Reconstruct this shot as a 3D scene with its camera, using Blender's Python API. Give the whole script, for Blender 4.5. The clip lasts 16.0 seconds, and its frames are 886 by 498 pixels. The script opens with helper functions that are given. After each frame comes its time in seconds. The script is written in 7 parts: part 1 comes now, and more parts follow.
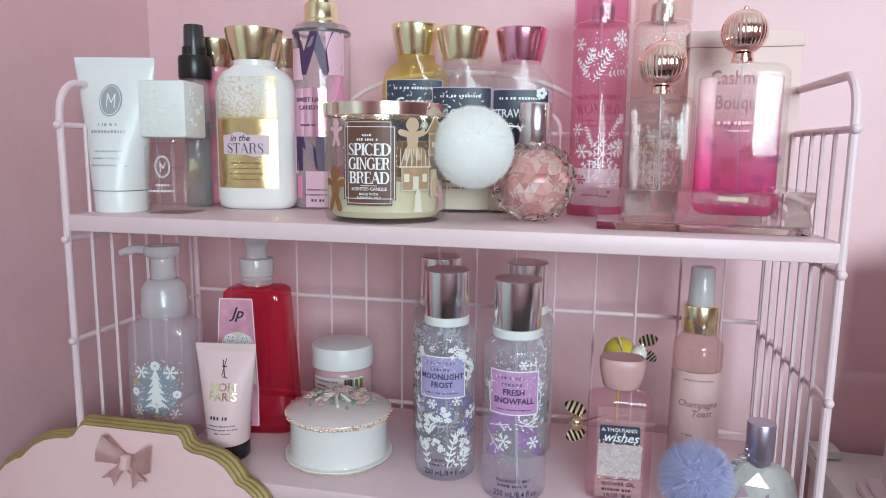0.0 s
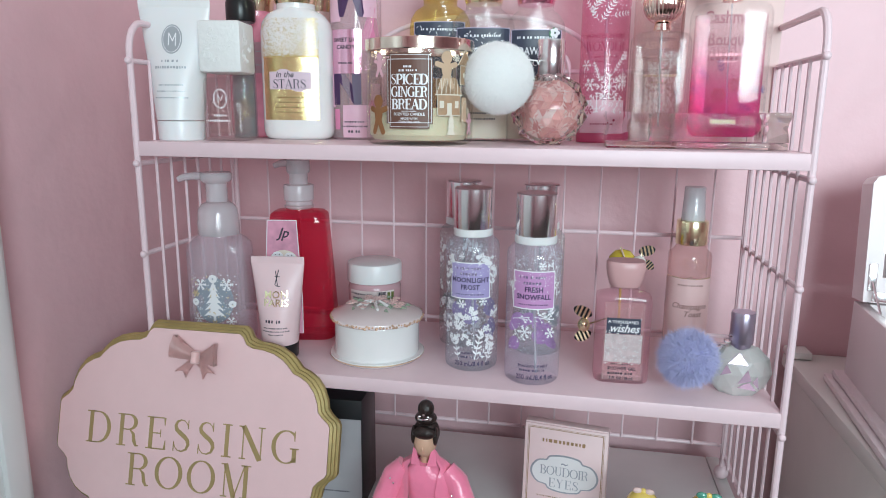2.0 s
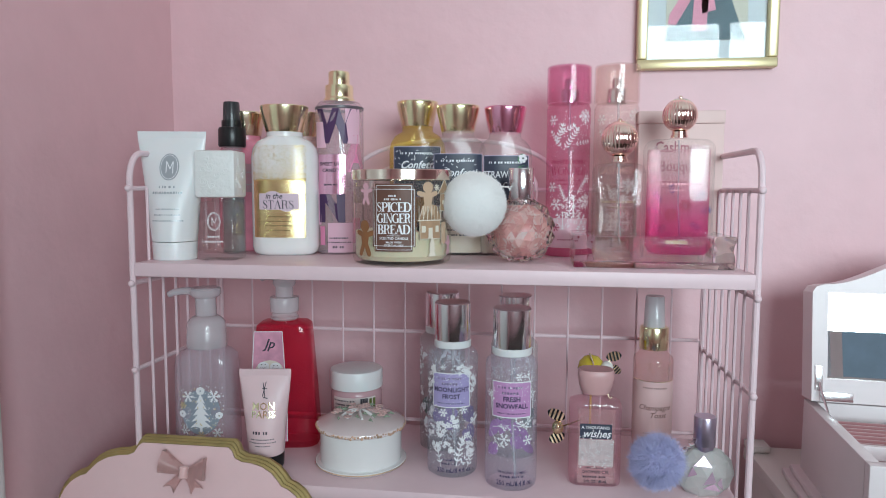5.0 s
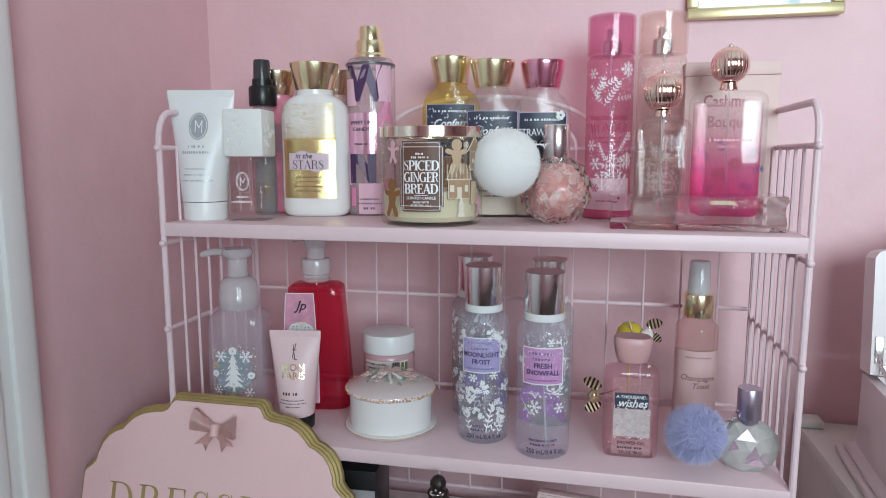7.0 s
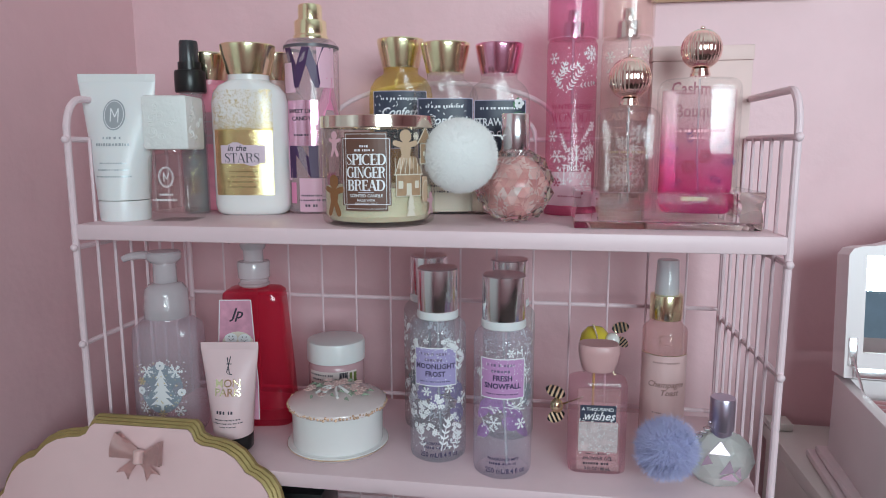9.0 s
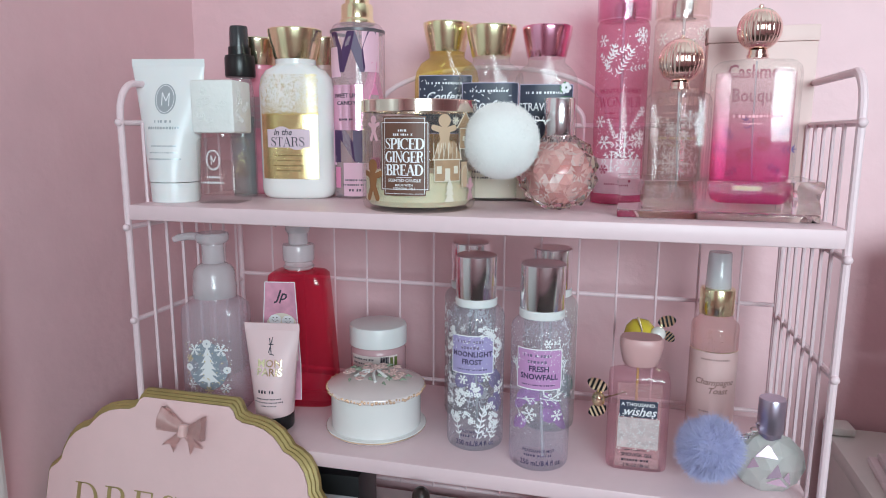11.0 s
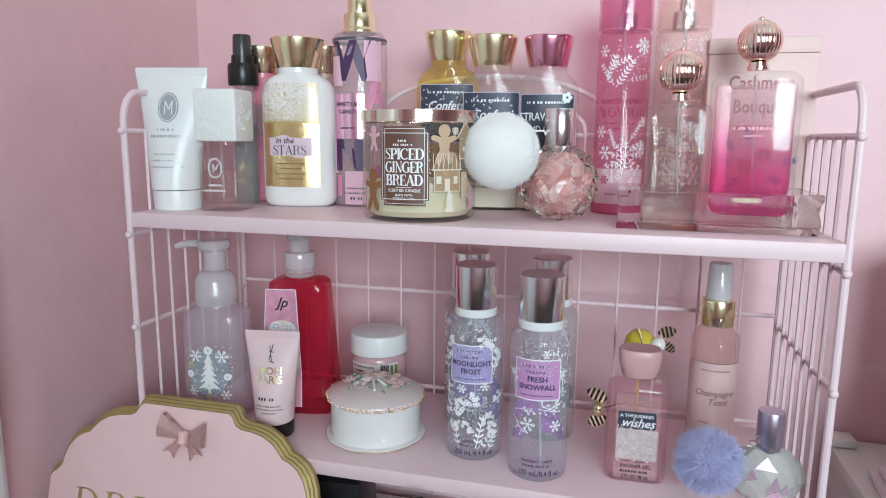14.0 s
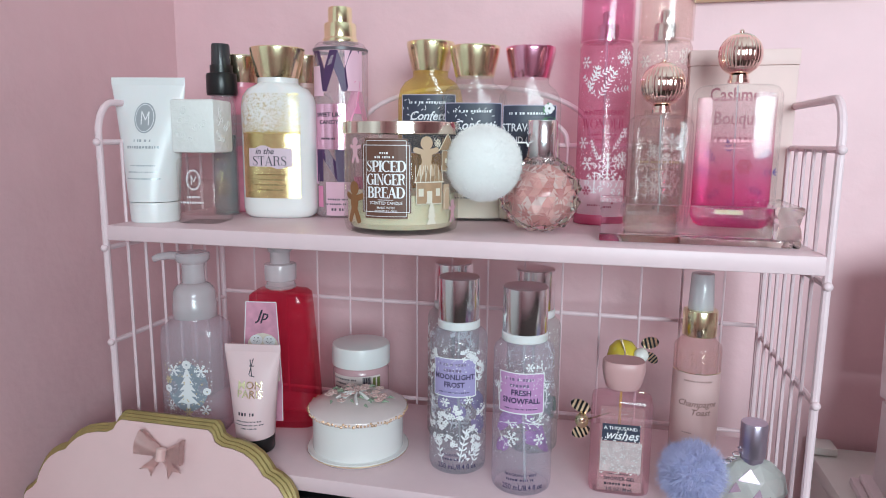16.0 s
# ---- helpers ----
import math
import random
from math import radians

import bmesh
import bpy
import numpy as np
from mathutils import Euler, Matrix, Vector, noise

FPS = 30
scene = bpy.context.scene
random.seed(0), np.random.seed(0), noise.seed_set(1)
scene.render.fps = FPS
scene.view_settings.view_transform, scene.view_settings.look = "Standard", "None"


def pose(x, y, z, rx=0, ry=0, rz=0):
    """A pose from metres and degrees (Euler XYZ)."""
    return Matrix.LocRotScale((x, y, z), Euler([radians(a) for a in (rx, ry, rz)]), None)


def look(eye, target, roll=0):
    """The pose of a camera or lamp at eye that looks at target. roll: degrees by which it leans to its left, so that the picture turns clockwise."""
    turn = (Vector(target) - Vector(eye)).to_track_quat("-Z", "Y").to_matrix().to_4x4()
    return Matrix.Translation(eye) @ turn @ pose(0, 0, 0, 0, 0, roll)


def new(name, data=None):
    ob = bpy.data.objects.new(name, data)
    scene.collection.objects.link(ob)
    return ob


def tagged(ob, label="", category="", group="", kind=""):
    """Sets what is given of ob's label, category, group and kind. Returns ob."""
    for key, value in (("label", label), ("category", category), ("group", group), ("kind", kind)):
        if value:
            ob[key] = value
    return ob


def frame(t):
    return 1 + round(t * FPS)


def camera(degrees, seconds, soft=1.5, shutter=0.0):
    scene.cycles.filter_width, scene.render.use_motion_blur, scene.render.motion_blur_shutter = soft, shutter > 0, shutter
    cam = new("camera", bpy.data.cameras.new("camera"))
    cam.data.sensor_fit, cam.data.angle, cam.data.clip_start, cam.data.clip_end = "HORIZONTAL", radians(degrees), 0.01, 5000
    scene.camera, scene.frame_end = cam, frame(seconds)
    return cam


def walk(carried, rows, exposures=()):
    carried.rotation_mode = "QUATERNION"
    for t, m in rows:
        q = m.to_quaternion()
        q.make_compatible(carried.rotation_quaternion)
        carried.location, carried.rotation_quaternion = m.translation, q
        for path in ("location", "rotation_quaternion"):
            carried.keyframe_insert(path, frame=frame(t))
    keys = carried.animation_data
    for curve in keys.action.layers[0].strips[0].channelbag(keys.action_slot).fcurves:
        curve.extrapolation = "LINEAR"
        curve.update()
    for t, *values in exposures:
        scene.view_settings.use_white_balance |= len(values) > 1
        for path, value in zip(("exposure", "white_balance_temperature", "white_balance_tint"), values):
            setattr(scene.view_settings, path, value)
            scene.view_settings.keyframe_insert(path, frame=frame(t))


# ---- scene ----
cam = camera(66.9, 16.0, soft=1.0)
PATH = [
    (0, (-0.002, 0.003, 1.168), (-0.419, 1.937, 0.875), 0.7),
    (0.5, (-0.005, -0.008, 1.166), (-0.4, 1.93, 0.866), 0.7),
    (1, (-0.011, -0.029, 1.165), (-0.417, 1.906, 0.862), 0.6),
    (1.5, (-0.013, -0.045, 1.161), (-0.396, 1.89, 0.834), 0.6),
    (2, (-0.021, -0.095, 1.138), (-0.397, 1.829, 0.74), 0.5),
    (2.5, (-0.028, -0.14, 1.108), (-0.37, 1.78, 0.667), 0.3),
    (3, (-0.036, -0.142, 1.088), (-0.369, 1.766, 0.586), 0.3),
    (3.5, (-0.042, -0.135, 1.084), (-0.366, 1.761, 0.537), 0.3),
    (4, (-0.044, -0.118, 1.145), (-0.327, 1.804, 0.671), 0.5),
    (4.4, (-0.048, -0.116, 1.209), (-0.307, 1.837, 0.864), 0.7),
    (4.5, (-0.044, -0.119, 1.208), (-0.307, 1.84, 0.907), 0.6),
    (5, (-0.033, -0.139, 1.185), (-0.305, 1.834, 1.008), 0.2),
    (5.2, (-0.032, -0.151, 1.154), (-0.322, 1.819, 0.964), 0.1),
    (7.3, (-0.011, -0.089, 1.178), (-0.445, 1.844, 0.906), -0.0),
    (7.5, (-0.023, -0.071, 1.179), (-0.429, 1.869, 0.91), 0.2),
    (8, (-0.041, -0.059, 1.181), (-0.347, 1.898, 0.907), 0.6),
    (8.5, (-0.039, -0.064, 1.185), (-0.316, 1.897, 0.905), 0.2),
    (9, (-0.017, -0.049, 1.179), (-0.325, 1.903, 0.874), -0.1),
    (9.2, (-0.003, -0.037, 1.17), (-0.363, 1.904, 0.851), -0.3),
    (11.5, (0.004, -0.038, 1.179), (-0.492, 1.869, 0.838), 0.3),
    (12, (0.004, -0.045, 1.181), (-0.497, 1.861, 0.843), 0.4),
    (12.5, (0.007, -0.041, 1.182), (-0.505, 1.864, 0.853), 0.3),
    (13, (0.003, -0.037, 1.18), (-0.523, 1.864, 0.851), 0.1),
    (13.5, (0.009, -0.037, 1.178), (-0.556, 1.853, 0.845), 0.4),
    (14, (0.01, -0.036, 1.183), (-0.502, 1.868, 0.85), 0.5),
    (14.5, (0.01, -0.032, 1.183), (-0.474, 1.878, 0.838), 0.6),
    (15, (0.01, -0.031, 1.185), (-0.462, 1.882, 0.839), 0.6),
    (15.5, (0.005, -0.034, 1.19), (-0.453, 1.884, 0.858), 0.6),
    (16, (0.008, -0.03, 1.19), (-0.453, 1.889, 0.868), 0.5),
]
BASE = -0.30
EXPOSE = [(0, 0), (1.5, 0.03), (3, 0.12), (4, 0.18), (4.5, 0.08), (5, -0.28), (7.5, -0.21), (8.5, -0.20), (9, -0.33), (9.2, -0.33), (11.5, 0.02), (16, 0)]
walk(cam, [(t, look(eye, target, roll)) for t, eye, target, roll in PATH], [(t, BASE + e) for t, e in EXPOSE])

# ---- world and light ----
world = bpy.data.worlds.new("world")
scene.world = world
world.use_nodes = True
wn = world.node_tree.nodes
sky = wn.new("ShaderNodeTexSky")
sky.sky_type = "NISHITA"
sky.sun_disc = False
sky.sun_elevation, sky.sun_rotation = radians(35), radians(200)
wn["Background"].inputs["Strength"].default_value = 0.12
world.node_tree.links.new(sky.outputs[0], wn["Background"].inputs[0])


def area_lamp(name, at, to, w, h, watts, colour):
    data = bpy.data.lights.new(name, "AREA")
    data.shape, data.size, data.size_y, data.energy, data.color = "RECTANGLE", w, h, watts, colour
    data.spread = radians(125)
    ob = new(name, data)
    ob.matrix_world = look(at, to)
    return ob


# the sky's light through the upper part of the window behind the camera
area_lamp("window_light", (0.76, -1.36, 1.52), (0.68, 0.3, 1.78), 1.08, 0.78, 32.5, (0.76, 0.945, 1.0))

# ---- materials ----


def mat(name, colour, rough=0.5, metal=0.0, trans=0.0, ior=1.45, coat=0.0, vary=0.0, scale=40.0, bump=0.0, bscale=200.0, sub=0.0, sheen=0.0, alpha=1.0, detail=4.0):
    """Principled material with two scales of variation in colour and relief."""
    m = bpy.data.materials.new(name)
    m.use_nodes = True
    nt = m.node_tree
    b = nt.nodes["Principled BSDF"]
    b.inputs["Base Color"].default_value = (*colour, 1)
    b.inputs["Roughness"].default_value = rough
    b.inputs["Metallic"].default_value = metal
    b.inputs["Transmission Weight"].default_value = trans
    b.inputs["IOR"].default_value = ior
    b.inputs["Coat Weight"].default_value = coat
    b.inputs["Sheen Weight"].default_value = sheen
    b.inputs["Subsurface Weight"].default_value = sub
    b.inputs["Subsurface Radius"].default_value = (0.01, 0.006, 0.005)
    b.inputs["Alpha"].default_value = alpha
    if vary or bump:
        tc = nt.nodes.new("ShaderNodeTexCoord")
    if vary:
        n1 = nt.nodes.new("ShaderNodeTexNoise")
        n1.inputs["Scale"].default_value, n1.inputs["Detail"].default_value = scale, detail
        n2 = nt.nodes.new("ShaderNodeTexNoise")
        n2.inputs["Scale"].default_value = scale * 0.12
        ad = nt.nodes.new("ShaderNodeMath")
        ad.operation = "ADD"
        mr = nt.nodes.new("ShaderNodeMapRange")
        mr.inputs["From Min"].default_value, mr.inputs["From Max"].default_value = 0.6, 1.4
        mr.inputs["To Min"].default_value, mr.inputs["To Max"].default_value = 1 - vary, 1 + vary
        vm = nt.nodes.new("ShaderNodeVectorMath")
        vm.operation = "SCALE"
        vm.inputs[0].default_value = colour
        nt.links.new(tc.outputs["Object"], n1.inputs["Vector"])
        nt.links.new(tc.outputs["Object"], n2.inputs["Vector"])
        nt.links.new(n1.outputs["Fac"], ad.inputs[0])
        nt.links.new(n2.outputs["Fac"], ad.inputs[1])
        nt.links.new(ad.outputs[0], mr.inputs["Value"])
        nt.links.new(mr.outputs[0], vm.inputs["Scale"])
        nt.links.new(vm.outputs[0], b.inputs["Base Color"])
    if bump:
        n3 = nt.nodes.new("ShaderNodeTexNoise")
        n3.inputs["Scale"].default_value, n3.inputs["Detail"].default_value = bscale, 5.0
        bp = nt.nodes.new("ShaderNodeBump")
        bp.inputs["Strength"].default_value, bp.inputs["Distance"].default_value = bump, 0.002
        nt.links.new(tc.outputs["Object"], n3.inputs["Vector"])
        nt.links.new(n3.outputs["Fac"], bp.inputs["Height"])
        nt.links.new(bp.outputs[0], b.inputs["Normal"])
    return m


def clear(name, colour, gloss=0.02, milk=0.0, body=None, ior=1.35, shine=0.03):
    """Thin clear wall: light passes tinted, a share is scattered, the surface shines."""
    m = mat(name, body or colour, max(gloss, 0.1))
    nt = m.node_tree
    tr, gl, fr, m1, m2, pw, ma = (nt.nodes.new(k) for k in ("ShaderNodeBsdfTransparent", "ShaderNodeBsdfGlossy", "ShaderNodeLayerWeight", "ShaderNodeMixShader", "ShaderNodeMixShader", "ShaderNodeMath", "ShaderNodeMath"))
    tr.inputs["Color"].default_value = (*colour, 1)
    gl.inputs["Roughness"].default_value = gloss
    fr.inputs["Blend"].default_value = 0.5
    pw.operation, ma.operation = "POWER", "MULTIPLY_ADD"
    pw.inputs[1].default_value = 4.0
    ma.inputs[1].default_value, ma.inputs[2].default_value = ior - 1.0, shine
    nt.links.new(fr.outputs["Facing"], pw.inputs[0])
    nt.links.new(pw.outputs[0], ma.inputs[0])
    m1.inputs[0].default_value = milk
    nt.links.new(tr.outputs[0], m1.inputs[1])
    nt.links.new(nt.nodes["Principled BSDF"].outputs[0], m1.inputs[2])
    nt.links.new(ma.outputs[0], m2.inputs[0])
    nt.links.new(m1.outputs[0], m2.inputs[1])
    nt.links.new(gl.outputs[0], m2.inputs[2])
    nt.links.new(m2.outputs[0], nt.nodes["Material Output"].inputs["Surface"])
    return m


WALL = mat("pink_wall_paint", (0.795, 0.515, 0.55), 0.45, vary=0.05, scale=18, bump=0.75, bscale=32)
WHITE_WALL = mat("white_paint", (0.80, 0.79, 0.77), 0.6, vary=0.03, scale=20, bump=0.1, bscale=60)
DARK_FLOOR = mat("dark_bounce_cutting_floor", (0.13, 0.11, 0.10), 0.95, vary=0.2, scale=300, bump=0.8, bscale=500)
SHELF = mat("pale_pink_lacquer", (0.81, 0.61, 0.645), 0.40, vary=0.03, scale=60, bump=0.05, bscale=150)
WIRE = mat("pale_pink_wire_coating", (0.83, 0.64, 0.68), 0.38, vary=0.03, scale=80)
WHITE_WOOD = mat("white_melamine", (0.74, 0.73, 0.72), 0.42, vary=0.04, scale=30, bump=0.04, bscale=120)
GREY_IN = mat("grey_back_panel", (0.30, 0.32, 0.33), 0.6, vary=0.06, scale=20)
GLOSS_WHITE = mat("gloss_white_paint", (0.80, 0.80, 0.79), 0.3, vary=0.03, scale=25, bump=0.05, bscale=60)
WHITE_PLASTIC = mat("white_plastic", (0.82, 0.82, 0.82), 0.3, sub=0.1)
CREAM_LOTION = mat("white_glossy_bottle", (0.84, 0.81, 0.80), 0.2, sub=0.1)
GLASS = clear("clear_glass", (0.985, 0.985, 0.985), 0.01, 0.0, (0.9, 0.9, 0.9), 1.6)
SLAB_GLASS = clear("slab_glass", (0.985, 0.982, 0.98), 0.01, 0.015, (0.9, 0.88, 0.88), 1.40, 0.03)
GEM_GLASS = mat("cut_glass", (0.995, 0.98, 0.98), 0.01, trans=1.0, ior=1.33)
ACRYLIC = mat("clear_acrylic", (0.995, 0.99, 0.995), 0.01, trans=1.0, ior=1.20)
FROST_PLASTIC = clear("milky_clear_plastic", (0.95, 0.95, 0.96), 0.1, 0.3, (0.9, 0.9, 0.92), 1.4)
MILKY = mat("milky_white_plastic", (0.93, 0.92, 0.93), 0.25, trans=0.2, ior=1.3, sub=0.2)
CHROME = mat("chrome", (0.95, 0.97, 0.98), 0.18, 1.0)
GOLD = mat("polished_gold", (0.98, 0.94, 0.60), 0.20, 1.0)
SOFT_GOLD = mat("satin_gold", (0.95, 0.86, 0.62), 0.18, 1.0)
ROSE_GOLD = mat("rose_gold", (0.98, 0.78, 0.68), 0.10, 1.0)
PINK_METAL = mat("metallic_pink", (0.97, 0.48, 0.66), 0.17, 1.0)
BLACK = mat("black_plastic", (0.015, 0.015, 0.016), 0.3)
BLACK_CARD = mat("black_card", (0.012, 0.012, 0.014), 0.35, vary=0.1, scale=60)
SIGN_PINK = mat("pink_painted_wood", (0.85, 0.58, 0.585), 0.5, vary=0.03, scale=40, bump=0.08, bscale=150)
SIGN_GOLD = mat("antique_gold_paint", (0.40, 0.30, 0.12), 0.5, 0.25, vary=0.2, scale=60, bump=0.2, bscale=120)
RIBBON = mat("dusty_pink_satin", (0.80, 0.50, 0.48), 0.33, sheen=0.5, vary=0.08, scale=150)
GOLD_INK = mat("gold_ink", (0.50, 0.37, 0.17), 0.35, 0.4)
WHITE_INK = mat("white_ink", (0.88, 0.88, 0.90), 0.4)
DARK_INK = mat("dark_ink", (0.05, 0.04, 0.06), 0.5)
GREY_INK = mat("grey_ink", (0.38, 0.38, 0.40), 0.5)
NAVY_LABEL = mat("dark_navy_label", (0.045, 0.052, 0.085), 0.4, vary=0.15, scale=120)

# ---- helpers for building ----


def thing(name, label, category, x=0, y=0, z=0, rz=0, group="", rx=0, ry=0, kind=""):
    ob = new(name)
    ob.empty_display_size = 0.02
    ob.matrix_world = pose(x, y, z, rx, ry, rz)
    return tagged(ob, label, category, group, kind)


def part(name, bm, material, parent=None, label="", smooth=True, angle=35):
    """Links a bmesh as one mesh object under a thing or a part."""
    bmesh.ops.recalc_face_normals(bm, faces=bm.faces[:])
    for f in bm.faces:
        f.smooth = smooth
    if smooth:
        lim = radians(angle)
        for e in bm.edges:
            if len(e.link_faces) == 2 and e.calc_face_angle(0) > lim:
                e.smooth = False
    me = bpy.data.meshes.new(name)
    bm.to_mesh(me)
    bm.free()
    for m in (material if isinstance(material, (list, tuple)) else [material]):
        me.materials.append(m)
    ob = new(name, me)
    ob.parent = parent
    return tagged(ob, label)


def loft(sections, seg=40, n=2.0, bm=None, at=(0, 0, 0), caps=True, mi=0):
    """Rings (z, half width, half depth[, exponent]) joined upwards; half width 0 closes to a point."""
    bm = bm or bmesh.new()
    rings = []
    for s in sections:
        z, hx, hy = s[0], s[1], s[2]
        e = 2.0 / (s[3] if len(s) > 3 else n)
        if hx < 1e-6:
            rings.append([bm.verts.new((at[0], at[1], at[2] + z))])
            continue
        ring = []
        for k in range(seg):
            a = 2 * math.pi * (k + 0.5) / seg
            c, q = math.cos(a), math.sin(a)
            ring.append(bm.verts.new((at[0] + hx * math.copysign(abs(c) ** e, c), at[1] + hy * math.copysign(abs(q) ** e, q), at[2] + z)))
        rings.append(ring)
    made = []
    for a, b in zip(rings, rings[1:]):
        for k in range(seg):
            k2 = (k + 1) % seg
            if len(a) == 1 and len(b) == 1:
                continue
            if len(a) == 1:
                made.append(bm.faces.new((a[0], b[k2], b[k])))
            elif len(b) == 1:
                made.append(bm.faces.new((a[k], a[k2], b[0])))
            else:
                made.append(bm.faces.new((a[k], a[k2], b[k2], b[k])))
    if caps:
        if len(rings[0]) > 1:
            made.append(bm.faces.new(rings[0][::-1]))
        if len(rings[-1]) > 1:
            made.append(bm.faces.new(rings[-1]))
    for f in made:
        f.material_index = mi
    return bm


def turned(profile, seg=40, bm=None, at=(0, 0, 0), caps=True, mi=0):
    """A turned shape from (radius, height) pairs."""
    return loft([(z, r, r) for r, z in profile], seg, 2.0, bm, at, caps, mi)


def box(x0, y0, z0, x1, y1, z1, bm=None, bevel=0.0, mi=0):
    own = bm is None
    b = bmesh.new() if own or bevel else bm
    vs = [b.verts.new((x, y, z)) for x in (x0, x1) for y in (y0, y1) for z in (z0, z1)]
    for f in ((0, 1, 3, 2), (4, 6, 7, 5), (0, 4, 5, 1), (2, 3, 7, 6), (0, 2, 6, 4), (1, 5, 7, 3)):
        b.faces.new([vs[i] for i in f]).material_index = mi
    if bevel:
        bmesh.ops.bevel(b, geom=b.edges[:], offset=bevel, segments=2, affect="EDGES", profile=0.5)
    if not own and bevel:
        me = bpy.data.meshes.new("tmp")
        b.to_mesh(me)
        b.free()
        bm.from_mesh(me)
        bpy.data.meshes.remove(me)
        return bm
    return b


def tube(path, r, bm=None, seg=8, closed=False, mi=0):
    """A round wire along a polyline."""
    bm = bm or bmesh.new()
    pts = [Vector(p) for p in path]
    rings, n = [], len(pts)
    up = None
    for i, p in enumerate(pts):
        d = (pts[(i + 1) % n] - pts[i - 1]) if closed or 0 < i < n - 1 else (pts[1] - pts[0] if i == 0 else pts[-1] - pts[-2])
        d.normalize()
        if up is None:
            up = d.orthogonal().normalized()
        up = (up - d * up.dot(d)).normalized()
        side = d.cross(up)
        rr = r[i] if isinstance(r, (list, tuple)) else r
        rings.append([bm.verts.new(p + rr * (math.cos(2 * math.pi * k / seg) * up + math.sin(2 * math.pi * k / seg) * side)) for k in range(seg)])
    for a, b in zip(rings, rings[1:] + (rings[:1] if closed else [])):
        for k in range(seg):
            bm.faces.new((a[k], a[(k + 1) % seg], b[(k + 1) % seg], b[k])).material_index = mi
    if not closed:
        bm.faces.new(rings[0][::-1]).material_index = mi
        bm.faces.new(rings[-1]).material_index = mi
    return bm


def ball(x, y, z, rx, ry=None, rz=None, bm=None, u=24, v=14, mi=0):
    bm = bm or bmesh.new()
    ry, rz = ry or rx, rz or rx
    return loft([(-rz * math.cos(math.pi * i / v), rx * math.sin(math.pi * i / v), ry * math.sin(math.pi * i / v)) for i in range(v + 1)], u, 2.0, bm, (x, y, z), mi=mi)


# ---- the room ----
WX, WY = -0.556, 0.785            # faces of the side wall and of the back wall
RX, RY, RZ = 3.60, -1.35, 2.45    # the far sides of the room, unseen; RX is wide to lower bounced light


def setting(name, bm, material, label, category):
    return tagged(part(name, bm, material, None, smooth=False), label, category, kind="structure")


# unseen floor, kept dark so that little light bounces up to the lower board
setting("floor", box(WX - 0.2, RY - 0.2, -0.10, RX + 0.2, WY + 0.2, 0.0), DARK_FLOOR, "unseen floor, dark brown carpet added to cut bounced light", "floor")
setting("ceiling", box(WX - 0.2, RY - 0.2, RZ, RX + 0.2, WY + 0.2, RZ + 0.1), WHITE_WALL, "plain white painted ceiling", "ceiling")
setting("wall_back", box(WX - 0.2, WY, 0.0, RX + 0.2, WY + 0.2, RZ), WALL, "pink painted plaster wall behind the shelf", "wall")
bm = box(WX - 0.2, 0.36, 0.0, WX, WY, RZ)
box(WX - 0.2, -0.46, 2.02, WX, 0.36, RZ, bm)
box(WX - 0.2, RY, 0.0, WX, -0.46, RZ, bm)
setting("wall_side", bm, WALL, "pink painted plaster side wall with small lumps", "wall")
setting("wall_right", box(RX, RY, 0.0, RX + 0.2, WY, RZ), WALL, "unseen pink painted wall, set far off to lower the bounced light", "wall")
WL, WR, WB, WT = 0.16, 1.36, 0.92, 1.98      # the window opening
bm = box(WX - 0.2, RY - 0.2, 0.0, WL, RY, RZ)
box(WR, RY - 0.2, 0.0, RX + 0.2, RY, RZ, bm)
box(WL, RY - 0.2, 0.0, WR, RY, WB, bm)
box(WL, RY - 0.2, WT, WR, RY, RZ, bm)
setting("wall_front", bm, WALL, "pink painted wall with the window opening", "wall")
win = thing("window_1", "white framed window letting in daylight", "window", kind="structure")
for x0, z0, x1, z1 in ((WL, WB, WL + 0.05, WT), (WR - 0.05, WB, WR, WT), (0.74, WB + 0.05, 0.78, WT - 0.05), (WL + 0.05, WB, WR - 0.05, WB + 0.05), (WL + 0.05, WT - 0.05, WR - 0.05, WT)):
    part("window_frame", box(x0, RY - 0.10, z0, x1, RY - 0.04, z1), GLOSS_WHITE, win, smooth=False)
part("window_sill", box(WL - 0.03, RY - 0.03, WB - 0.03, WR + 0.03, RY + 0.08, WB, bevel=0.004), GLOSS_WHITE, win)
trees = mat("glowing_trees", (0.16, 0.22, 0.27), 0.9, vary=0.5, scale=3.0)
# the backdrop emits a little in place of daylight on the trees
trees.node_tree.nodes["Principled BSDF"].inputs["Emission Color"].default_value = (0.20, 0.28, 0.36, 1)
trees.node_tree.nodes["Principled BSDF"].inputs["Emission Strength"].default_value = 0.8
setting("backdrop", box(-6, -9.0, -1.0, 9, -8.9, 1.9), trees, "distant blue grey trees outside the window, their daylight given as a glow", "backdrop")

door = thing("door_1", "closed white painted door in a moulded white frame", "door", kind="structure")
bm = box(WX, 0.362, 0.0, WX + 0.016, 0.428, 2.09, bevel=0.003)
box(WX + 0.014, 0.394, 0.0, WX + 0.022, 0.420, 2.088, bm, bevel=0.003)
box(WX + 0.014, 0.366, 0.0, WX + 0.019, 0.380, 2.088, bm, bevel=0.002)
part("door_casing", bm, GLOSS_WHITE, door)
part("door_jamb", box(WX - 0.198, 0.335, 0.0, WX + 0.001, 0.361, 2.02), GLOSS_WHITE, door, smooth=False)
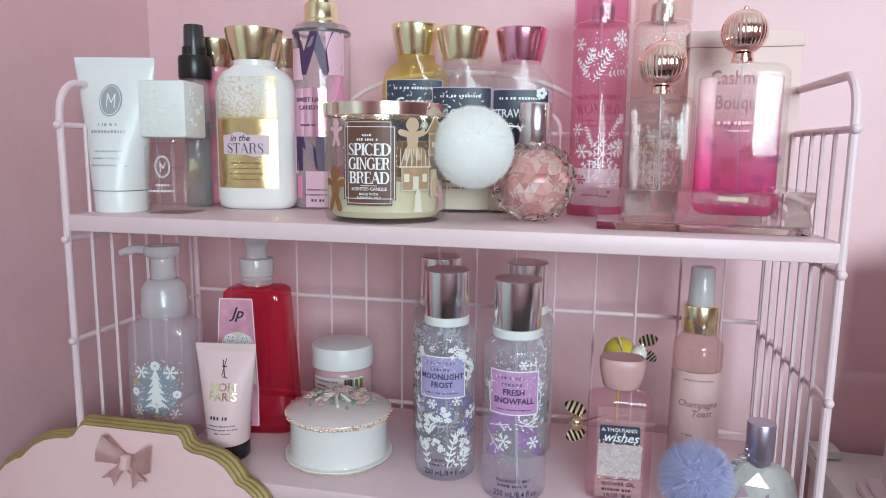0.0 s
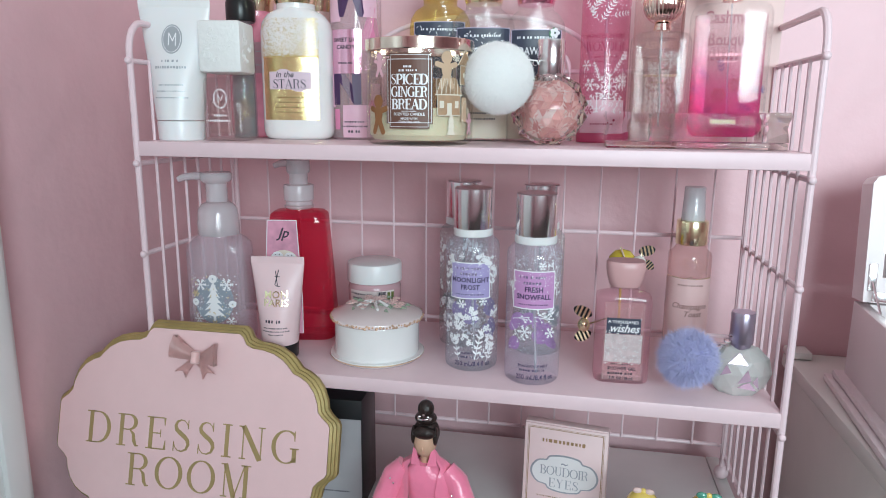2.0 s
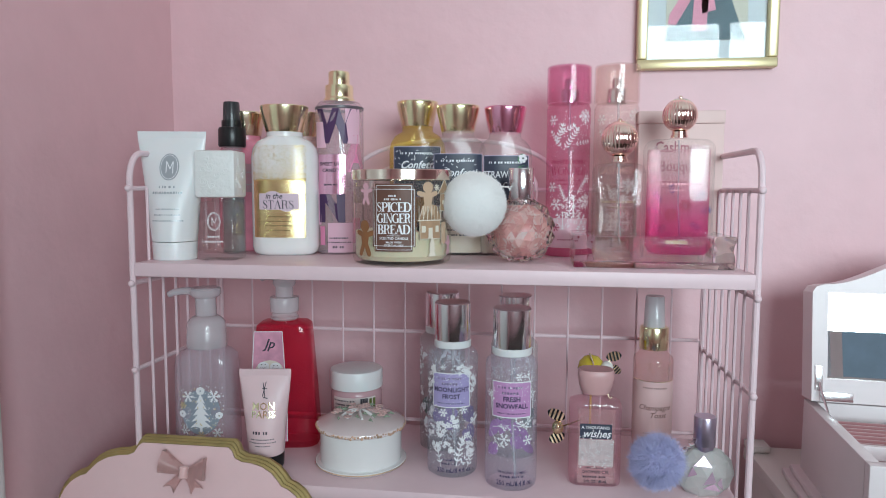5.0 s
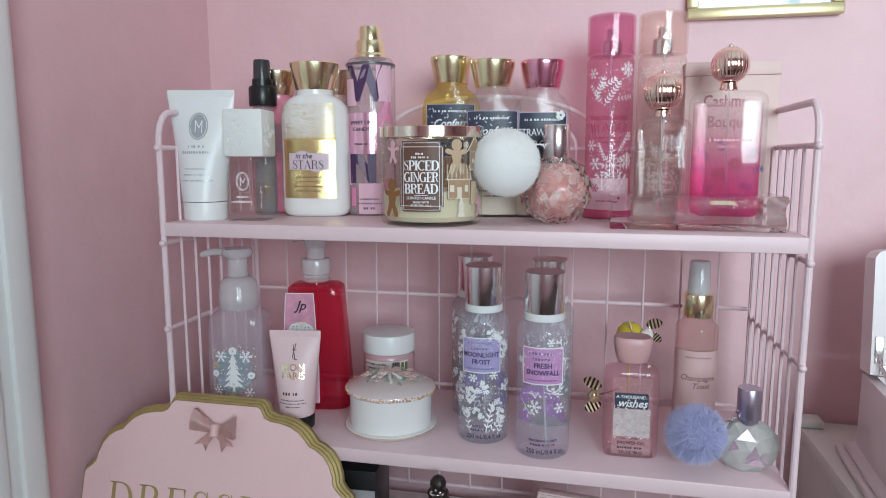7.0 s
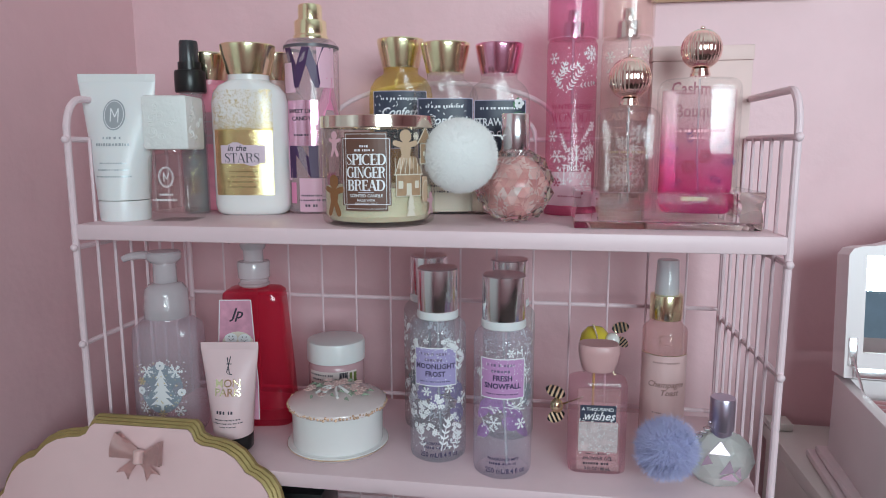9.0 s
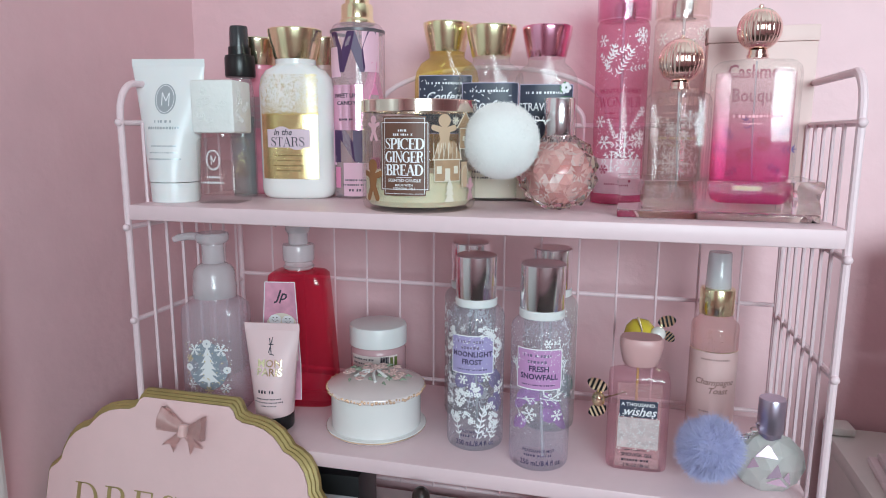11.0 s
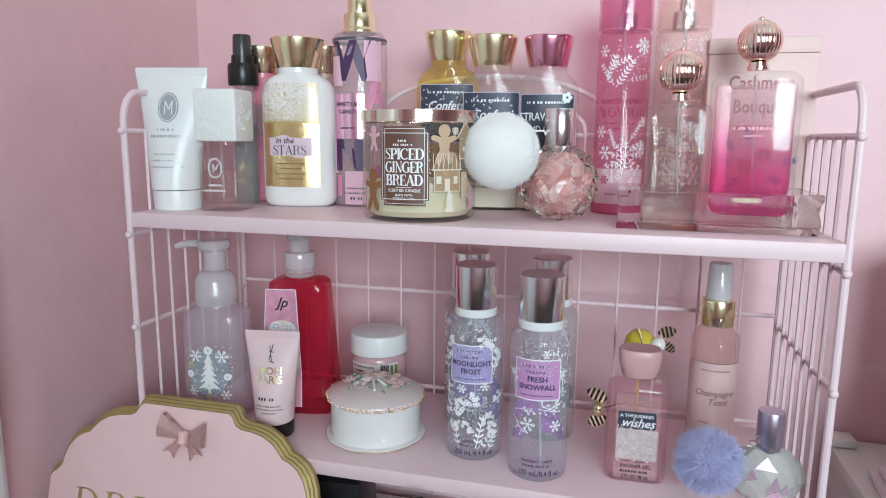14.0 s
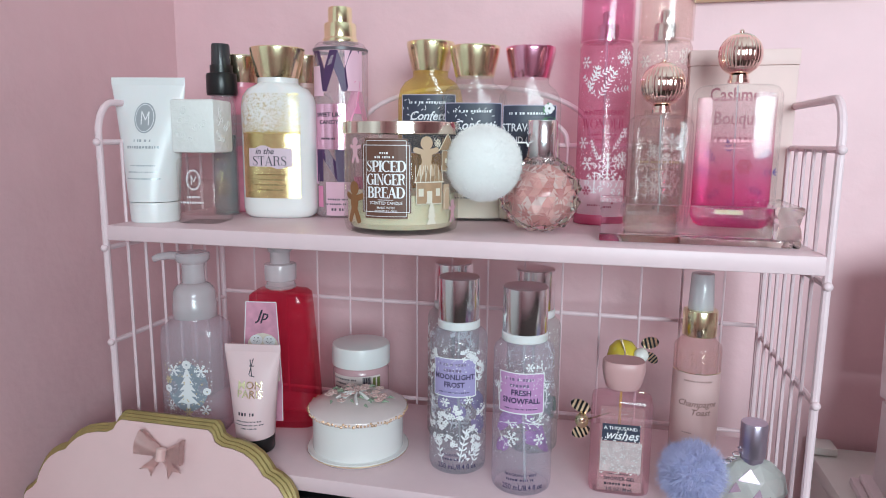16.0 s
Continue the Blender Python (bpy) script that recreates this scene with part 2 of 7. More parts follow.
bm = box(WX - 0.06, -0.455, 0.01, WX - 0.02, 0.333, 2.01, bevel=0.002)
part("door_leaf", bm, GLOSS_WHITE, door)

# ---- the white cabinet ----
CX0, CX1, CY0, CT = -0.445, 0.178, 0.421, 0.705


def white_cabinet():
    c = thing("cabinet", "white melamine cabinet with an open front compartment", "cabinet", 0, 0, 0)
    part("side_panel", box(CX0, CY0, 0.0, CX0 + 0.016, WY - 0.03, CT, bevel=0.0012), WHITE_WOOD, c)
    part("side_panel", box(CX1 - 0.016, CY0, 0.0, CX1, WY - 0.03, CT, bevel=0.0012), WHITE_WOOD, c)
    part("top_panel", box(CX0 + 0.0166, CY0 + 0.002, CT - 0.018, CX1 - 0.0166, WY - 0.03, CT - 0.0006, bevel=0.001), WHITE_WOOD, c)
    part("middle_shelf", box(CX0 + 0.0166, CY0 + 0.004, 0.35, CX1 - 0.0166, WY - 0.04, 0.366, bevel=0.001), WHITE_WOOD, c)
    part("plinth", box(CX0 + 0.0166, CY0 + 0.03, 0.0, CX1 - 0.0166, CY0 + 0.046, 0.06), WHITE_WOOD, c, smooth=False)
    part("bottom_panel", box(CX0 + 0.0166, CY0 + 0.004, 0.06, CX1 - 0.0166, WY - 0.04, 0.076), WHITE_WOOD, c, smooth=False)
    part("back_panel", box(CX0 + 0.0166, WY - 0.04, 0.06, CX1 - 0.0166, WY - 0.034, CT - 0.02), GREY_IN, c, smooth=False)


white_cabinet()

# ---- the wire shelf ----
U, L = 1.108, 0.880               # tops of the two boards
SX0, SX1, SY0, SY1 = -0.446, 0.169, 0.504, 0.698
UX0, UX1 = SX0 - 0.003, SX1 + 0.001


def wire_shelf():
    s = thing("shelf_unit", "pale pink wire shelf unit with two painted boards", "shelf", 0, 0, 0)
    for top in (U, L):
        part("board", box(SX0, SY0, top - 0.0145, SX1, SY1, top, bevel=0.0012), SHELF, s)
    f, b, r = SY0 + 0.002, SY1 + 0.004, 0.0032
    for x in (UX0, UX1):
        loop = [(x, f, CT + 0.012)]
        top = 1.222
        for k in range(9):
            a = math.pi / 2 * k / 8
            loop.append((x, f + 0.022 - 0.022 * math.cos(a), top - 0.030 + 0.030 * math.sin(a)))
        for k in range(9):
            a = math.pi / 2 * (1 - k / 8)
            loop.append((x, b - 0.022 + 0.022 * math.cos(a), top - 0.030 + 0.030 * math.sin(a)))
        loop.append((x, b, CT + 0.012))
        panel = part("end_frame", tube(loop, r, seg=10), WIRE, s)
        for z in (1.185, 1.086, 0.994, 0.858, 0.738):
            bar = tube([(x, f - 0.002, z), (x, b + 0.002, z)], 0.0026, seg=8)
            ball(x, f - 0.003, z, 0.0036, bm=bar, u=10, v=6)
            part("cross_bar", bar, WIRE, panel)
        for k in range(1, 8):
            y = f + 0.0258 * k
            xx = x + (0.003 if x < 0 else -0.003)
            part("thin_wire", tube([(xx, y, 0.738), (xx, y, 1.185)], 0.0016, seg=6), WIRE, panel)
        for y in (f, b):
            part("ball_foot", ball(x, y, CT + 0.0085, 0.0085, u=16, v=10), WIRE, panel)
    back = None
    for z in (1.185, 1.002, 0.885, 0.748):
        ob = part("cross_bar", tube([(UX0, b + 0.001, z), (UX1, b + 0.001, z)], 0.0024, seg=8), WIRE, s)
        back = back or ob
    n = 15
    for k in range(1, n):
        x = UX0 + 0.004 + (UX1 - UX0) * k / n
        part("thin_wire", tube([(x, b - 0.003, 0.748), (x, b - 0.003, 1.185)], 0.0012, seg=6), WIRE, back)
    for half, rise in ((0.130, 0.062), (0.105, 0.036)):
        arch = [(-0.138 - half * math.cos(math.pi * k / 24), b, 1.185 + rise * math.sin(math.pi * k / 24) ** 0.7) for k in range(25)]
        part("arch_wire", tube(arch, 0.0026, seg=8), WIRE, back)


wire_shelf()

# ---- drawing on surfaces ----


def lettering(text, size, shear=0.0, wide=1.0, bold=0.016):
    """Flat outlines of a text, centred, as polygons."""
    cu = bpy.data.curves.new("text", "FONT")
    cu.body, cu.size, cu.align_x, cu.align_y, cu.shear, cu.resolution_u = text, size, "CENTER", "CENTER", shear, (4 if size > 0.03 else 2)
    cu.offset = size * bold
    ob = new("text", cu)
    bpy.context.view_layer.update()
    me = bpy.data.meshes.new_from_object(ob.evaluated_get(bpy.context.evaluated_depsgraph_get()))
    out = [[(me.vertices[i].co.x * wide, me.vertices[i].co.y) for i in f.vertices] for f in me.polygons]
    bpy.data.objects.remove(ob)
    bpy.data.curves.remove(cu)
    bpy.data.meshes.remove(me)
    return out


def rect(w, h, x=0.0, y=0.0, nx=10, ny=1):
    return [[(x - w / 2 + w * (i + a) / nx, y - h / 2 + h * (j + b) / ny) for a, b in ((0, 0), (1, 0), (1, 1), (0, 1))] for i in range(nx) for j in range(ny)]


def oval(rx, ry, x=0.0, y=0.0, n=24):
    return [[(x, y), (x + rx * math.cos(2 * math.pi * k / n), y + ry * math.sin(2 * math.pi * k / n)), (x + rx * math.cos(2 * math.pi * (k + 1) / n), y + ry * math.sin(2 * math.pi * (k + 1) / n))] for k in range(n)]


def ring(rx, ry, w, x=0.0, y=0.0, n=32):
    pts = [(math.cos(2 * math.pi * k / n), math.sin(2 * math.pi * k / n)) for k in range(n)]
    return [[(x + a[0] * rx, y + a[1] * ry), (x + b[0] * rx, y + b[1] * ry), (x + b[0] * (rx - w), y + b[1] * (ry - w)), (x + a[0] * (rx - w), y + a[1] * (ry - w))] for a, b in zip(pts, pts[1:] + pts[:1])]


def line2(x0, y0, x1, y1, w, n=1):
    d = math.hypot(x1 - x0, y1 - y0) or 1e-9
    ox, oy = -(y1 - y0) / d * w / 2, (x1 - x0) / d * w / 2
    out = []
    for i in range(n):
        a, b = i / n, (i + 1) / n
        p, q = (x0 + (x1 - x0) * a, y0 + (y1 - y0) * a), (x0 + (x1 - x0) * b, y0 + (y1 - y0) * b)
        out.append([(p[0] - ox, p[1] - oy), (q[0] - ox, q[1] - oy), (q[0] + ox, q[1] + oy), (p[0] + ox, p[1] + oy)])
    return out


def outline(w, h, t, x=0.0, y=0.0, nx=10):
    return rect(w, t, x, y + h / 2, nx) + rect(w, t, x, y - h / 2, nx) + rect(t, h, x - w / 2, y, 1, 3) + rect(t, h, x + w / 2, y, 1, 3)


def snowflake(r, x, y, w=None, arms=6, turn=0.0):
    w, out = w or r * 0.13, []
    for k in range(arms):
        a = turn + 2 * math.pi * k / arms
        c, q = math.cos(a), math.sin(a)
        out += line2(x, y, x + r * c, y + r * q, w)
        for f in (0.5, 0.78):
            for sg in (-1, 1):
                b = a + sg * 0.9
                out += line2(x + r * f * c, y + r * f * q, x + r * f * c + r * 0.28 * math.cos(b), y + r * f * q + r * 0.28 * math.sin(b), w * 0.8)
    return out


def blossom(r, x, y, petals=5, turn=0.0):
    out = []
    for k in range(petals):
        a = turn + 2 * math.pi * k / petals
        out += oval(r * 0.42, r * 0.42, x + r * 0.58 * math.cos(a), y + r * 0.58 * math.sin(a), 8)
    return out


def cluster(r, x, y, rnd, count=9):
    out = []
    for k in range(count):
        a, d = rnd.uniform(0, 6.28), r * math.sqrt(rnd.random())
        out += blossom(r * 0.36, x + d * math.cos(a), y + d * math.sin(a), 4, rnd.uniform(0, 1.5))
    return out


def leaf(l, w, x, y, a):
    w *= 0.75
    c, q = math.cos(a), math.sin(a)
    pts = [(0, 0), (0.3, 0.5), (0.65, 0.42), (1, 0), (0.65, -0.42), (0.3, -0.5)]
    return [[(x + l * u * c - w * v * q, y + l * u * q + w * v * c) for u, v in pts]]


def sprig(l, x, y, a, leaves=4, size=None):
    size = size or l * 0.34
    out = line2(x, y, x + l * math.cos(a), y + l * math.sin(a), l * 0.035)
    for k in range(1, leaves + 1):
        f = k / leaves
        for sg in (-1, 1):
            out += leaf(size, size * 0.42, x + l * f * math.cos(a), y + l * f * math.sin(a), a + sg * 0.85)
    return out + leaf(size, size * 0.42, x + l * math.cos(a), y + l * math.sin(a), a)


def dots(count, w, h, x, y, rnd, r0=0.0003, r1=0.0007):
    out = []
    for k in range(count):
        out += oval_ngon(rnd.uniform(r0, r1), x + rnd.uniform(-w / 2, w / 2), y + rnd.uniform(-h / 2, h / 2))
    return out


def oval_ngon(r, x, y, n=6, ry=None):
    return [[(x + r * math.cos(2 * math.pi * k / n), y + (ry or r) * math.sin(2 * math.pi * k / n)) for k in range(n)]]


def bars(widths, h, gap, x=0.0, y=0.0, bits=True):
    """Rows of short bars in place of small print."""
    out, rnd = [], random.Random(len(widths) * 7 + int(h * 1e5))
    for i, w in enumerate(widths):
        yy = y - i * gap
        if not bits:
            out += rect(w, h, x, yy, 6)
            continue
        a = -w / 2
        while a < w / 2 - h:
            b = min(a + rnd.uniform(0.35, 0.9) * h, w / 2)
            out += rect(b - a, h * rnd.uniform(0.75, 1.0), x + (a + b) / 2, yy, 1)
            a = b + h * (1.0 if rnd.random() < 0.16 else 0.38)
    return out


def shift(polys, x=0.0, y=0.0, turn=0.0):
    c, q = math.cos(turn), math.sin(turn)
    return [[(x + u * c - v * q, y + u * q + v * c) for u, v in p] for p in polys]


def roundwrap(r, z0=0.0, turn=0.0, lift=0.00025, slope=0.0):
    """Maps flat drawing to the front of an upright round body of radius r."""
    def f(u, v):
        rr = r + lift + slope * v
        a = u / r + turn
        return (rr * math.sin(a), -rr * math.cos(a), z0 + v)
    return f


def ovalwrap(hx, hy, n, z0=0.0, lift=0.00025):
    """Maps flat drawing straight onto the front of a rounded-box body."""
    def f(u, v):
        t = min(abs(u) / hx, 0.999)
        return (u, -hy * (1 - t ** n) ** (1 / n) - lift, z0 + v)
    return f


def flatwrap(y, z0=0.0, lean=0.0, lift=0.00025):
    def f(u, v):
        return (u, y - lift + lean * v, z0 + v)
    return f


FINE_PRINT = ("lettering", "small_print", "print", "emblem", "glitter", "sparkles", "sweet_print", "white_print", "code_bars", "flower_print", "gold_print", "label_text")


def drawn(name, polys, wrap, material, parent, label="", lift=0.0):
    """A thin printed layer of many flat pieces laid on a surface."""
    verts, faces, known = [], [], {}
    for k, p in enumerate(polys):
        face = []
        for u, v in p:
            x, y, z = wrap(u, v)
            y -= lift + (4e-6 * (k % 13) if len(p) > 4 else 0.0)
            key = (round(x, 6), round(y, 7), round(z, 6))
            if key not in known:
                known[key] = len(verts)
                verts.append((x, y, z))
            if known[key] not in face:
                face.append(known[key])
        if len(face) > 2:
            faces.append(tuple(face))
    me = bpy.data.meshes.new(name)
    me.from_pydata(verts, [], faces)
    me.materials.append(material)
    ob = new(name, me)
    ob.parent = parent
    return tagged(ob, label, kind="stuff" if name in FINE_PRINT else "")


def fur(name, r, count, length, width, material, parent, at=(0, 0, 0), seed=1, lean=0.35, clump=0.0):
    """A ball of short tapering hairs."""
    rnd, verts, faces = random.Random(seed), [], []
    for k in range(count):
        z = rnd.uniform(-1, 1)
        a = rnd.uniform(0, 2 * math.pi)
        q = math.sqrt(1 - z * z)
        d = Vector((q * math.cos(a), q * math.sin(a), z))
        nz = noise.noise(d * 4.0) if clump else 0.0
        t = d.orthogonal().normalized()
        t.rotate(Matrix.Rotation(rnd.uniform(0, 6.28), 3, d))
        tip = (d + lean * rnd.uniform(0.2, 1) * t + clump * Vector((noise.noise(d * 5 + Vector((9, 0, 0))), noise.noise(d * 5), noise.noise(d * 5 + Vector((0, 7, 0)))))).normalized()
        side = d.cross(t).normalized() * width
        p0 = d * (r - length * 0.9)
        ln = length * (rnd.uniform(0.75, 1.1) + 0.35 * nz)
        p1 = p0 + tip * ln * 0.6
        p2 = p0 + (tip + 0.15 * t).normalized() * ln * 1.15
        i = len(verts)
        o = Vector(at)
        verts += [o + p0 - side, o + p0 + side, o + p1 + side * 0.8, o + p1 - side * 0.8, o + p2]
        faces += [(i, i + 1, i + 2, i + 3), (i + 3, i + 2, i + 4)]
    me = bpy.data.meshes.new(name)
    me.from_pydata(verts, [], faces)
    me.materials.append(material)
    ob = new(name, me)
    ob.parent = parent
    return ob


# ---- the plaque ----
LEAN = 15.0


def plaque_outline(inset=0.0):
    q = [(0.0, 0.1140), (0.050, 0.1140), (0.0545, 0.1105), (0.0585, 0.1030), (0.066, 0.0995), (0.078, 0.0985), (0.090, 0.0955), (0.101, 0.0895), (0.109, 0.0815), (0.113, 0.0765),
         (0.121, 0.0735), (0.130, 0.0675), (0.137, 0.0585), (0.1415, 0.0475), (0.1430, 0.0385), (0.1475, 0.0330), (0.1545, 0.0275), (0.1565, 0.0235), (0.1565, 0.0)]
    full = q + [(x, -y) for x, y in q[-2::-1]] + [(-x, -y) for x, y in q[1:]] + [(-x, y) for x, y in q[-2:0:-1]]
    return [(x * (1 - inset / 0.1565), y * (1 - inset / 0.1140)) for x, y in full]


def plaque():
    s = thing("plaque", "scalloped pink wooden plaque with a gold edge leaning on the shelf", "sign", -0.3920, 0.441, CT + 0.0005, 0, rx=-LEAN)
    zc = 0.1140
    bm = bmesh.new()
    rings = []
    for inset, y in ((0.0030, 0.016), (0.0, 0.014), (0.0, 0.0085), (0.0022, 0.0070), (0.0026, 0.0048), (0.0048, 0.0036), (0.0052, 0.0016), (0.0076, 0.0004), (0.0084, 0.0012)):
        rings.append([bm.verts.new((x, y, z + zc)) for x, z in plaque_outline(inset)])
    for a, b in zip(rings, rings[1:]):
        for k in range(len(a)):
            k2 = (k + 1) % len(a)
            bm.faces.new((a[k], a[k2], b[k2], b[k]))
    mid = bm.verts.new((0, 0.016, zc))
    for k in range(len(rings[0])):
        bm.faces.new((mid, rings[0][(k + 1) % len(rings[0])], rings[0][k]))
    part("gold_edge", bm, SIGN_GOLD, s, "antique gold moulded edge", angle=30)
    face = bmesh.new()
    edge = [face.verts.new((x, -0.0008, z + zc)) for x, z in plaque_outline(0.0080)]
    foot = [face.verts.new((x, 0.0004, z + zc)) for x, z in plaque_outline(0.0080)]
    mid = face.verts.new((0, -0.0008, zc))
    for k in range(len(edge)):
        k2 = (k + 1) % len(edge)
        face.faces.new((mid, edge[k], edge[k2]))
        face.faces.new((edge[k], foot[k], foot[k2], edge[k2]))
    board = part("face", face, SIGN_PINK, s, "pink painted face", smooth=False)
    w = flatwrap(-0.0008, zc, 0.0, 0.0004)
    drawn("lettering", shift(serif("DRESSING", 0.0325, 0.235), 0.002, 0.000), w, GOLD_INK, board, "gold capital lettering")
    drawn("lettering", shift(serif("ROOM", 0.0325, 0.137), 0.003, -0.0385), w, GOLD_INK, board, "gold capital lettering")
    ribbon_bow(s, 0.006, -0.004, 0.194)


def stroke(pts, ws):
    """A pen stroke along a line, with its width given point by point."""
    left, right = [], []
    for k, (x, y) in enumerate(pts):
        x0, y0 = pts[max(k - 1, 0)]
        x1, y1 = pts[min(k + 1, len(pts) - 1)]
        d = math.hypot(x1 - x0, y1 - y0)
        nx, ny = -(y1 - y0) / d * ws[k] / 2, (x1 - x0) / d * ws[k] / 2
        left.append((x + nx, y + ny))
        right.append((x - nx, y - ny))
    return [[left[k], left[k + 1], right[k + 1], right[k]] for k in range(len(pts) - 1)]


def bowl(cx, cy, rx, ry, a0, a1, thick, thin, n=18):
    """Part of an oval, thick at its sides and thin above and below."""
    pts = [(cx + rx * math.cos(radians(a0 + (a1 - a0) * k / n)), cy + ry * math.sin(radians(a0 + (a1 - a0) * k / n))) for k in range(n + 1)]
    return stroke(pts, [thin + (thick - thin) * abs(math.cos(radians(a0 + (a1 - a0) * k / n))) ** 1.4 for k in range(n + 1)])


def roman(ch, T=0.125):
    """One capital of height 1 with thick stems, hairlines and thin serifs, and its width."""
    h = 0.038 if T < 0.16 else 0.07

    def stem(x, w=T):
        return rect(w, 1.0 - h, x, 0, 1) + rect(w + 0.17, h, x, 0.5 - h / 2, 1) + rect(w + 0.17, h, x, -0.5 + h / 2, 1)
    if ch == "D":
        return stem(0.15) + bowl(0.36, 0, 0.37, 0.48, -90, 90, T, h) + rect(0.22, h, 0.26, 0.481, 1) + rect(0.22, h, 0.26, -0.481, 1), 0.79
    if ch == "R":
        return stem(0.15) + bowl(0.36, 0.25, 0.23, 0.231, -90, 90, T, h) + rect(0.2, h, 0.27, 0.481, 1) + rect(0.2, h, 0.27, 0.019, 1) + stroke([(0.42, 0.01), (0.53, -0.10), (0.57, -0.34), (0.63, -0.46), (0.72, -0.46)], [h, 0.10, 0.115, 0.08, h * 0.7]), 0.74
    if ch == "E":
        out = stem(0.15) + rect(0.42, h, 0.36, 0.481, 1) + rect(0.44, h, 0.37, -0.481, 1) + rect(0.26, h, 0.33, 0.0, 1)
        return out + stroke([(0.57, 0.49), (0.575, 0.24)], [0.075, 0.02]) + stroke([(0.595, -0.49), (0.61, -0.20)], [0.085, 0.02]) + rect(0.03, 0.24, 0.455, 0.0, 1), 0.62
    if ch == "S":
        pts = [(0.49, 0.24), (0.46, 0.37), (0.37, 0.46), (0.26, 0.48), (0.15, 0.42), (0.10, 0.30), (0.13, 0.18), (0.25, 0.07), (0.38, -0.02), (0.48, -0.13), (0.51, -0.26), (0.45, -0.41), (0.32, -0.48), (0.19, -0.46), (0.10, -0.36), (0.06, -0.22)]
        ws = [0.02, 0.03, 0.035, 0.045, 0.075, 0.10, 0.125, 0.135, 0.135, 0.125, 0.105, 0.075, 0.045, 0.035, 0.03, 0.02]
        return stroke(pts, ws) + stroke([(0.49, 0.49), (0.49, 0.22)], [0.03, 0.03]) + stroke([(0.06, -0.49), (0.06, -0.20)], [0.03, 0.03]), 0.57
    if ch == "I":
        return stem(0.15), 0.30
    if ch == "N":
        return rect(h, 0.98, 0.14, 0, 1) + rect(0.2, h, 0.14, -0.481, 1) + rect(0.16, h, 0.08, 0.481, 1) + rect(h, 0.98, 0.68, 0, 1) + rect(0.2, h, 0.68, 0.481, 1) + stroke([(0.13, 0.5), (0.66, -0.5)], [0.15, 0.15]), 0.80
    if ch == "G":
        return bowl(0.42, 0, 0.37, 0.48, 52, 318, T, h, 26) + rect(T, 0.40, 0.66, -0.24, 1) + rect(0.26, h, 0.66, -0.04, 1) + stroke([(0.66, 0.49), (0.66, 0.20)], [0.03, 0.03]) + stroke([(0.645, 0.36), (0.665, 0.18)], [0.04, 0.02]), 0.80
    if ch == "P":
        return stem(0.15) + bowl(0.34, 0.22, 0.25, 0.261, -90, 90, T, h) + rect(0.18, h, 0.26, 0.481, 1) + rect(0.18, h, 0.26, -0.041, 1), 0.66
    if ch == "B":
        return stem(0.15) + bowl(0.34, 0.25, 0.21, 0.231, -90, 90, T, h) + bowl(0.34, -0.24, 0.26, 0.241, -90, 90, T, h) + rect(0.18, h, 0.26, 0.481, 1) + rect(0.18, h, 0.26, 0.012, 1) + rect(0.18, h, 0.26, -0.481, 1), 0.68
    if ch == "C":
        return bowl(0.42, 0, 0.37, 0.48, 50, 310, T, h, 26) + stroke([(0.66, 0.49), (0.67, 0.20)], [0.05, 0.03]), 0.74
    if ch == "A":
        return stroke([(0.08, -0.48), (0.37, 0.5)], [h, h]) + stroke([(0.37, 0.5), (0.66, -0.48)], [T, T]) + rect(0.30, h, 0.36, -0.16, 1) + rect(0.2, h, 0.09, -0.481, 1) + rect(0.25, h, 0.66, -0.481, 1), 0.76
    if ch == "U":
        return rect(T, 0.72, 0.16, 0.14, 1) + bowl(0.40, -0.18, 0.24, 0.30, 180, 360, T * 0.8, h) + rect(h, 0.72, 0.64, 0.14, 1) + rect(0.28, h, 0.16, 0.481, 1) + rect(0.2, h, 0.64, 0.481, 1), 0.78
    if ch == "Y":
        return stroke([(0.10, 0.49), (0.36, -0.04)], [T, T]) + stroke([(0.36, -0.04), (0.62, 0.49)], [h, h]) + rect(T, 0.48, 0.36, -0.26, 1) + rect(0.28, h, 0.36, -0.481, 1) + rect(0.26, h, 0.11, 0.481, 1) + rect(0.18, h, 0.62, 0.481, 1), 0.72
    if ch == "T":
        return rect(T, 0.98, 0.33, 0, 1) + rect(0.60, h, 0.33, 0.481, 1) + rect(0.28, h, 0.33, -0.481, 1) + stroke([(0.05, 0.49), (0.045, 0.24)], [0.07, 0.02]) + stroke([(0.61, 0.49), (0.615, 0.24)], [0.07, 0.02]), 0.66
    if ch == "W":
        return stroke([(0.10, 0.49), (0.30, -0.5)], [T, T]) + stroke([(0.30, -0.5), (0.50, 0.40)], [h, h]) + stroke([(0.48, 0.49), (0.70, -0.5)], [T, T]) + stroke([(0.70, -0.5), (0.90, 0.49)], [h, h]) + rect(0.24, h, 0.10, 0.481, 1) + rect(0.2, h, 0.90, 0.481, 1), 1.0
    if ch == "O":
        return bowl(0.42, 0, 0.37, 0.48, 0, 360, T, h, 36), 0.84
    return rect(h, 0.98, 0.13, 0, 1) + rect(0.2, h, 0.13, -0.481, 1) + rect(0.14, h, 0.08, 0.481, 1) + stroke([(0.14, 0.5), (0.43, -0.5)], [0.14, 0.14]) + stroke([(0.43, -0.5), (0.72, 0.5)], [h, h]) + stem(0.76), 0.92


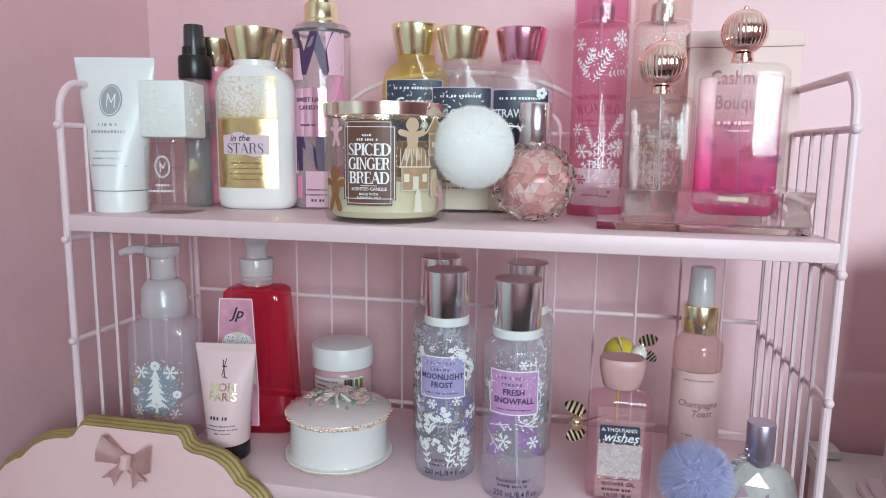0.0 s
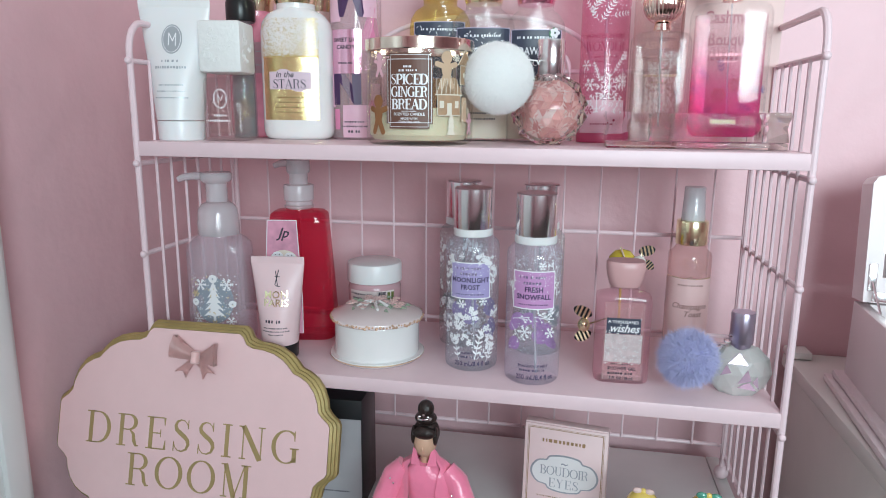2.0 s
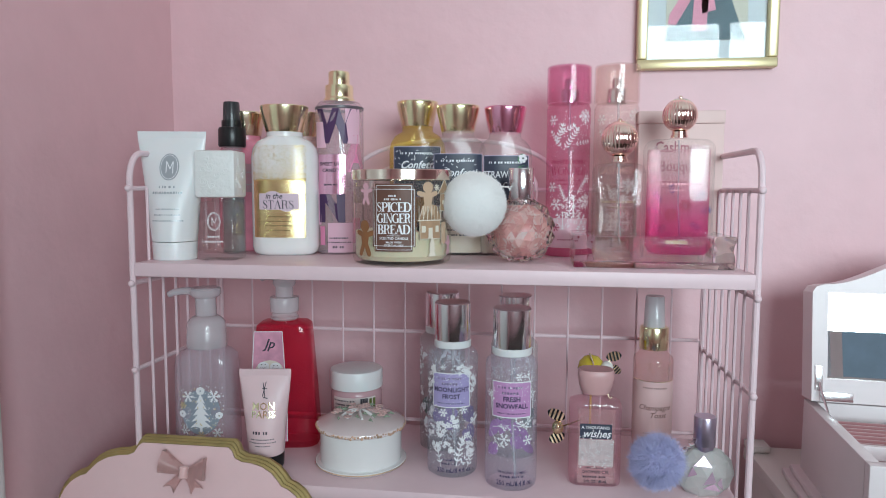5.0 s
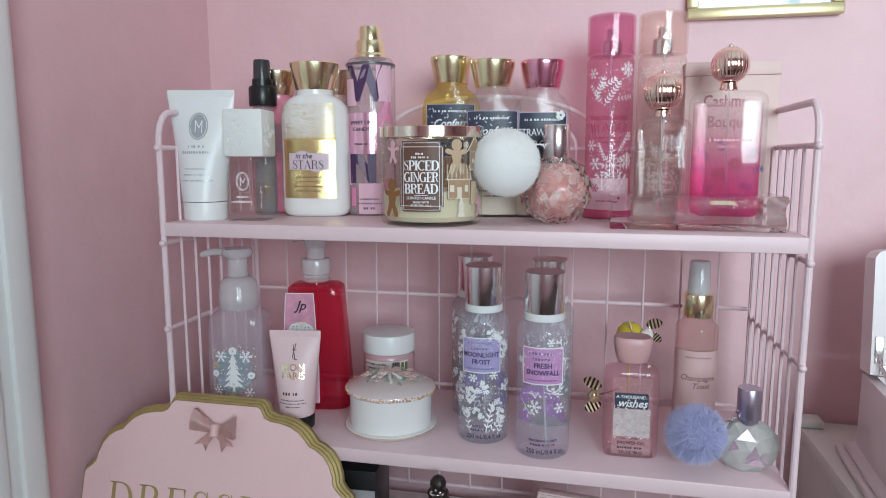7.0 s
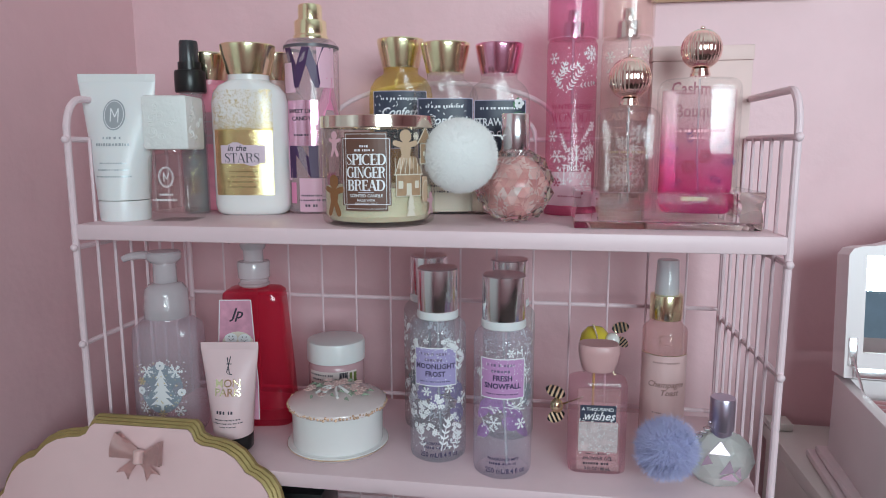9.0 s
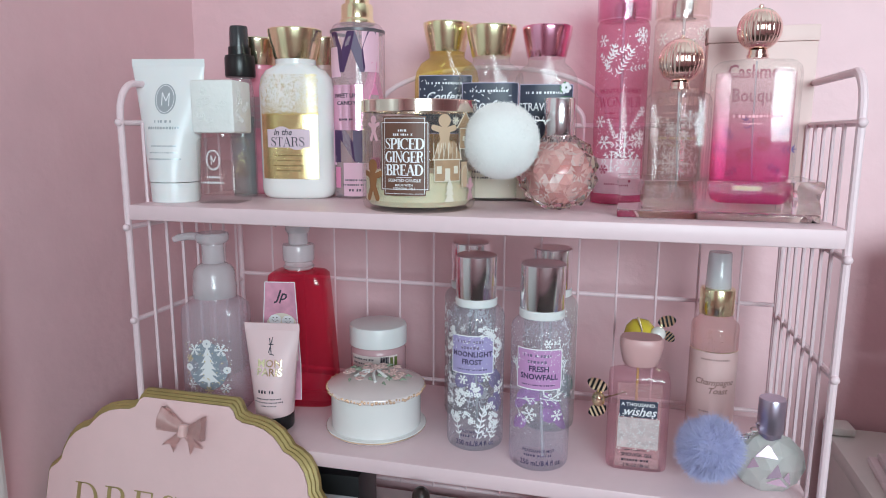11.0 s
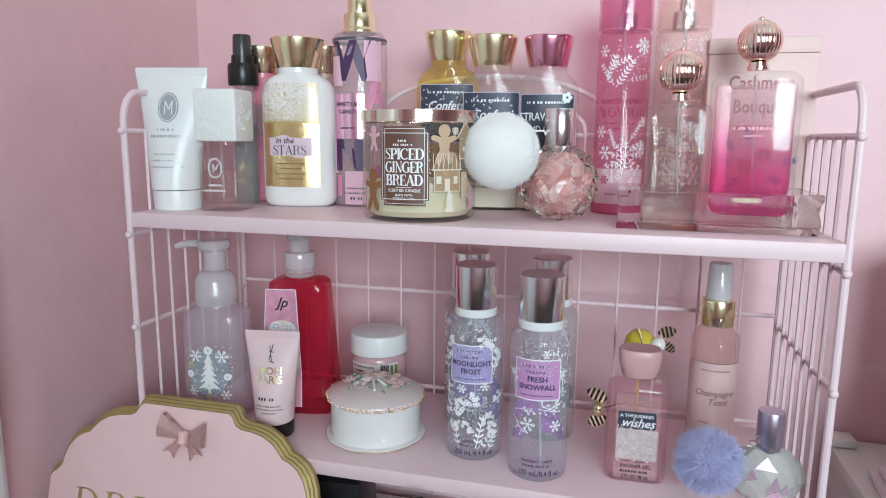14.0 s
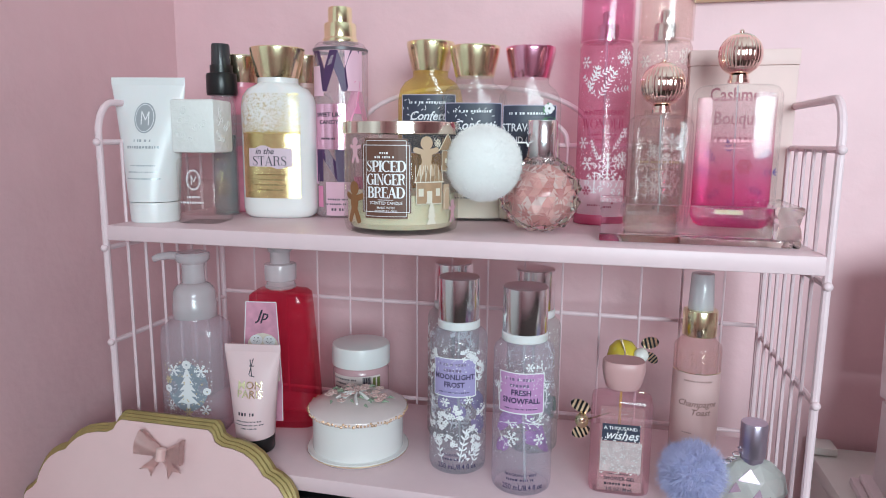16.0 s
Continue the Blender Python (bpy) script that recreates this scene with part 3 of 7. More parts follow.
def serif(text, size, width, T=0.125):
    """Roman capitals spread to a width."""
    out, x = [], 0.0
    glyphs = [roman(ch, T) for ch in text]
    wide = min(size * 1.10, 0.97 * width / sum(w for g, w in glyphs))
    gap = (width - wide * sum(w for g, w in glyphs)) / (len(glyphs) - 1)
    for g, w in glyphs:
        for f in g:
            q = [(u * wide + x - width / 2, v * size) for u, v in f]
            out += [[q[0], q[1], q[2]], [q[0], q[2], q[3]]]
        x += w * wide + gap
    return out


def ribbon_bow(parent, x, y, z):
    """Two soft loops and two notched tails of satin ribbon round a knot."""
    bm = bmesh.new()

    def band(rows):
        grid = [[bm.verts.new((x + px, y + py, z + pz)) for px, py, pz in row] for row in rows]
        for a, b in zip(grid, grid[1:]):
            for i in range(len(a) - 1):
                bm.faces.new((a[i], a[i + 1], b[i + 1], b[i]))
    for sg in (-1, 1):
        tilt = radians(16 if sg < 0 else 4)
        dx, dz = sg * math.cos(tilt), math.sin(tilt)
        rows = []
        for k in range(19):
            a = math.pi * k / 18
            out = (0.026 if sg < 0 else 0.023) * math.sin(a) ** 0.75
            half = 0.0035 + 0.0078 * math.sin(a) ** 0.8
            deep = -0.0012 - (0.0085 if k < 9.5 else 0.0010) * math.sin(a)
            row = []
            for i in range(7):
                v = i / 3 - 1
                crease = 0.0016 * math.sin(3.1 * v + 1.2 * sg) * (1 - 0.7 * math.sin(a))
                row.append((dx * out - dz * sg * half * v * 0.55, deep + crease - 0.0022 * (1 - v * v) * math.sin(a), dz * out + half * v + 0.003 * math.sin(a)))
            rows.append(row)
        band(rows)
        rows = []
        for k in range(13):
            t = k / 12
            ux, uz = sg * 0.016 * t ** 0.9, -0.0185 * t
            half = 0.0030 + 0.0036 * t
            row = []
            for i in range(5):
                v = i / 2 - 1
                notch = -0.0045 * (1 - abs(v)) * max(0.0, t - 0.75) * 4
                row.append((ux + half * v * 0.86 + sg * notch * 0.6, -0.0035 + 0.0016 * math.sin(6 * t + 1.5 * v), uz + sg * half * v * 0.50 - notch))
            rows.append(row)
        band(rows)
    bmesh.ops.solidify(bm, geom=bm.faces[:], thickness=0.0005)
    bow = part("bow", bm, RIBBON, parent, "dusty pink satin ribbon bow", angle=60)
    part("knot", loft([(-0.0062, 0.0030, 0.0030), (-0.0050, 0.0044, 0.0042), (0.0, 0.0036, 0.0048), (0.0052, 0.0046, 0.0042), (0.0064, 0.0032, 0.0030)], 20, 2.4, at=(x, y - 0.0050, z)), RIBBON, bow)


plaque()

# ---- upper board: things ----
R3 = random.Random(3)


def squeeze_tube(name, label, x, y, z, h, wt, wb, cap_h, cap_mat, body_mat, lean=0.0, rz=0):
    t = thing(name, label, "tube", x, y, z, rz, rx=lean)
    rb = wb / 2
    part("cap", turned([(0.0, 0.0), (rb * 0.93, 0.0), (rb * 0.97, 0.001), (rb, cap_h * 0.9), (rb * 0.98, cap_h), (0.0, cap_h)], 36), cap_mat, t, "screw cap on which the tube stands")
    rows = []
    for k in range(11):
        f = k / 10
        hx = rb * 1.0 + (wt / 2 - rb) * f ** 1.1
        hy = rb * (1 - f ** 1.5) + 0.0012
        rows.append((cap_h + 0.0008 + (h - cap_h - 0.008) * f, hx, hy))
    rows += [(h - 0.0075, wt / 2, 0.0009, 5), (h - 0.0004, wt / 2, 0.0009, 5), (h, wt / 2 - 0.0004, 0.0006, 5)]
    body = part("body", loft(rows, 48), body_mat, t)
    return t, body, rb


def tubewrap(h, wt, wb, cap_h, z0, lift=0.0004):
    rb = wb / 2

    def f(u, v):
        z = z0 + v
        t = max(0.0, min(1.0, (z - cap_h - 0.0008) / (h - cap_h - 0.008)))
        hx = rb + (wt / 2 - rb) * t ** 1.1
        hy = rb * (1 - t ** 1.5) + 0.0012
        q = min(abs(u) / hx, 0.98)
        return (u, -hy * math.sqrt(1 - q * q) - lift, z)
    return f


GREY_OVAL = mat("silver_grey_ink", (0.42, 0.45, 0.48), 0.35, 0.3)


def white_lotion_tube():
    t, body, rb = squeeze_tube("lotion_tube", "white body lotion tube standing on its white cap", -0.4245, 0.548, U, 0.1385, 0.073, 0.047, 0.0195, WHITE_PLASTIC, WHITE_PLASTIC, rz=10)
    w = tubewrap(0.1385, 0.073, 0.047, 0.0195, 0.0)
    drawn("emblem", oval(0.0105, 0.0145, 0, 0.100), w, GREY_OVAL, body, "silver grey oval emblem")
    drawn("emblem_ring", ring(0.0092, 0.0132, 0.0006, 0, 0.100) + rect(0.0010, 0.0125, -0.003, 0.100, 1) + line2(-0.003, 0.106, 0.001, 0.098, 0.001) + line2(0.001, 0.098, 0.004, 0.106, 0.001) + rect(0.001, 0.013, 0.004, 0.0995, 1), w, WHITE_INK, body, lift=0.0003)
    drawn("small_print", bars((0.020, 0.034), 0.0026, 0.0062, 0, 0.0785) + bars((0.026, 0.030, 0.034), 0.0016, 0.0062, 0, 0.055), w, GREY_OVAL, body, "grey print")


def embossed_perfume():
    t = thing("perfume_bottle", "square clear glass perfume bottle with a white embossed cap", "perfume", -0.3745, 0.558, U, 8)
    h = 0.0205
    glass = part("bottle", loft([(0, h - 0.001, h - 0.001, 9), (0.0015, h, h, 9), (0.058, h, h, 9), (0.0625, h - 0.002, h - 0.002, 8), (0.0640, 0.010, 0.010, 2), (0.0690, 0.010, 0.010, 2)], 64), SLAB_GLASS, t)
    part("perfume", loft([(0.0075, h - 0.005, h - 0.005, 7), (0.0085, h - 0.0035, h - 0.0035, 7), (0.041, h - 0.0035, h - 0.0035, 7)], 48), PALE_JUICE, glass, "pale pink perfume")
    cap = part("cap", box(-0.0215, -0.0215, 0.0675, 0.0215, 0.0215, 0.1175, bevel=0.0028), EMBOSS, t, "white embossed cap")
    pts = []
    rnd = random.Random(8)
    for k in range(9):
        cx, cz = rnd.uniform(-0.014, 0.014), rnd.uniform(0.076, 0.109)
        r0 = rnd.uniform(0.003, 0.006)
        a0 = rnd.uniform(0, 6)
        for q in range(2):
            wire = [(cx + (r0 * (1 - 0.09 * i)) * math.cos(a0 + i * 0.55 + q * 3), -0.0215, cz + (r0 * (1 - 0.09 * i)) * math.sin(a0 + i * 0.55 + q * 3)) for i in range(9)]
            pts.append(wire)
    bm = bmesh.new()
    for wire in pts:
        tube(wire, 0.0006, bm, 5)
        tube([(0.0215, p[0], p[2]) for p in wire], 0.0006, bm, 5)
    tagged(part("relief", bm, EMBOSS, cap), kind="stuff")
    w = flatwrap(-h, 0.0)
    drawn("emblem", ring(0.0072, 0.0098, 0.0007, -0.002, 0.042) + ring(0.0060, 0.0086, 0.0004, -0.002, 0.042) + rect(0.0008, 0.009, -0.004, 0.042, 1) + line2(-0.004, 0.046, -0.0015, 0.040, 0.0008) + line2(-0.0015, 0.040, 0.001, 0.046, 0.0008) + bars((0.014, 0.027), 0.0022, 0.0052, -0.002, 0.0255), w, WHITE_INK, glass, "white print")


def pump_spray():
    t = thing("spray_bottle", "clear spray bottle with a black atomiser and teal liquid", "spray bottle", -0.3905, 0.622, U)
    part("bottle", turned([(0, 0), (0.0125, 0), (0.0135, 0.002), (0.0135, 0.108), (0.0125, 0.116), (0.0115, 0.120), (0.0112, 0.128), (0, 0.128)]), FROST_CLEAR, t)
    part("liquid", turned([(0, 0.002), (0.0120, 0.002), (0.0120, 0.085), (0, 0.085)]), clear("teal_liquid", (0.72, 0.86, 0.83), 0.05, 0.1, (0.5, 0.7, 0.66)), t)
    col = part("collar", turned([(0, 0.126), (0.0150, 0.126), (0.0158, 0.128), (0.0158, 0.146), (0.0148, 0.1485), (0.0118, 0.149), (0.0115, 0.157), (0, 0.157)], 36), BLACK, t, "black collar")
    part("atomiser", turned([(0, 0.157), (0.0100, 0.157), (0.0094, 0.176), (0.0088, 0.1785), (0, 0.1785)], 30), mat("smoky_black", (0.05, 0.05, 0.055), 0.2), t, "smoky black atomiser")


def flared_cap(parent, z, r, h, material, label):
    """Wide cap that narrows to a waist and has a shallow dish on top."""
    return part("cap", turned([(0, z), (r * 0.76, z), (r * 0.785, z + h * 0.06), (r * 0.83, z + h * 0.25), (r * 0.925, z + h * 0.58), (r * 0.99, z + h * 0.88), (r, z + h * 0.97), (r * 0.98, z + h), (r * 0.90, z + h), (r * 0.87, z + h * 0.96), (0, z + h * 0.95)], 44), material, parent, label)


def oval_bottle(name, label, x, y, h, hx, hy, body_mat, cap_mat, cap_label, cap_r, cap_h, foot=0.6, rz=0, n=2.6, group=""):
    t = thing(name, label, "bottle", x, y, U, rz, group)
    top = h - cap_h
    body = part("body", loft([(0, hx * 0.80, hy * 0.80), (0.0012, hx * 0.88, hy * 0.9), (0.004, hx * 0.96, hy * 0.97), (0.010, hx, hy), (top * 0.80, hx, hy), (top * 0.87, hx * 0.95, hy * 0.97), (top * 0.925, hx * 0.80, hy * 0.93), (top * 0.955, cap_r * 0.80, cap_r * 0.80, 2), (top * 0.965, cap_r * 0.74, cap_r * 0.74, 2), (top + 0.001, cap_r * 0.74, cap_r * 0.74, 2)], 56, n), body_mat, t)
    flared_cap(t, top, cap_r, cap_h, cap_mat, cap_label)
    return t, body


def starry_lotion():
    t, body = oval_bottle("lotion_bottle", "white lotion bottle with a gold glitter label and gold cap", -0.3255, 0.622, 0.1725, 0.0385, 0.0235, CREAM_LOTION, GOLD, "polished gold cap", 0.0280, 0.030, rz=9)
    w = ovalwrap(0.0385, 0.0235, 2.6)
    drawn("label", rect(0.060, 0.066, -0.003, 0.054, 24), w, GOLD_FOIL, body, "gold foil label")
    rnd = random.Random(5)
    spots = []
    for k in range(2400):
        v = 0.0868 + 0.040 * rnd.random() ** 2.2
        spots += oval_ngon(rnd.uniform(0.0002, 0.00055), -0.003 + rnd.uniform(-0.031, 0.031), v, 5)
    drawn("glitter", spots, w, GOLD_DUST, body, "gold glitter")
    drawn("name_patch", rect(0.046, 0.0185, -0.003, 0.0625, 14, 1) + oval(0.012, 0.0108, -0.010, 0.0640, 14) + oval(0.012, 0.0100, 0.006, 0.0608, 14), w, LILAC_PAPER, body, "pale lilac torn paper patch", lift=0.0003)
    drawn("lettering", shift(serif("STARS", 0.0095, 0.036), -0.004, 0.0590) + shift(lettering("in the", 0.0085, 0.3), -0.009, 0.0685), w, DARK_INK, body, lift=0.0006)
    drawn("small_print", bars((0.030, 0.026, 0.034, 0.028), 0.0014, 0.0052, -0.003, 0.045), w, mat("brown_ink", (0.25, 0.16, 0.05), 0.5), body, lift=0.0003)


def pink_backs():
    t, body = oval_bottle("body_wash_bottle", "pink bottle with a gold cap behind the white lotion", -0.3920, 0.664, 0.171, 0.0345, 0.021, PINK_PEARL, SOFT_GOLD, "satin gold cap", 0.0240, 0.029)
    drawn("label", rect(0.046, 0.034, 0.0, 0.090, 14), ovalwrap(0.0345, 0.021, 2.6), mat("mauve_label", (0.50, 0.27, 0.31), 0.5, vary=0.05), body, "mauve label")
    drawn("small_print", bars((0.026, 0.02, 0.024), 0.0016, 0.0075, 0.004, 0.097), ovalwrap(0.0345, 0.021, 2.6), GREY_INK, body, lift=0.0003)
    t, body = oval_bottle("lotion_bottle", "tan pink bottle with a rose gold cap behind the white lotion", -0.3200, 0.672, 0.170, 0.0345, 0.021, mat("tan_pink_bottle", (0.50, 0.30, 0.28), 0.35), SOFT_GOLD, "satin gold cap", 0.0240, 0.029)
    drawn("label", rect(0.046, 0.040, 0.0, 0.080, 14), ovalwrap(0.0345, 0.021, 2.6), mat("tan_label", (0.45, 0.28, 0.27), 0.5, vary=0.05), body, "tan label")


def letter_mist():
    t = thing("body_mist", "clear mist bottle printed with large purple and pink letters", "body mist", -0.2675, 0.650, U, 14)
    r = 0.0285
    body = part("body", turned([(0, 0), (r - 0.002, 0), (r, 0.002), (r, 0.170), (r - 0.001, 0.175), (r * 0.86, 0.179), (r * 0.80, 0.180), (0, 0.180)], 48), PINK_CLEAR, t)
    part("collar", turned([(0, 0.180), (0.0185, 0.180), (0.0185, 0.183), (0.0178, 0.1845), (0.0168, 0.1855), (0.0168, 0.198), (0.016, 0.1995), (0.0125, 0.200), (0.0125, 0.214), (0.0118, 0.2155), (0, 0.2155)], 40), GOLD, t, "polished gold spray head")
    part("shoulder_ring", turned([(0.0275, 0.1705), (0.0288, 0.171), (0.0288, 0.1735), (0.0275, 0.174), (0.0275, 0.1705)], 40, caps=False), SMOKE, t)
    w = roundwrap(r)
    purple, pink, mid = mat("deep_purple_ink", (0.075, 0.03, 0.10), 0.4), mat("candy_pink_ink", (0.78, 0.26, 0.44), 0.4), mat("soft_pink_ink", (0.82, 0.50, 0.62), 0.4)
    drawn("print", rect(0.036, 0.035, 0.004, 0.020, 12) + rect(0.020, 0.040, 0.018, 0.150, 8) + rect(0.018, 0.030, -0.024, 0.140, 8) + rect(0.016, 0.022, 0.026, 0.050, 8) + rect(0.02, 0.05, -0.034, 0.06, 8), w, mid, body, "soft pink blocks")
    drawn("lettering", shift(lettering("W", 0.050, 0, 0.90, 0.06), -0.003, 0.148) + shift(lettering("N", 0.056, 0, 0.80, 0.06), -0.010, 0.058), w, purple, body, "large dark purple letters", lift=0.0004)
    drawn("lettering", shift(lettering("A", 0.054, 0, 0.82, 0.06), 0.022, 0.116) + shift(lettering("U", 0.052, 0, 0.8, 0.06), -0.024, 0.088) + rect(0.008, 0.022, -0.022, 0.022, 4) + rect(0.012, 0.03, 0.022, 0.028, 4), w, pink, body, "large candy pink letters", lift=0.0002)
    drawn("label", rect(0.036, 0.046, -0.010, 0.094, 14), w, PINK_FOIL, body, "pink foil label", lift=0.0006)
    drawn("label_text", shift(lettering("SWEET LIKE", 0.0058, 0, 1.0), -0.010, 0.106) + shift(lettering("CANDY", 0.0058, 0, 1.1), -0.010, 0.0985) + bars((0.018,), 0.0022, 0.005, -0.010, 0.082), w, DARK_INK, body, lift=0.0009)
    drawn("small_print", bars((0.024, 0.030), 0.002, 0.005, 0.0, 0.0195) + bars((0.016,), 0.003, 0.006, 0.0, 0.009), w, DARK_INK, body, lift=0.0004)
    part("dip_tube", tube([(0.0, 0.004, 0.178), (0.002, 0.004, 0.09), (0.006, 0.002, 0.01)], 0.0016), FROST_PLASTIC, body)


PALE_JUICE = clear("pale_pink_perfume", (0.985, 0.94, 0.93), 0.02, 0.03, (0.9, 0.74, 0.7), 1.15)
EMBOSS = mat("embossed_white", (0.82, 0.82, 0.80), 0.4, bump=0.6, bscale=160)
FROST_CLEAR = clear("clear_plastic", (0.96, 0.96, 0.965), 0.06, 0.14, (0.88, 0.88, 0.9))
PINK_PEARL = mat("pink_pearl_bottle", (0.78, 0.27, 0.36), 0.25, vary=0.25, scale=60, coat=0.3)
GOLD_FOIL = mat("gold_glitter_foil", (0.92, 0.78, 0.40), 0.20, 1.0, vary=0.15, scale=900, bump=0.15, bscale=1400)
GOLD_DUST = mat("gold_dust", (0.66, 0.47, 0.17), 0.35, 0.5)
LILAC_PAPER = mat("lilac_paper", (0.72, 0.56, 0.64), 0.5, vary=0.04, scale=90)
PINK_CLEAR = clear("clear_pinkish_plastic", (0.97, 0.90, 0.93), 0.03, 0.28, (0.9, 0.72, 0.78), 1.5)
PINK_FOIL = mat("pink_foil", (0.86, 0.50, 0.66), 0.2, 0.8)
SMOKE = mat("smoky_ring", (0.12, 0.10, 0.12), 0.3)
white_lotion_tube()
embossed_perfume()
pump_spray()
pink_backs()
starry_lotion()
letter_mist()

WAX = mat("cream_wax", (0.80, 0.74, 0.55), 0.45, sub=0.3, vary=0.03, scale=60)
BROWN = mat("brown_label", (0.15, 0.065, 0.045), 0.45, vary=0.08, scale=90)
COOKIE = mat("ginger_brown_ink", (0.30, 0.13, 0.05), 0.5)
PALE_COOKIE = mat("pale_tan_ink", (0.62, 0.44, 0.30), 0.45)
RIM = mat("champagne_metal_rim", (0.88, 0.79, 0.68), 0.12, 1.0)


def cookie_man(x, y, k):
    out = oval(0.0050 * k, 0.0050 * k, x, y + 0.0095 * k, 14) + oval(0.0045 * k, 0.0065 * k, x, y, 12)
    for sg in (-1, 1):
        out += line2(x, y + 0.002 * k, x + sg * 0.0085 * k, y + 0.0045 * k, 0.0042 * k) + oval(0.0021 * k, 0.0021 * k, x + sg * 0.0085 * k, y + 0.0045 * k, 8)
        out += line2(x + sg * 0.001 * k, y - 0.004 * k, x + sg * 0.0048 * k, y - 0.0125 * k, 0.0046 * k) + oval(0.0023 * k, 0.0023 * k, x + sg * 0.0048 * k, y - 0.0125 * k, 8)
    return out


def candle():
    t = thing("candle", "three wick candle in a printed glass jar", "candle", -0.1735, 0.560, U, 23)
    r = 0.0520
    H = 0.0960
    jar = part("jar", turned([(0, 0), (r - 0.006, 0), (r - 0.0015, 0.002), (r, 0.007), (r, H - 0.002), (r - 0.0012, H), (r - 0.0028, H - 0.001), (r - 0.0030, 0.009), (r - 0.006, 0.0045), (0, 0.0040)], 64), JAR_GLASS, t, "clear glass jar")
    part("rim", turned([(r - 0.0032, H - 0.0095), (r + 0.0006, H - 0.0095), (r + 0.0010, H - 0.009), (r + 0.0010, H + 0.0005), (r + 0.0004, H + 0.001), (r - 0.0034, H + 0.001), (r - 0.0034, H - 0.009)], 64, caps=False), RIM, t, "champagne metal rim")
    part("wax", turned([(0, 0.0043), (r - 0.0075, 0.0046), (r - 0.0034, 0.0095), (r - 0.0034, 0.0330), (r - 0.0042, 0.0345), (r - 0.012, 0.0335), (0, 0.033)], 64), WAX, t, "burnt down cream wax")
    for a in (90, 210, 330):
        part("wick", tube([(0.018 * math.cos(radians(a)), 0.018 * math.sin(radians(a)), 0.032), (0.018 * math.cos(radians(a)), 0.018 * math.sin(radians(a)), 0.0425)], 0.0010), DARK_INK, t)
    w = roundwrap(r)
    x0 = -0.0190
    z0 = 0.0490
    lab = [[(x0 + u, z0 + v) for u, v in poly] for poly in rect(0.0440, 0.058, 0, 0, 12) + rect(0.0380, 0.0045, 0, 0.03125, 12) + rect(0.0380, 0.0045, 0, -0.03125, 12)]
    drawn("label", lab, w, BROWN, jar, "chocolate brown label")
    border = outline(0.0412, 0.0560, 0.0005, x0, z0) + outline(0.0355, 0.0635, 0.0004, x0, z0)
    drawn("lettering", border + shift(serif("SPICED", 0.0092, 0.0345, 0.21), x0, z0 + 0.0105) + shift(serif("GINGER", 0.0092, 0.0335, 0.21), x0, z0 - 0.0005) + shift(serif("BREAD", 0.0092, 0.0325, 0.21), x0, z0 - 0.0115) + shift(lettering("SCENTED CANDLE", 0.0036, 0, 0.95), x0, z0 - 0.0205) + shift(lettering("MADE WITH", 0.0028), x0, z0 - 0.0245) + shift(lettering("ESSENTIAL OILS", 0.0028), x0, z0 - 0.0275) + rect(0.0135, 0.0005, x0, z0 - 0.0178, 3) + bars((0.010, 0.019), 0.0020, 0.0034, x0, z0 + 0.0215), w, WHITE_INK, jar, "white lettering", lift=0.0003)
    drawn("cookie_print", cookie_man(-0.0520, 0.0280, 1.25), w, COOKIE, jar, "brown cookie print", lift=0.0002)
    pink_ink = mat("pale_pink_ink", (0.75, 0.44, 0.50), 0.5)
    drawn("cookie_print", cookie_man(-0.0500, 0.0725, 0.75), w, pink_ink, jar, "pale pink cookie print", lift=0.0002)
    drawn("cookie_print", cookie_man(0.0490, 0.020, 0.7), w, pink_ink, jar, "pale pink cookie print", lift=0.0002)
    drawn("cookie_print", cookie_man(0.0165, 0.0680, 1.15), w, PALE_COOKIE, jar, "pale cookie print", lift=0.0002)
    drawn("jug_print", rect(0.008, 0.022, 0.0385, 0.033, 3), w, PALE_COOKIE, jar, "pale jug print", lift=0.0002)
    house = rect(0.0250, 0.0185, 0.0200, 0.0370, 6) + [[(0.0050, 0.0465), (0.0355, 0.0465), (0.0265, 0.0615), (0.0135, 0.0615)]] + rect(0.0160, 0.0170, 0.0405, 0.0640, 5) + [[(0.0295, 0.0730), (0.0505, 0.0730), (0.0400, 0.0865)]]
    drawn("house_print", house, w, mat("toffee_ink", (0.44, 0.28, 0.17), 0.45, vary=0.2, scale=200), jar, "toffee brown house print", lift=0.0002)
    net = []
    for k in range(7):
        net += line2(0.0065 + 0.0045 * k, 0.0465, 0.0105 + 0.0035 * k, 0.0605, 0.0005) + line2(0.0095 + 0.0045 * k - 0.003, 0.0605 if k < 4 else 0.056, 0.0125 + 0.0045 * k - 0.006, 0.0470, 0.0005)
    net += line2(0.0050, 0.0462, 0.0355, 0.0462, 0.001, 5) + outline(0.0250, 0.0185, 0.0006, 0.0200, 0.0370, 4) + outline(0.0160, 0.0170, 0.0005, 0.0405, 0.0640, 4)
    net += rect(0.0045, 0.0065, 0.0115, 0.0375, 1) + rect(0.0045, 0.0065, 0.0280, 0.0375, 1) + rect(0.0050, 0.0105, 0.0195, 0.0335, 1) + rect(0.003, 0.004, 0.0375, 0.064, 1) + rect(0.003, 0.004, 0.0435, 0.064, 1)
    net += line2(0.0288, 0.0725, 0.0400, 0.0875, 0.0009, 3) + line2(0.0400, 0.0875, 0.0512, 0.0725, 0.0009, 3) + snowflake(0.0035, 0.0275, 0.0790, 0.0006, 8)
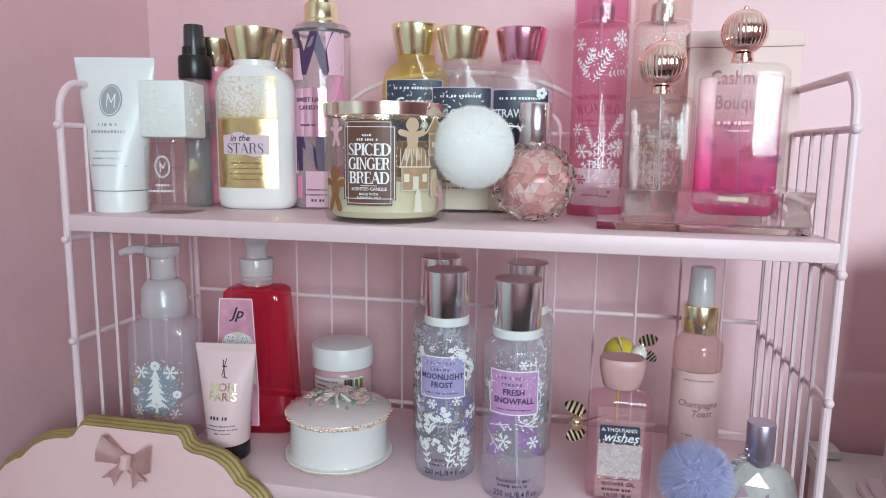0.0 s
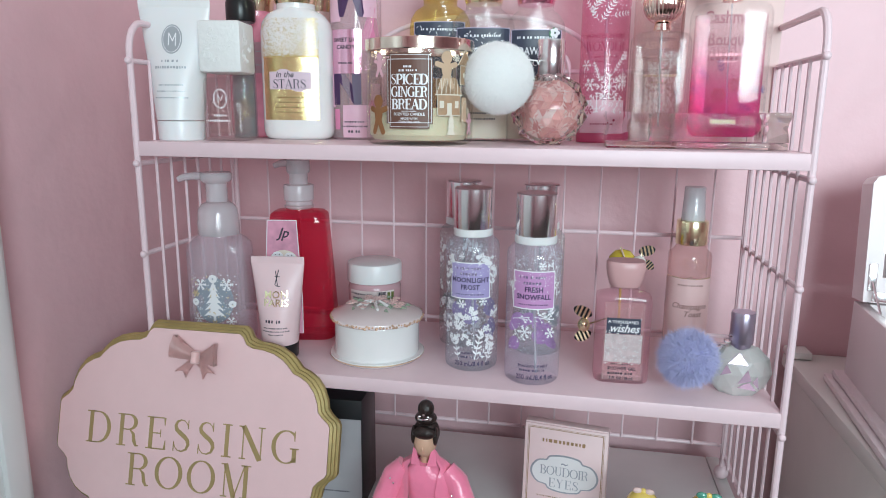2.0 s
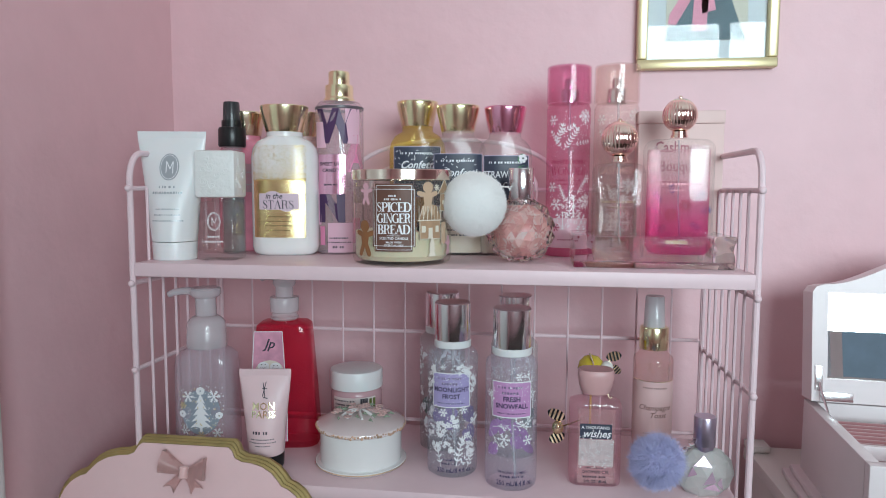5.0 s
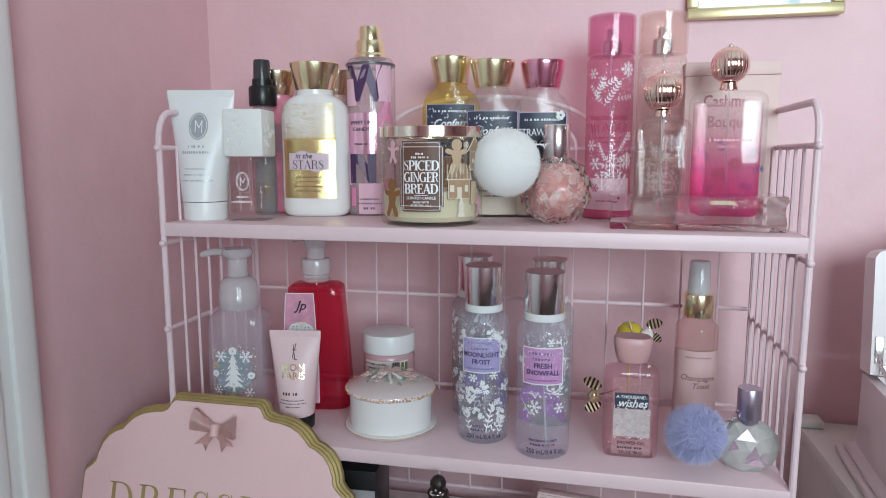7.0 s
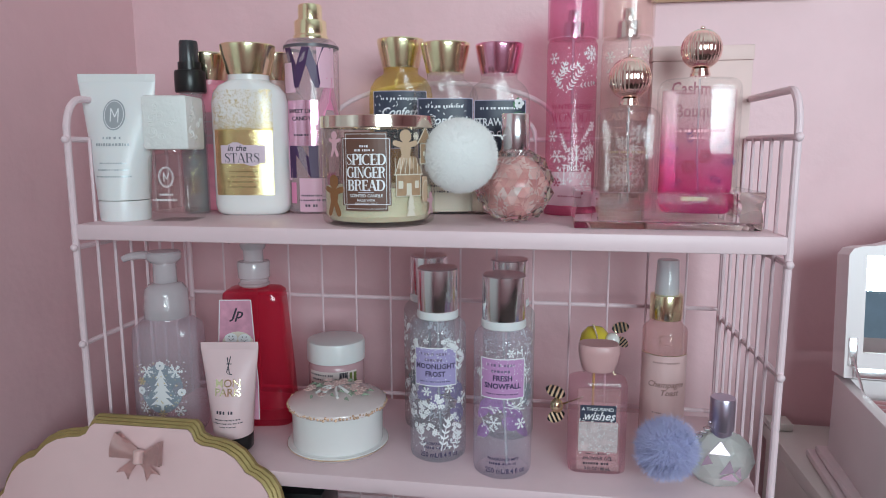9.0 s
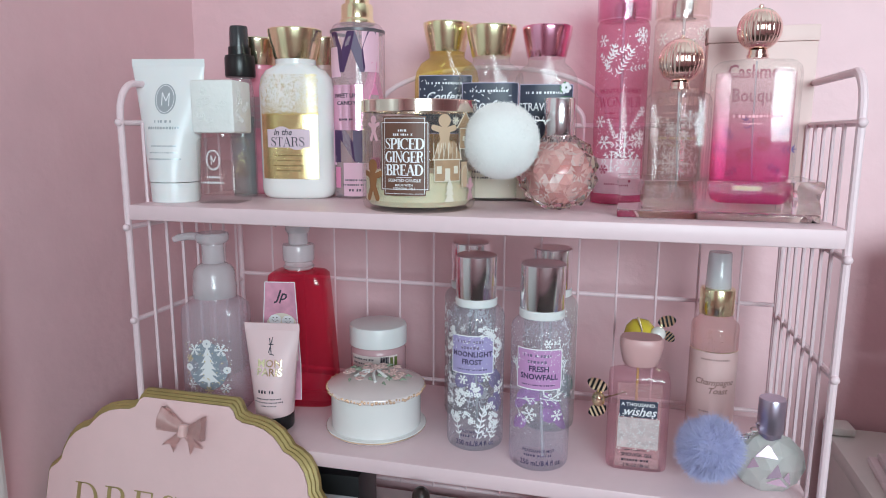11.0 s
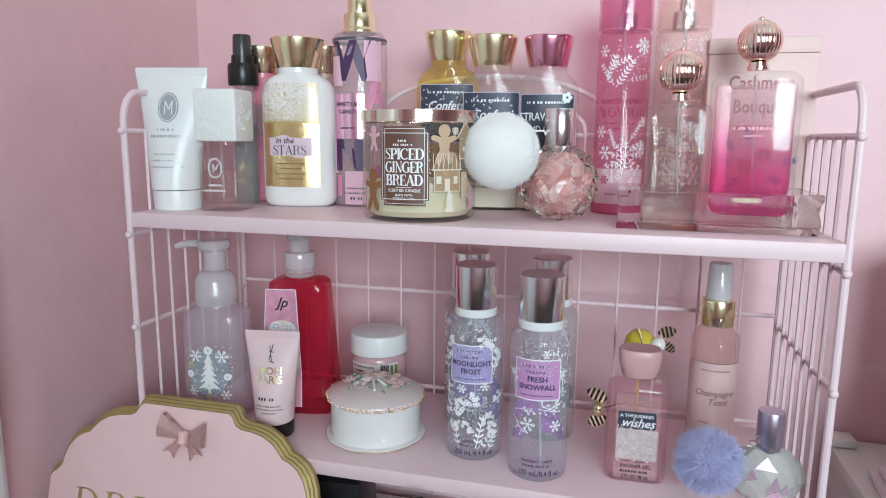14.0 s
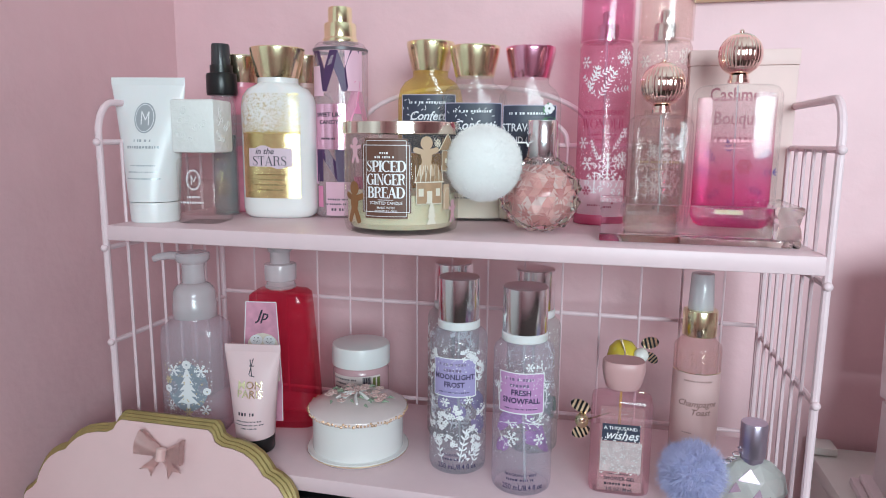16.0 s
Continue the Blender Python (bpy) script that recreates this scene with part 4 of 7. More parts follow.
    tree = [[(0.0165, 0.010), (0.0265, 0.010), (0.0215, 0.020)], [(0.0170, 0.016), (0.0260, 0.016), (0.0215, 0.025)], [(0.0180, 0.021), (0.0250, 0.021), (0.0215, 0.031)]]
    drawn("white_print", net + tree + dots(16, 0.06, 0.02, 0.02, 0.02, R3, 0.0003, 0.0006) + ring(0.0050, 0.0110, 0.0006, 0.0400, 0.0300), w, mat("cream_ink", (0.80, 0.74, 0.62), 0.5), jar, "cream printed lines", lift=0.0005)


JAR_GLASS = clear("thin_jar_glass", (0.975, 0.97, 0.955), 0.01, 0.02, (0.85, 0.84, 0.8))
candle()


def shower_gels():
    specs = ((-0.1780, 0.681, 0.1830, 0.0345, YELLOW_GEL, GOLD, "polished gold cap", "yellow shower gel with a dark label and gold cap", 0.126),
             (-0.1255, 0.657, 0.1745, 0.0345, CLEAR_GEL, GOLD, "polished gold cap", "clear and cream shower gel with a dark label and gold cap", 0.116),
             (-0.0700, 0.662, 0.1730, 0.0320, CLEAR_GEL, PINK_METAL, "metallic pink cap", "clear and cream shower gel with a dark label and pink cap", 0.114))
    for i, (x, y, h, hx, m, cm, cl, label, lz) in enumerate(specs):
        t, body = oval_bottle("shower_gel", label, x, y, h, hx, 0.021, m, cm, cl, 0.0255 if i < 2 else 0.0250, 0.030, rz=8, group="shower gel bottles")
        if i:
            part("gel", loft([(0.003, hx * 0.9, 0.0185), (0.006, hx * 0.945, 0.0195), (0.083, hx * 0.945, 0.0195), (0.083, hx * 0.2, 0.005)], 48, 2.6), mat("cream_gel", (0.84, 0.75, 0.62), 0.3, sub=0.2), body, "cream coloured gel")
        w = ovalwrap(hx, 0.021, 2.6)
        lw = hx * 1.62
        drawn("label", rect(lw, 0.060, 0.0, lz - 0.028, 18), w, NAVY_LABEL, body, "dark navy label", lift=0.0002)
        rnd = random.Random(20 + i)
        conf = []
        for k in range(46):
            cx, cz = rnd.uniform(-lw / 2.1, lw / 2.1), lz - rnd.uniform(0.002, 0.054)
            conf += shift(rect(0.0026, 0.0007, 0, 0, 1), cx, cz, rnd.uniform(0, 3))
        word = ("Confetti", "Confetti", "STRAWBERRY")[i]
        txt = shift(lettering(word, 0.0128 if i < 2 else 0.0108, 0.35 if i < 2 else 0, 0.95 if i < 2 else 0.8), 0.0, lz - 0.020)
        txt += bars((0.040,), 0.0026, 0.005, 0, lz - 0.006) + (shift(lettering("AND CANDY", 0.009, 0, 0.8), 0, lz - 0.032) if i == 2 else [])
        drawn("lettering", txt + (conf if i < 2 else []), w, mat("white_script_ink", (0.80, 0.82, 0.86), 0.5), body, "white lettering", lift=0.0005)
        drawn("label_border", outline(lw, 0.060, 0.0007, 0.0, lz - 0.028, 18), w, mat("lilac_ink", (0.55, 0.50, 0.66), 0.5), body, lift=0.0004)
        if i == 2:
            drawn("fruit_print", leaf(0.016, 0.010, 0.011, lz - 0.015, 0.3) + leaf(0.012, 0.008, 0.014, lz - 0.006, 1.2), w, mat("leaf_green_ink", (0.07, 0.22, 0.10), 0.5), body, "green leaf print", lift=0.0007)
            drawn("fruit_print", oval(0.0042, 0.0050, 0.014, lz - 0.020, 12), w, mat("red_ink", (0.55, 0.05, 0.07), 0.5), body, "red berry print", lift=0.0008)
            drawn("flower_print", blossom(0.0055, 0.019, lz - 0.001, 5), w, WHITE_INK, body, "white flower print", lift=0.0008)
        if i == 1:
            drawn("small_print", bars((0.030, 0.036), 0.0022, 0.006, -0.002, 0.030), w, DARK_INK, body, lift=0.0003)


YELLOW_GEL = clear("yellow_gel", (0.985, 0.92, 0.58), 0.03, 0.10, (0.90, 0.76, 0.26), 1.5)
CLEAR_GEL = clear("clear_gel_bottle", (0.975, 0.975, 0.97), 0.03, 0.05, (0.9, 0.9, 0.9), 1.6)
shower_gels()


def faceted_globe(r, seed=2, jitter=0.10, sub=2):
    bm = bmesh.new()
    bmesh.ops.create_icosphere(bm, subdivisions=sub, radius=r)
    bmesh.ops.poke(bm, faces=bm.faces[:])
    rnd = random.Random(seed)
    for v in bm.verts:
        k = 1.0 if len(v.link_edges) > 3 else 1.0 + jitter
        v.co = v.co.normalized() * r * k * rnd.uniform(0.99, 1.01)
    return bm


def gem_perfume():
    t = thing("perfume_bottle", "faceted round pink perfume bottle with a silver cap", "perfume", -0.0490, 0.586, U)
    bm = faceted_globe(0.0348, 4, 0.09)
    for v in bm.verts:
        v.co.z = max(v.co.z, -0.0338)
        v.co.z += 0.0340
    g = part("bottle", bm, GEM_GLASS, t, "faceted clear glass", smooth=False)
    inner = bmesh.new()
    bmesh.ops.create_icosphere(inner, subdivisions=3, radius=0.0280)
    rnd = random.Random(7)
    for v in inner.verts:
        v.co *= rnd.uniform(0.93, 1.04)
    for v in inner.verts:
        v.co.z += 0.0335
    bmesh.ops.split_edges(inner, edges=inner.edges[:])
    part("perfume", inner, GLINTS, g, "rose pink perfume with glints painted facet by facet", smooth=False)
    part("neck", turned([(0, 0.058), (0.0105, 0.058), (0.0105, 0.0655), (0, 0.0655)], 30), CHROME, t)
    part("cap", turned([(0, 0.0655), (0.0134, 0.0655), (0.0137, 0.066), (0.0137, 0.0985), (0.0130, 0.0998), (0, 0.0998)], 40), CHROME, t, "silver cap")
    pom = thing("pom_pom", "fluffy white fur pom pom hanging on the perfume bottle", "pom pom", -0.0960, 0.552, U + 0.0620)
    part("core", ball(0, 0, 0, 0.0318, u=48, v=30), WHITE_FUR, pom)
    fur("fur", 0.0340, 30000, 0.0052, 0.00014, WHITE_FUR, pom, seed=3, lean=0.8)
    part("cord", tube([(0.022, 0.012, 0.018), (0.034, 0.026, 0.018), (0.040, 0.030, 0.004)], 0.0008), WHITE_FUR, pom)


# glints of the cut glass, put into the colour of each facet
GLINTS = mat("rose_facet_glints", (0.90, 0.50, 0.46), 0.08, coat=0.6)
nt = GLINTS.node_tree
geo, ramp = nt.nodes.new("ShaderNodeNewGeometry"), nt.nodes.new("ShaderNodeValToRGB")
ramp.color_ramp.elements[0].color, ramp.color_ramp.elements[1].color = (0.70, 0.28, 0.26, 1), (0.98, 0.82, 0.78, 1)
mid = ramp.color_ramp.elements.new(0.55)
mid.color = (0.90, 0.50, 0.46, 1)
nt.links.new(geo.outputs["Random Per Island"], ramp.inputs["Fac"])
nt.links.new(ramp.outputs["Color"], nt.nodes["Principled BSDF"].inputs["Base Color"])
WHITE_FUR = mat("white_fur", (0.94, 0.93, 0.92), 0.9, sheen=0.3)
gem_perfume()


def tall_mists():
    specs = ((0.0035, 0.664, PINK_JUICE, PINK_CAPM, "tall pink mist bottle printed with white snowflakes", mat("pink_base", (0.75, 0.12, 0.26), 0.2, trans=0.4), 11),
             (0.0575, 0.664, PEACH_JUICE, PEACH_CAPM, "tall peach mist bottle printed with pale snowflakes", mat("peach_base", (0.80, 0.50, 0.42), 0.2, trans=0.4), 12))
    for i, (x, y, juice, capm, label, base, seed) in enumerate(specs):
        t = thing("body_mist", label, "body mist", x, y, U, 0, "tall mists")
        r = 0.0252
        body = part("body", turned([(0, 0), (r - 0.002, 0), (r, 0.002), (r, 0.170), (r - 0.0015, 0.174), (r - 0.003, 0.176), (0, 0.176)], 48), juice, t)
        part("base", turned([(0, 0.0005), (r + 0.0003, 0.0005), (r + 0.0006, 0.001), (r + 0.0006, 0.010), (r + 0.0003, 0.0105), (0, 0.0105)], 48), base, t)
        head = part("spray_head", turned([(0, 0.176), (0.0120, 0.176), (0.0120, 0.190), (0.0112, 0.192), (0.0062, 0.1925), (0.0062, 0.203), (0.0055, 0.2045), (0, 0.2045)], 36), CHROME, t, "silver spray head")
        part("overcap", turned([(r - 0.0012, 0.1765), (r + 0.0002, 0.1765), (r + 0.0002, 0.2165), (r - 0.001, 0.218), (0, 0.218), (0, 0.2166), (r - 0.0022, 0.2160), (r - 0.0016, 0.177)], 48, caps=False), capm, t, "clear tinted overcap")
        w = roundwrap(r)
        rnd = random.Random(seed)
        pr = sprig(0.022, -0.016, 0.128, 1.2, 6, 0.005) + sprig(0.018, -0.012, 0.140, 0.5, 5, 0.0045) + snowflake(0.013, 0.006, 0.058, 0.0012, 8) + snowflake(0.010, 0.016, 0.040, 0.001) + snowflake(0.007, -0.014, 0.060, 0.0008) + sprig(0.016, 0.010, 0.072, 1.0, 5, 0.0035)
        pr += dots(90, 0.055, 0.022, 0.004, 0.066, rnd) + dots(60, 0.05, 0.03, 0.01, 0.150, rnd, 0.0003, 0.0009) + snowflake(0.006, -0.02, 0.080) + snowflake(0.005, 0.024, 0.090)
        pr += sprig(0.026, -0.006, 0.122, 1.0, 7, 0.0048) + sprig(0.020, 0.004, 0.128, 0.2, 5, 0.004) + sprig(0.022, -0.008, 0.124, 2.2, 6, 0.004) + snowflake(0.008, 0.020, 0.160, 0.0009, 8) + snowflake(0.006, -0.020, 0.156) + snowflake(0.0105, -0.006, 0.042, 0.001, 8) + snowflake(0.008, 0.022, 0.064, 0.0009, 8) + sprig(0.018, -0.004, 0.064, 1.9, 6, 0.003) + dots(150, 0.07, 0.16, 0.0, 0.085, rnd, 0.0002, 0.0006)
        drawn("print", pr, w, WHITE_INK if i == 0 else mat("pale_peach_ink", (0.86, 0.74, 0.70), 0.5), body, "snowflake print")
        ink = mat("wine_ink", (0.42, 0.05, 0.12), 0.5) if i == 0 else mat("peach_ink", (0.62, 0.36, 0.32), 0.5)
        words = shift(lettering("WINTERBERRY", 0.0062, 0, 1.05), 0.0, 0.1085) + shift(serif("WONDER", 0.0092, 0.043), 0.0, 0.0985) if i == 0 else shift(lettering("SNOWFLAKE", 0.0062), 0.0, 0.1085) + shift(lettering("CASHMERE", 0.0108, 0, 0.85), 0, 0.0985)
        drawn("lettering", words + bars((0.030, 0.026), 0.0018, 0.0048, 0, 0.088) + bars((0.024,), 0.002, 0.004, 0, 0.020) + oval_ngon(0.0014, 0.012, 0.024, 10) + snowflake(0.0045, -0.014, 0.034, 0.0008, 6), w, ink, body, lift=0.0003)
        if i == 0:
            drawn("frost_print", rect(0.052, 0.034, 0.0, 0.0275, 22), w, mat("pale_pink_frost", (0.80, 0.52, 0.60), 0.4, trans=0.3), body, "pale frosted lower print", lift=-0.0001)
        part("dip_tube", tube([(0.0, -0.018, 0.176), (0.001, -0.019, 0.08), (0.003, -0.018, 0.012)], 0.0014), FROST_PLASTIC, body)


PINK_JUICE = clear("bright_pink_mist", (0.97, 0.66, 0.78), 0.03, 0.16, (0.88, 0.34, 0.50))
PEACH_JUICE = clear("peach_mist", (0.985, 0.92, 0.90), 0.03, 0.10, (0.94, 0.77, 0.71))
PINK_CAPM = clear("pink_tinted_plastic", (0.95, 0.72, 0.82), 0.03, 0.06, (0.9, 0.45, 0.6))
PEACH_CAPM = clear("peach_tinted_plastic", (0.985, 0.93, 0.91), 0.03, 0.06, (0.92, 0.76, 0.71))
tall_mists()


def fluted_ball(z, r, parent):
    bm = bmesh.new()
    seg, v = 120, 18
    rows = []
    for i in range(v + 1):
        a = math.pi * (0.03 + 0.94 * i / v)
        row = []
        for k in range(seg):
            th = 2 * math.pi * k / seg
            rr = r * math.sin(a) * (1 - 0.045 * (0.5 + 0.5 * math.cos(30 * th)) ** 2)
            row.append(bm.verts.new((rr * math.cos(th), rr * math.sin(th), z - r * math.cos(a))))
        rows.append(row)
    for a, b in zip(rows, rows[1:]):
        for k in range(seg):
            bm.faces.new((a[k], a[(k + 1) % seg], b[(k + 1) % seg], b[k]))
    bm.faces.new(rows[0][::-1])
    bm.faces.new(rows[-1])
    cap = part("cap", bm, ROSE_GOLD, parent, "fluted rose gold ball cap", angle=70)
    part("finial", ball(0, 0, z + r + 0.0008, 0.0020, u=12, v=8), ROSE_GOLD, cap)


def slab_perfume(x, y, z, hx, hy, h, ball_r, neck_z, juice, level, label, rz):
    t = thing("perfume_bottle", label, "perfume", x, y, z, rz, "ball capped perfumes")
    e = 0.0105
    arc = [(e * (1 - math.cos(math.pi * k / 12)), e * (1 - math.sin(math.pi * k / 12))) for k in range(7)]
    rows = [(z0 * 0.7, hx - d * 0.8, hy - d * 0.25, 5) for z0, d in arc] + [(h - z0, hx - d, hy - d * 0.25, 5) for z0, d in arc[::-1]] + [(h + 0.001, 0.009, 0.008, 2), (h + 0.004, 0.0075, 0.0075, 2)]
    glass = part("bottle", loft(rows, 72), SLAB_GLASS, t, "thick clear glass")
    m = 0.0042
    part("perfume", loft([(0.0055, hx - m - e * 0.6, hy - m, 4), (0.0075, hx - m - e * 0.25, hy - m + 0.0006, 5), (0.0115, hx - m, hy - m + 0.0008, 5), (level, hx - m, hy - m + 0.0008, 5)], 64), juice, glass, "perfume inside")
    part("dip_tube", tube([(0, 0, h), (0.001, 0, h * 0.5), (0.004, 0, 0.012)], 0.0008), FROST_PLASTIC, glass)
    part("collar", turned([(0, h + 0.002), (0.0085, h + 0.002), (0.0085, h + 0.0045), (0.0075, h + 0.005), (0.0075, neck_z), (0, neck_z)], 36), ROSE_GOLD, t, "rose gold collar")
    fluted_ball(neck_z + ball_r * 0.96, ball_r, t)
    return t, glass


def gradient(name, low, high, z0, z1, trans):
    m = clear(name, low, 0.03, 1 - trans, ior=1.15)
    nt = m.node_tree
    tc, sp, mr, mx = (nt.nodes.new(k) for k in ("ShaderNodeTexCoord", "ShaderNodeSeparateXYZ", "ShaderNodeMapRange", "ShaderNodeMix"))
    mx.data_type = "RGBA"
    mr.inputs["From Min"].default_value, mr.inputs["From Max"].default_value = z0, z1
    mr.interpolation_type = "SMOOTHSTEP"
    mx.inputs["A"].default_value, mx.inputs["B"].default_value = (*low, 1), (*high, 1)
    nt.links.new(tc.outputs["Object"], sp.inputs[0])
    nt.links.new(sp.outputs["Z"], mr.inputs["Value"])
    nt.links.new(mr.outputs[0], mx.inputs["Factor"])
    nt.links.new(mx.outputs["Result"], nt.nodes["Principled BSDF"].inputs["Base Color"])
    nt.links.new(mx.outputs["Result"], nt.nodes["Transparent BSDF"].inputs["Color"])
    return m


def tray_group():
    z = U
    tr = thing("acrylic_tray", "clear acrylic tray holding two perfume bottles", "tray", 0.0815, 0.577, z, 0)
    hx, hy, th = 0.0765, 0.043, 0.006
    part("base", box(-hx, -hy, 0.0005, hx, hy, 0.0065, bevel=0.001), ACRYLIC, tr)
    for y0 in (-hy, hy - th):
        part("wall", box(-hx + 0.0205, y0, 0.0070, hx - 0.0205, y0 + th, 0.0315, bevel=0.001), ACRYLIC, tr)
    for sx in (-1, 1):
        bm = bmesh.new()
        prof = [(0.0, 0.0070), (0.0010, 0.014), (0.0022, 0.0185), (0.0012, 0.024), (-0.0008, 0.0285), (0.0, 0.0325)]
        ring_a, ring_b = [], []
        for yy, ring_x in ((-hy, ring_a), (hy, ring_b)):
            for d, zz in prof:
                ring_x.append(bm.verts.new((sx * (hx - d), yy, zz)))
            for d, zz in prof[::-1]:
                ring_x.append(bm.verts.new((sx * (hx - 0.0195 + d), yy, zz)))
        n = len(ring_a)
        for k in range(n):
            bm.faces.new((ring_a[k], ring_a[(k + 1) % n], ring_b[(k + 1) % n], ring_b[k]))
        bm.faces.new(ring_a)
        bm.faces.new(ring_b)
        part("handle_wall", bm, ACRYLIC, tr)
    part("trim_strip", box(-0.022, -hy + 0.008, 0.0068, 0.060, -hy + 0.016, 0.0071), mat("blue_grey_patterned_strip", (0.25, 0.29, 0.36), 0.5, vary=0.5, scale=220), tr, "blue grey patterned strip", smooth=False)
    t, glass = slab_perfume(0.0515, 0.577, z + 0.0070, 0.0270, 0.0140, 0.097, 0.0185, 0.1045, PALE_JUICE, 0.075, "clear glass perfume bottle with a rose gold ball cap", -5)
    w = flatwrap(-0.0140, 0.0)
    bronze = mat("bronze_ink", (0.35, 0.22, 0.14), 0.35, 0.5)
    drawn("print", bars((0.036,), 0.0022, 0.005, 0, 0.058), w, bronze, glass, "bronze print")
    drawn("small_print", bars((0.014,), 0.0012, 0.005, 0, 0.052), w, bronze, glass)
    star = []
    for cx, cz, rr in ((0.010, 0.074, 0.008), (-0.004, 0.066, 0.006), (-0.002, 0.036, 0.014), (0.006, 0.060, 0.005)):
        star += snowflake(rr, cx, cz, 0.0006, 8)
    drawn("star_print", star, flatwrap(0.0142, 0.0, lift=0.0), WHITE_INK, glass, "white star print on the back")
    juice = gradient("magenta_perfume", (0.92, 0.16, 0.50), (0.97, 0.84, 0.87), 0.012, 0.098, 0.86)
    t, glass = slab_perfume(0.1105, 0.577, z + 0.0070, 0.0345, 0.0150, 0.121, 0.0172, 0.1290, juice, 0.111, "glass perfume bottle with magenta perfume and a rose gold ball cap", -5)
    w = flatwrap(-0.0150, 0.0)
    rose = mat("rose_ink", (0.62, 0.30, 0.34), 0.35, 0.4)
    drawn("print", bars((0.044,), 0.0026, 0.005, 0, 0.0760), w, rose, glass, "rose print")
    drawn("small_print", bars((0.016,), 0.0014, 0.005, 0, 0.070), w, rose, glass)
    drawn("gold_script", bars((0.021,), 0.0030, 0.005, -0.002, 0.0165, False), w, mat("pale_gold_script", (0.72, 0.52, 0.36), 0.6), glass, "gold script bar", lift=0.0002)
    b = thing("carton", "pale peach card box standing behind the perfume", "box", 0.1245, 0.648, z, 0)
    body = part("body", box(-0.0455, -0.011, 0, 0.0455, 0.011, 0.150, bevel=0.0008), PEACH_CARD, b)
    part("lid", box(-0.0462, -0.0116, 0.1502, 0.0462, 0.0116, 0.164, bevel=0.0008), PEACH_CARD, b)
    w = flatwrap(-0.0112, 0.0)
    drawn("lettering", shift(lettering("Cashmere", 0.0170, 0, 0.78), 0.000, 0.124) + shift(lettering("Bouquet", 0.0170, 0, 0.78), 0.000, 0.103) + bars((0.050,), 0.0042, 0.006, 0, 0.085), w, mat("dusty_rose_ink", (0.45, 0.14, 0.18), 0.5), body, "dusty rose lettering")
    fl = []
    for cx, cz, a in ((-0.018, 0.062, 2.2), (-0.020, 0.052, 2.8), (0.016, 0.066, 0.6), (0.020, 0.054, 0.1), (0.010, 0.042, -0.5), (-0.012, 0.040, -2.4), (-0.006, 0.070, 1.8)):
        fl += sprig(0.011, cx, cz, a, 3, 0.005)
    drawn("flower_print", fl, w, mat("blue_violet_ink", (0.20, 0.16, 0.45), 0.5), body, "blue violet leaf print")
    drawn("flower_print", blossom(0.0075, -0.008, 0.050, 6) + blossom(0.0075, 0.007, 0.060, 6), w, mat("coral_ink", (0.70, 0.20, 0.22), 0.5), body, "coral flower print")
    j = thing("jar", "small sage green lidded jar behind the perfume box", "jar", 0.1040, 0.676, z)
    part("body", turned([(0, 0), (0.014, 0), (0.015, 0.002), (0.015, 0.150), (0, 0.150)], 30), MILKY, j)
    part("lid", turned([(0, 0.150), (0.0155, 0.150), (0.0165, 0.152), (0.0165, 0.163), (0.015, 0.166), (0, 0.166)], 30), mat("sage_green", (0.28, 0.36, 0.33), 0.45), j, "sage green lid")


PEACH_CARD = mat("peach_card", (0.80, 0.58, 0.55), 0.5, vary=0.03, scale=50)
tray_group()

# ---- lower board: things ----


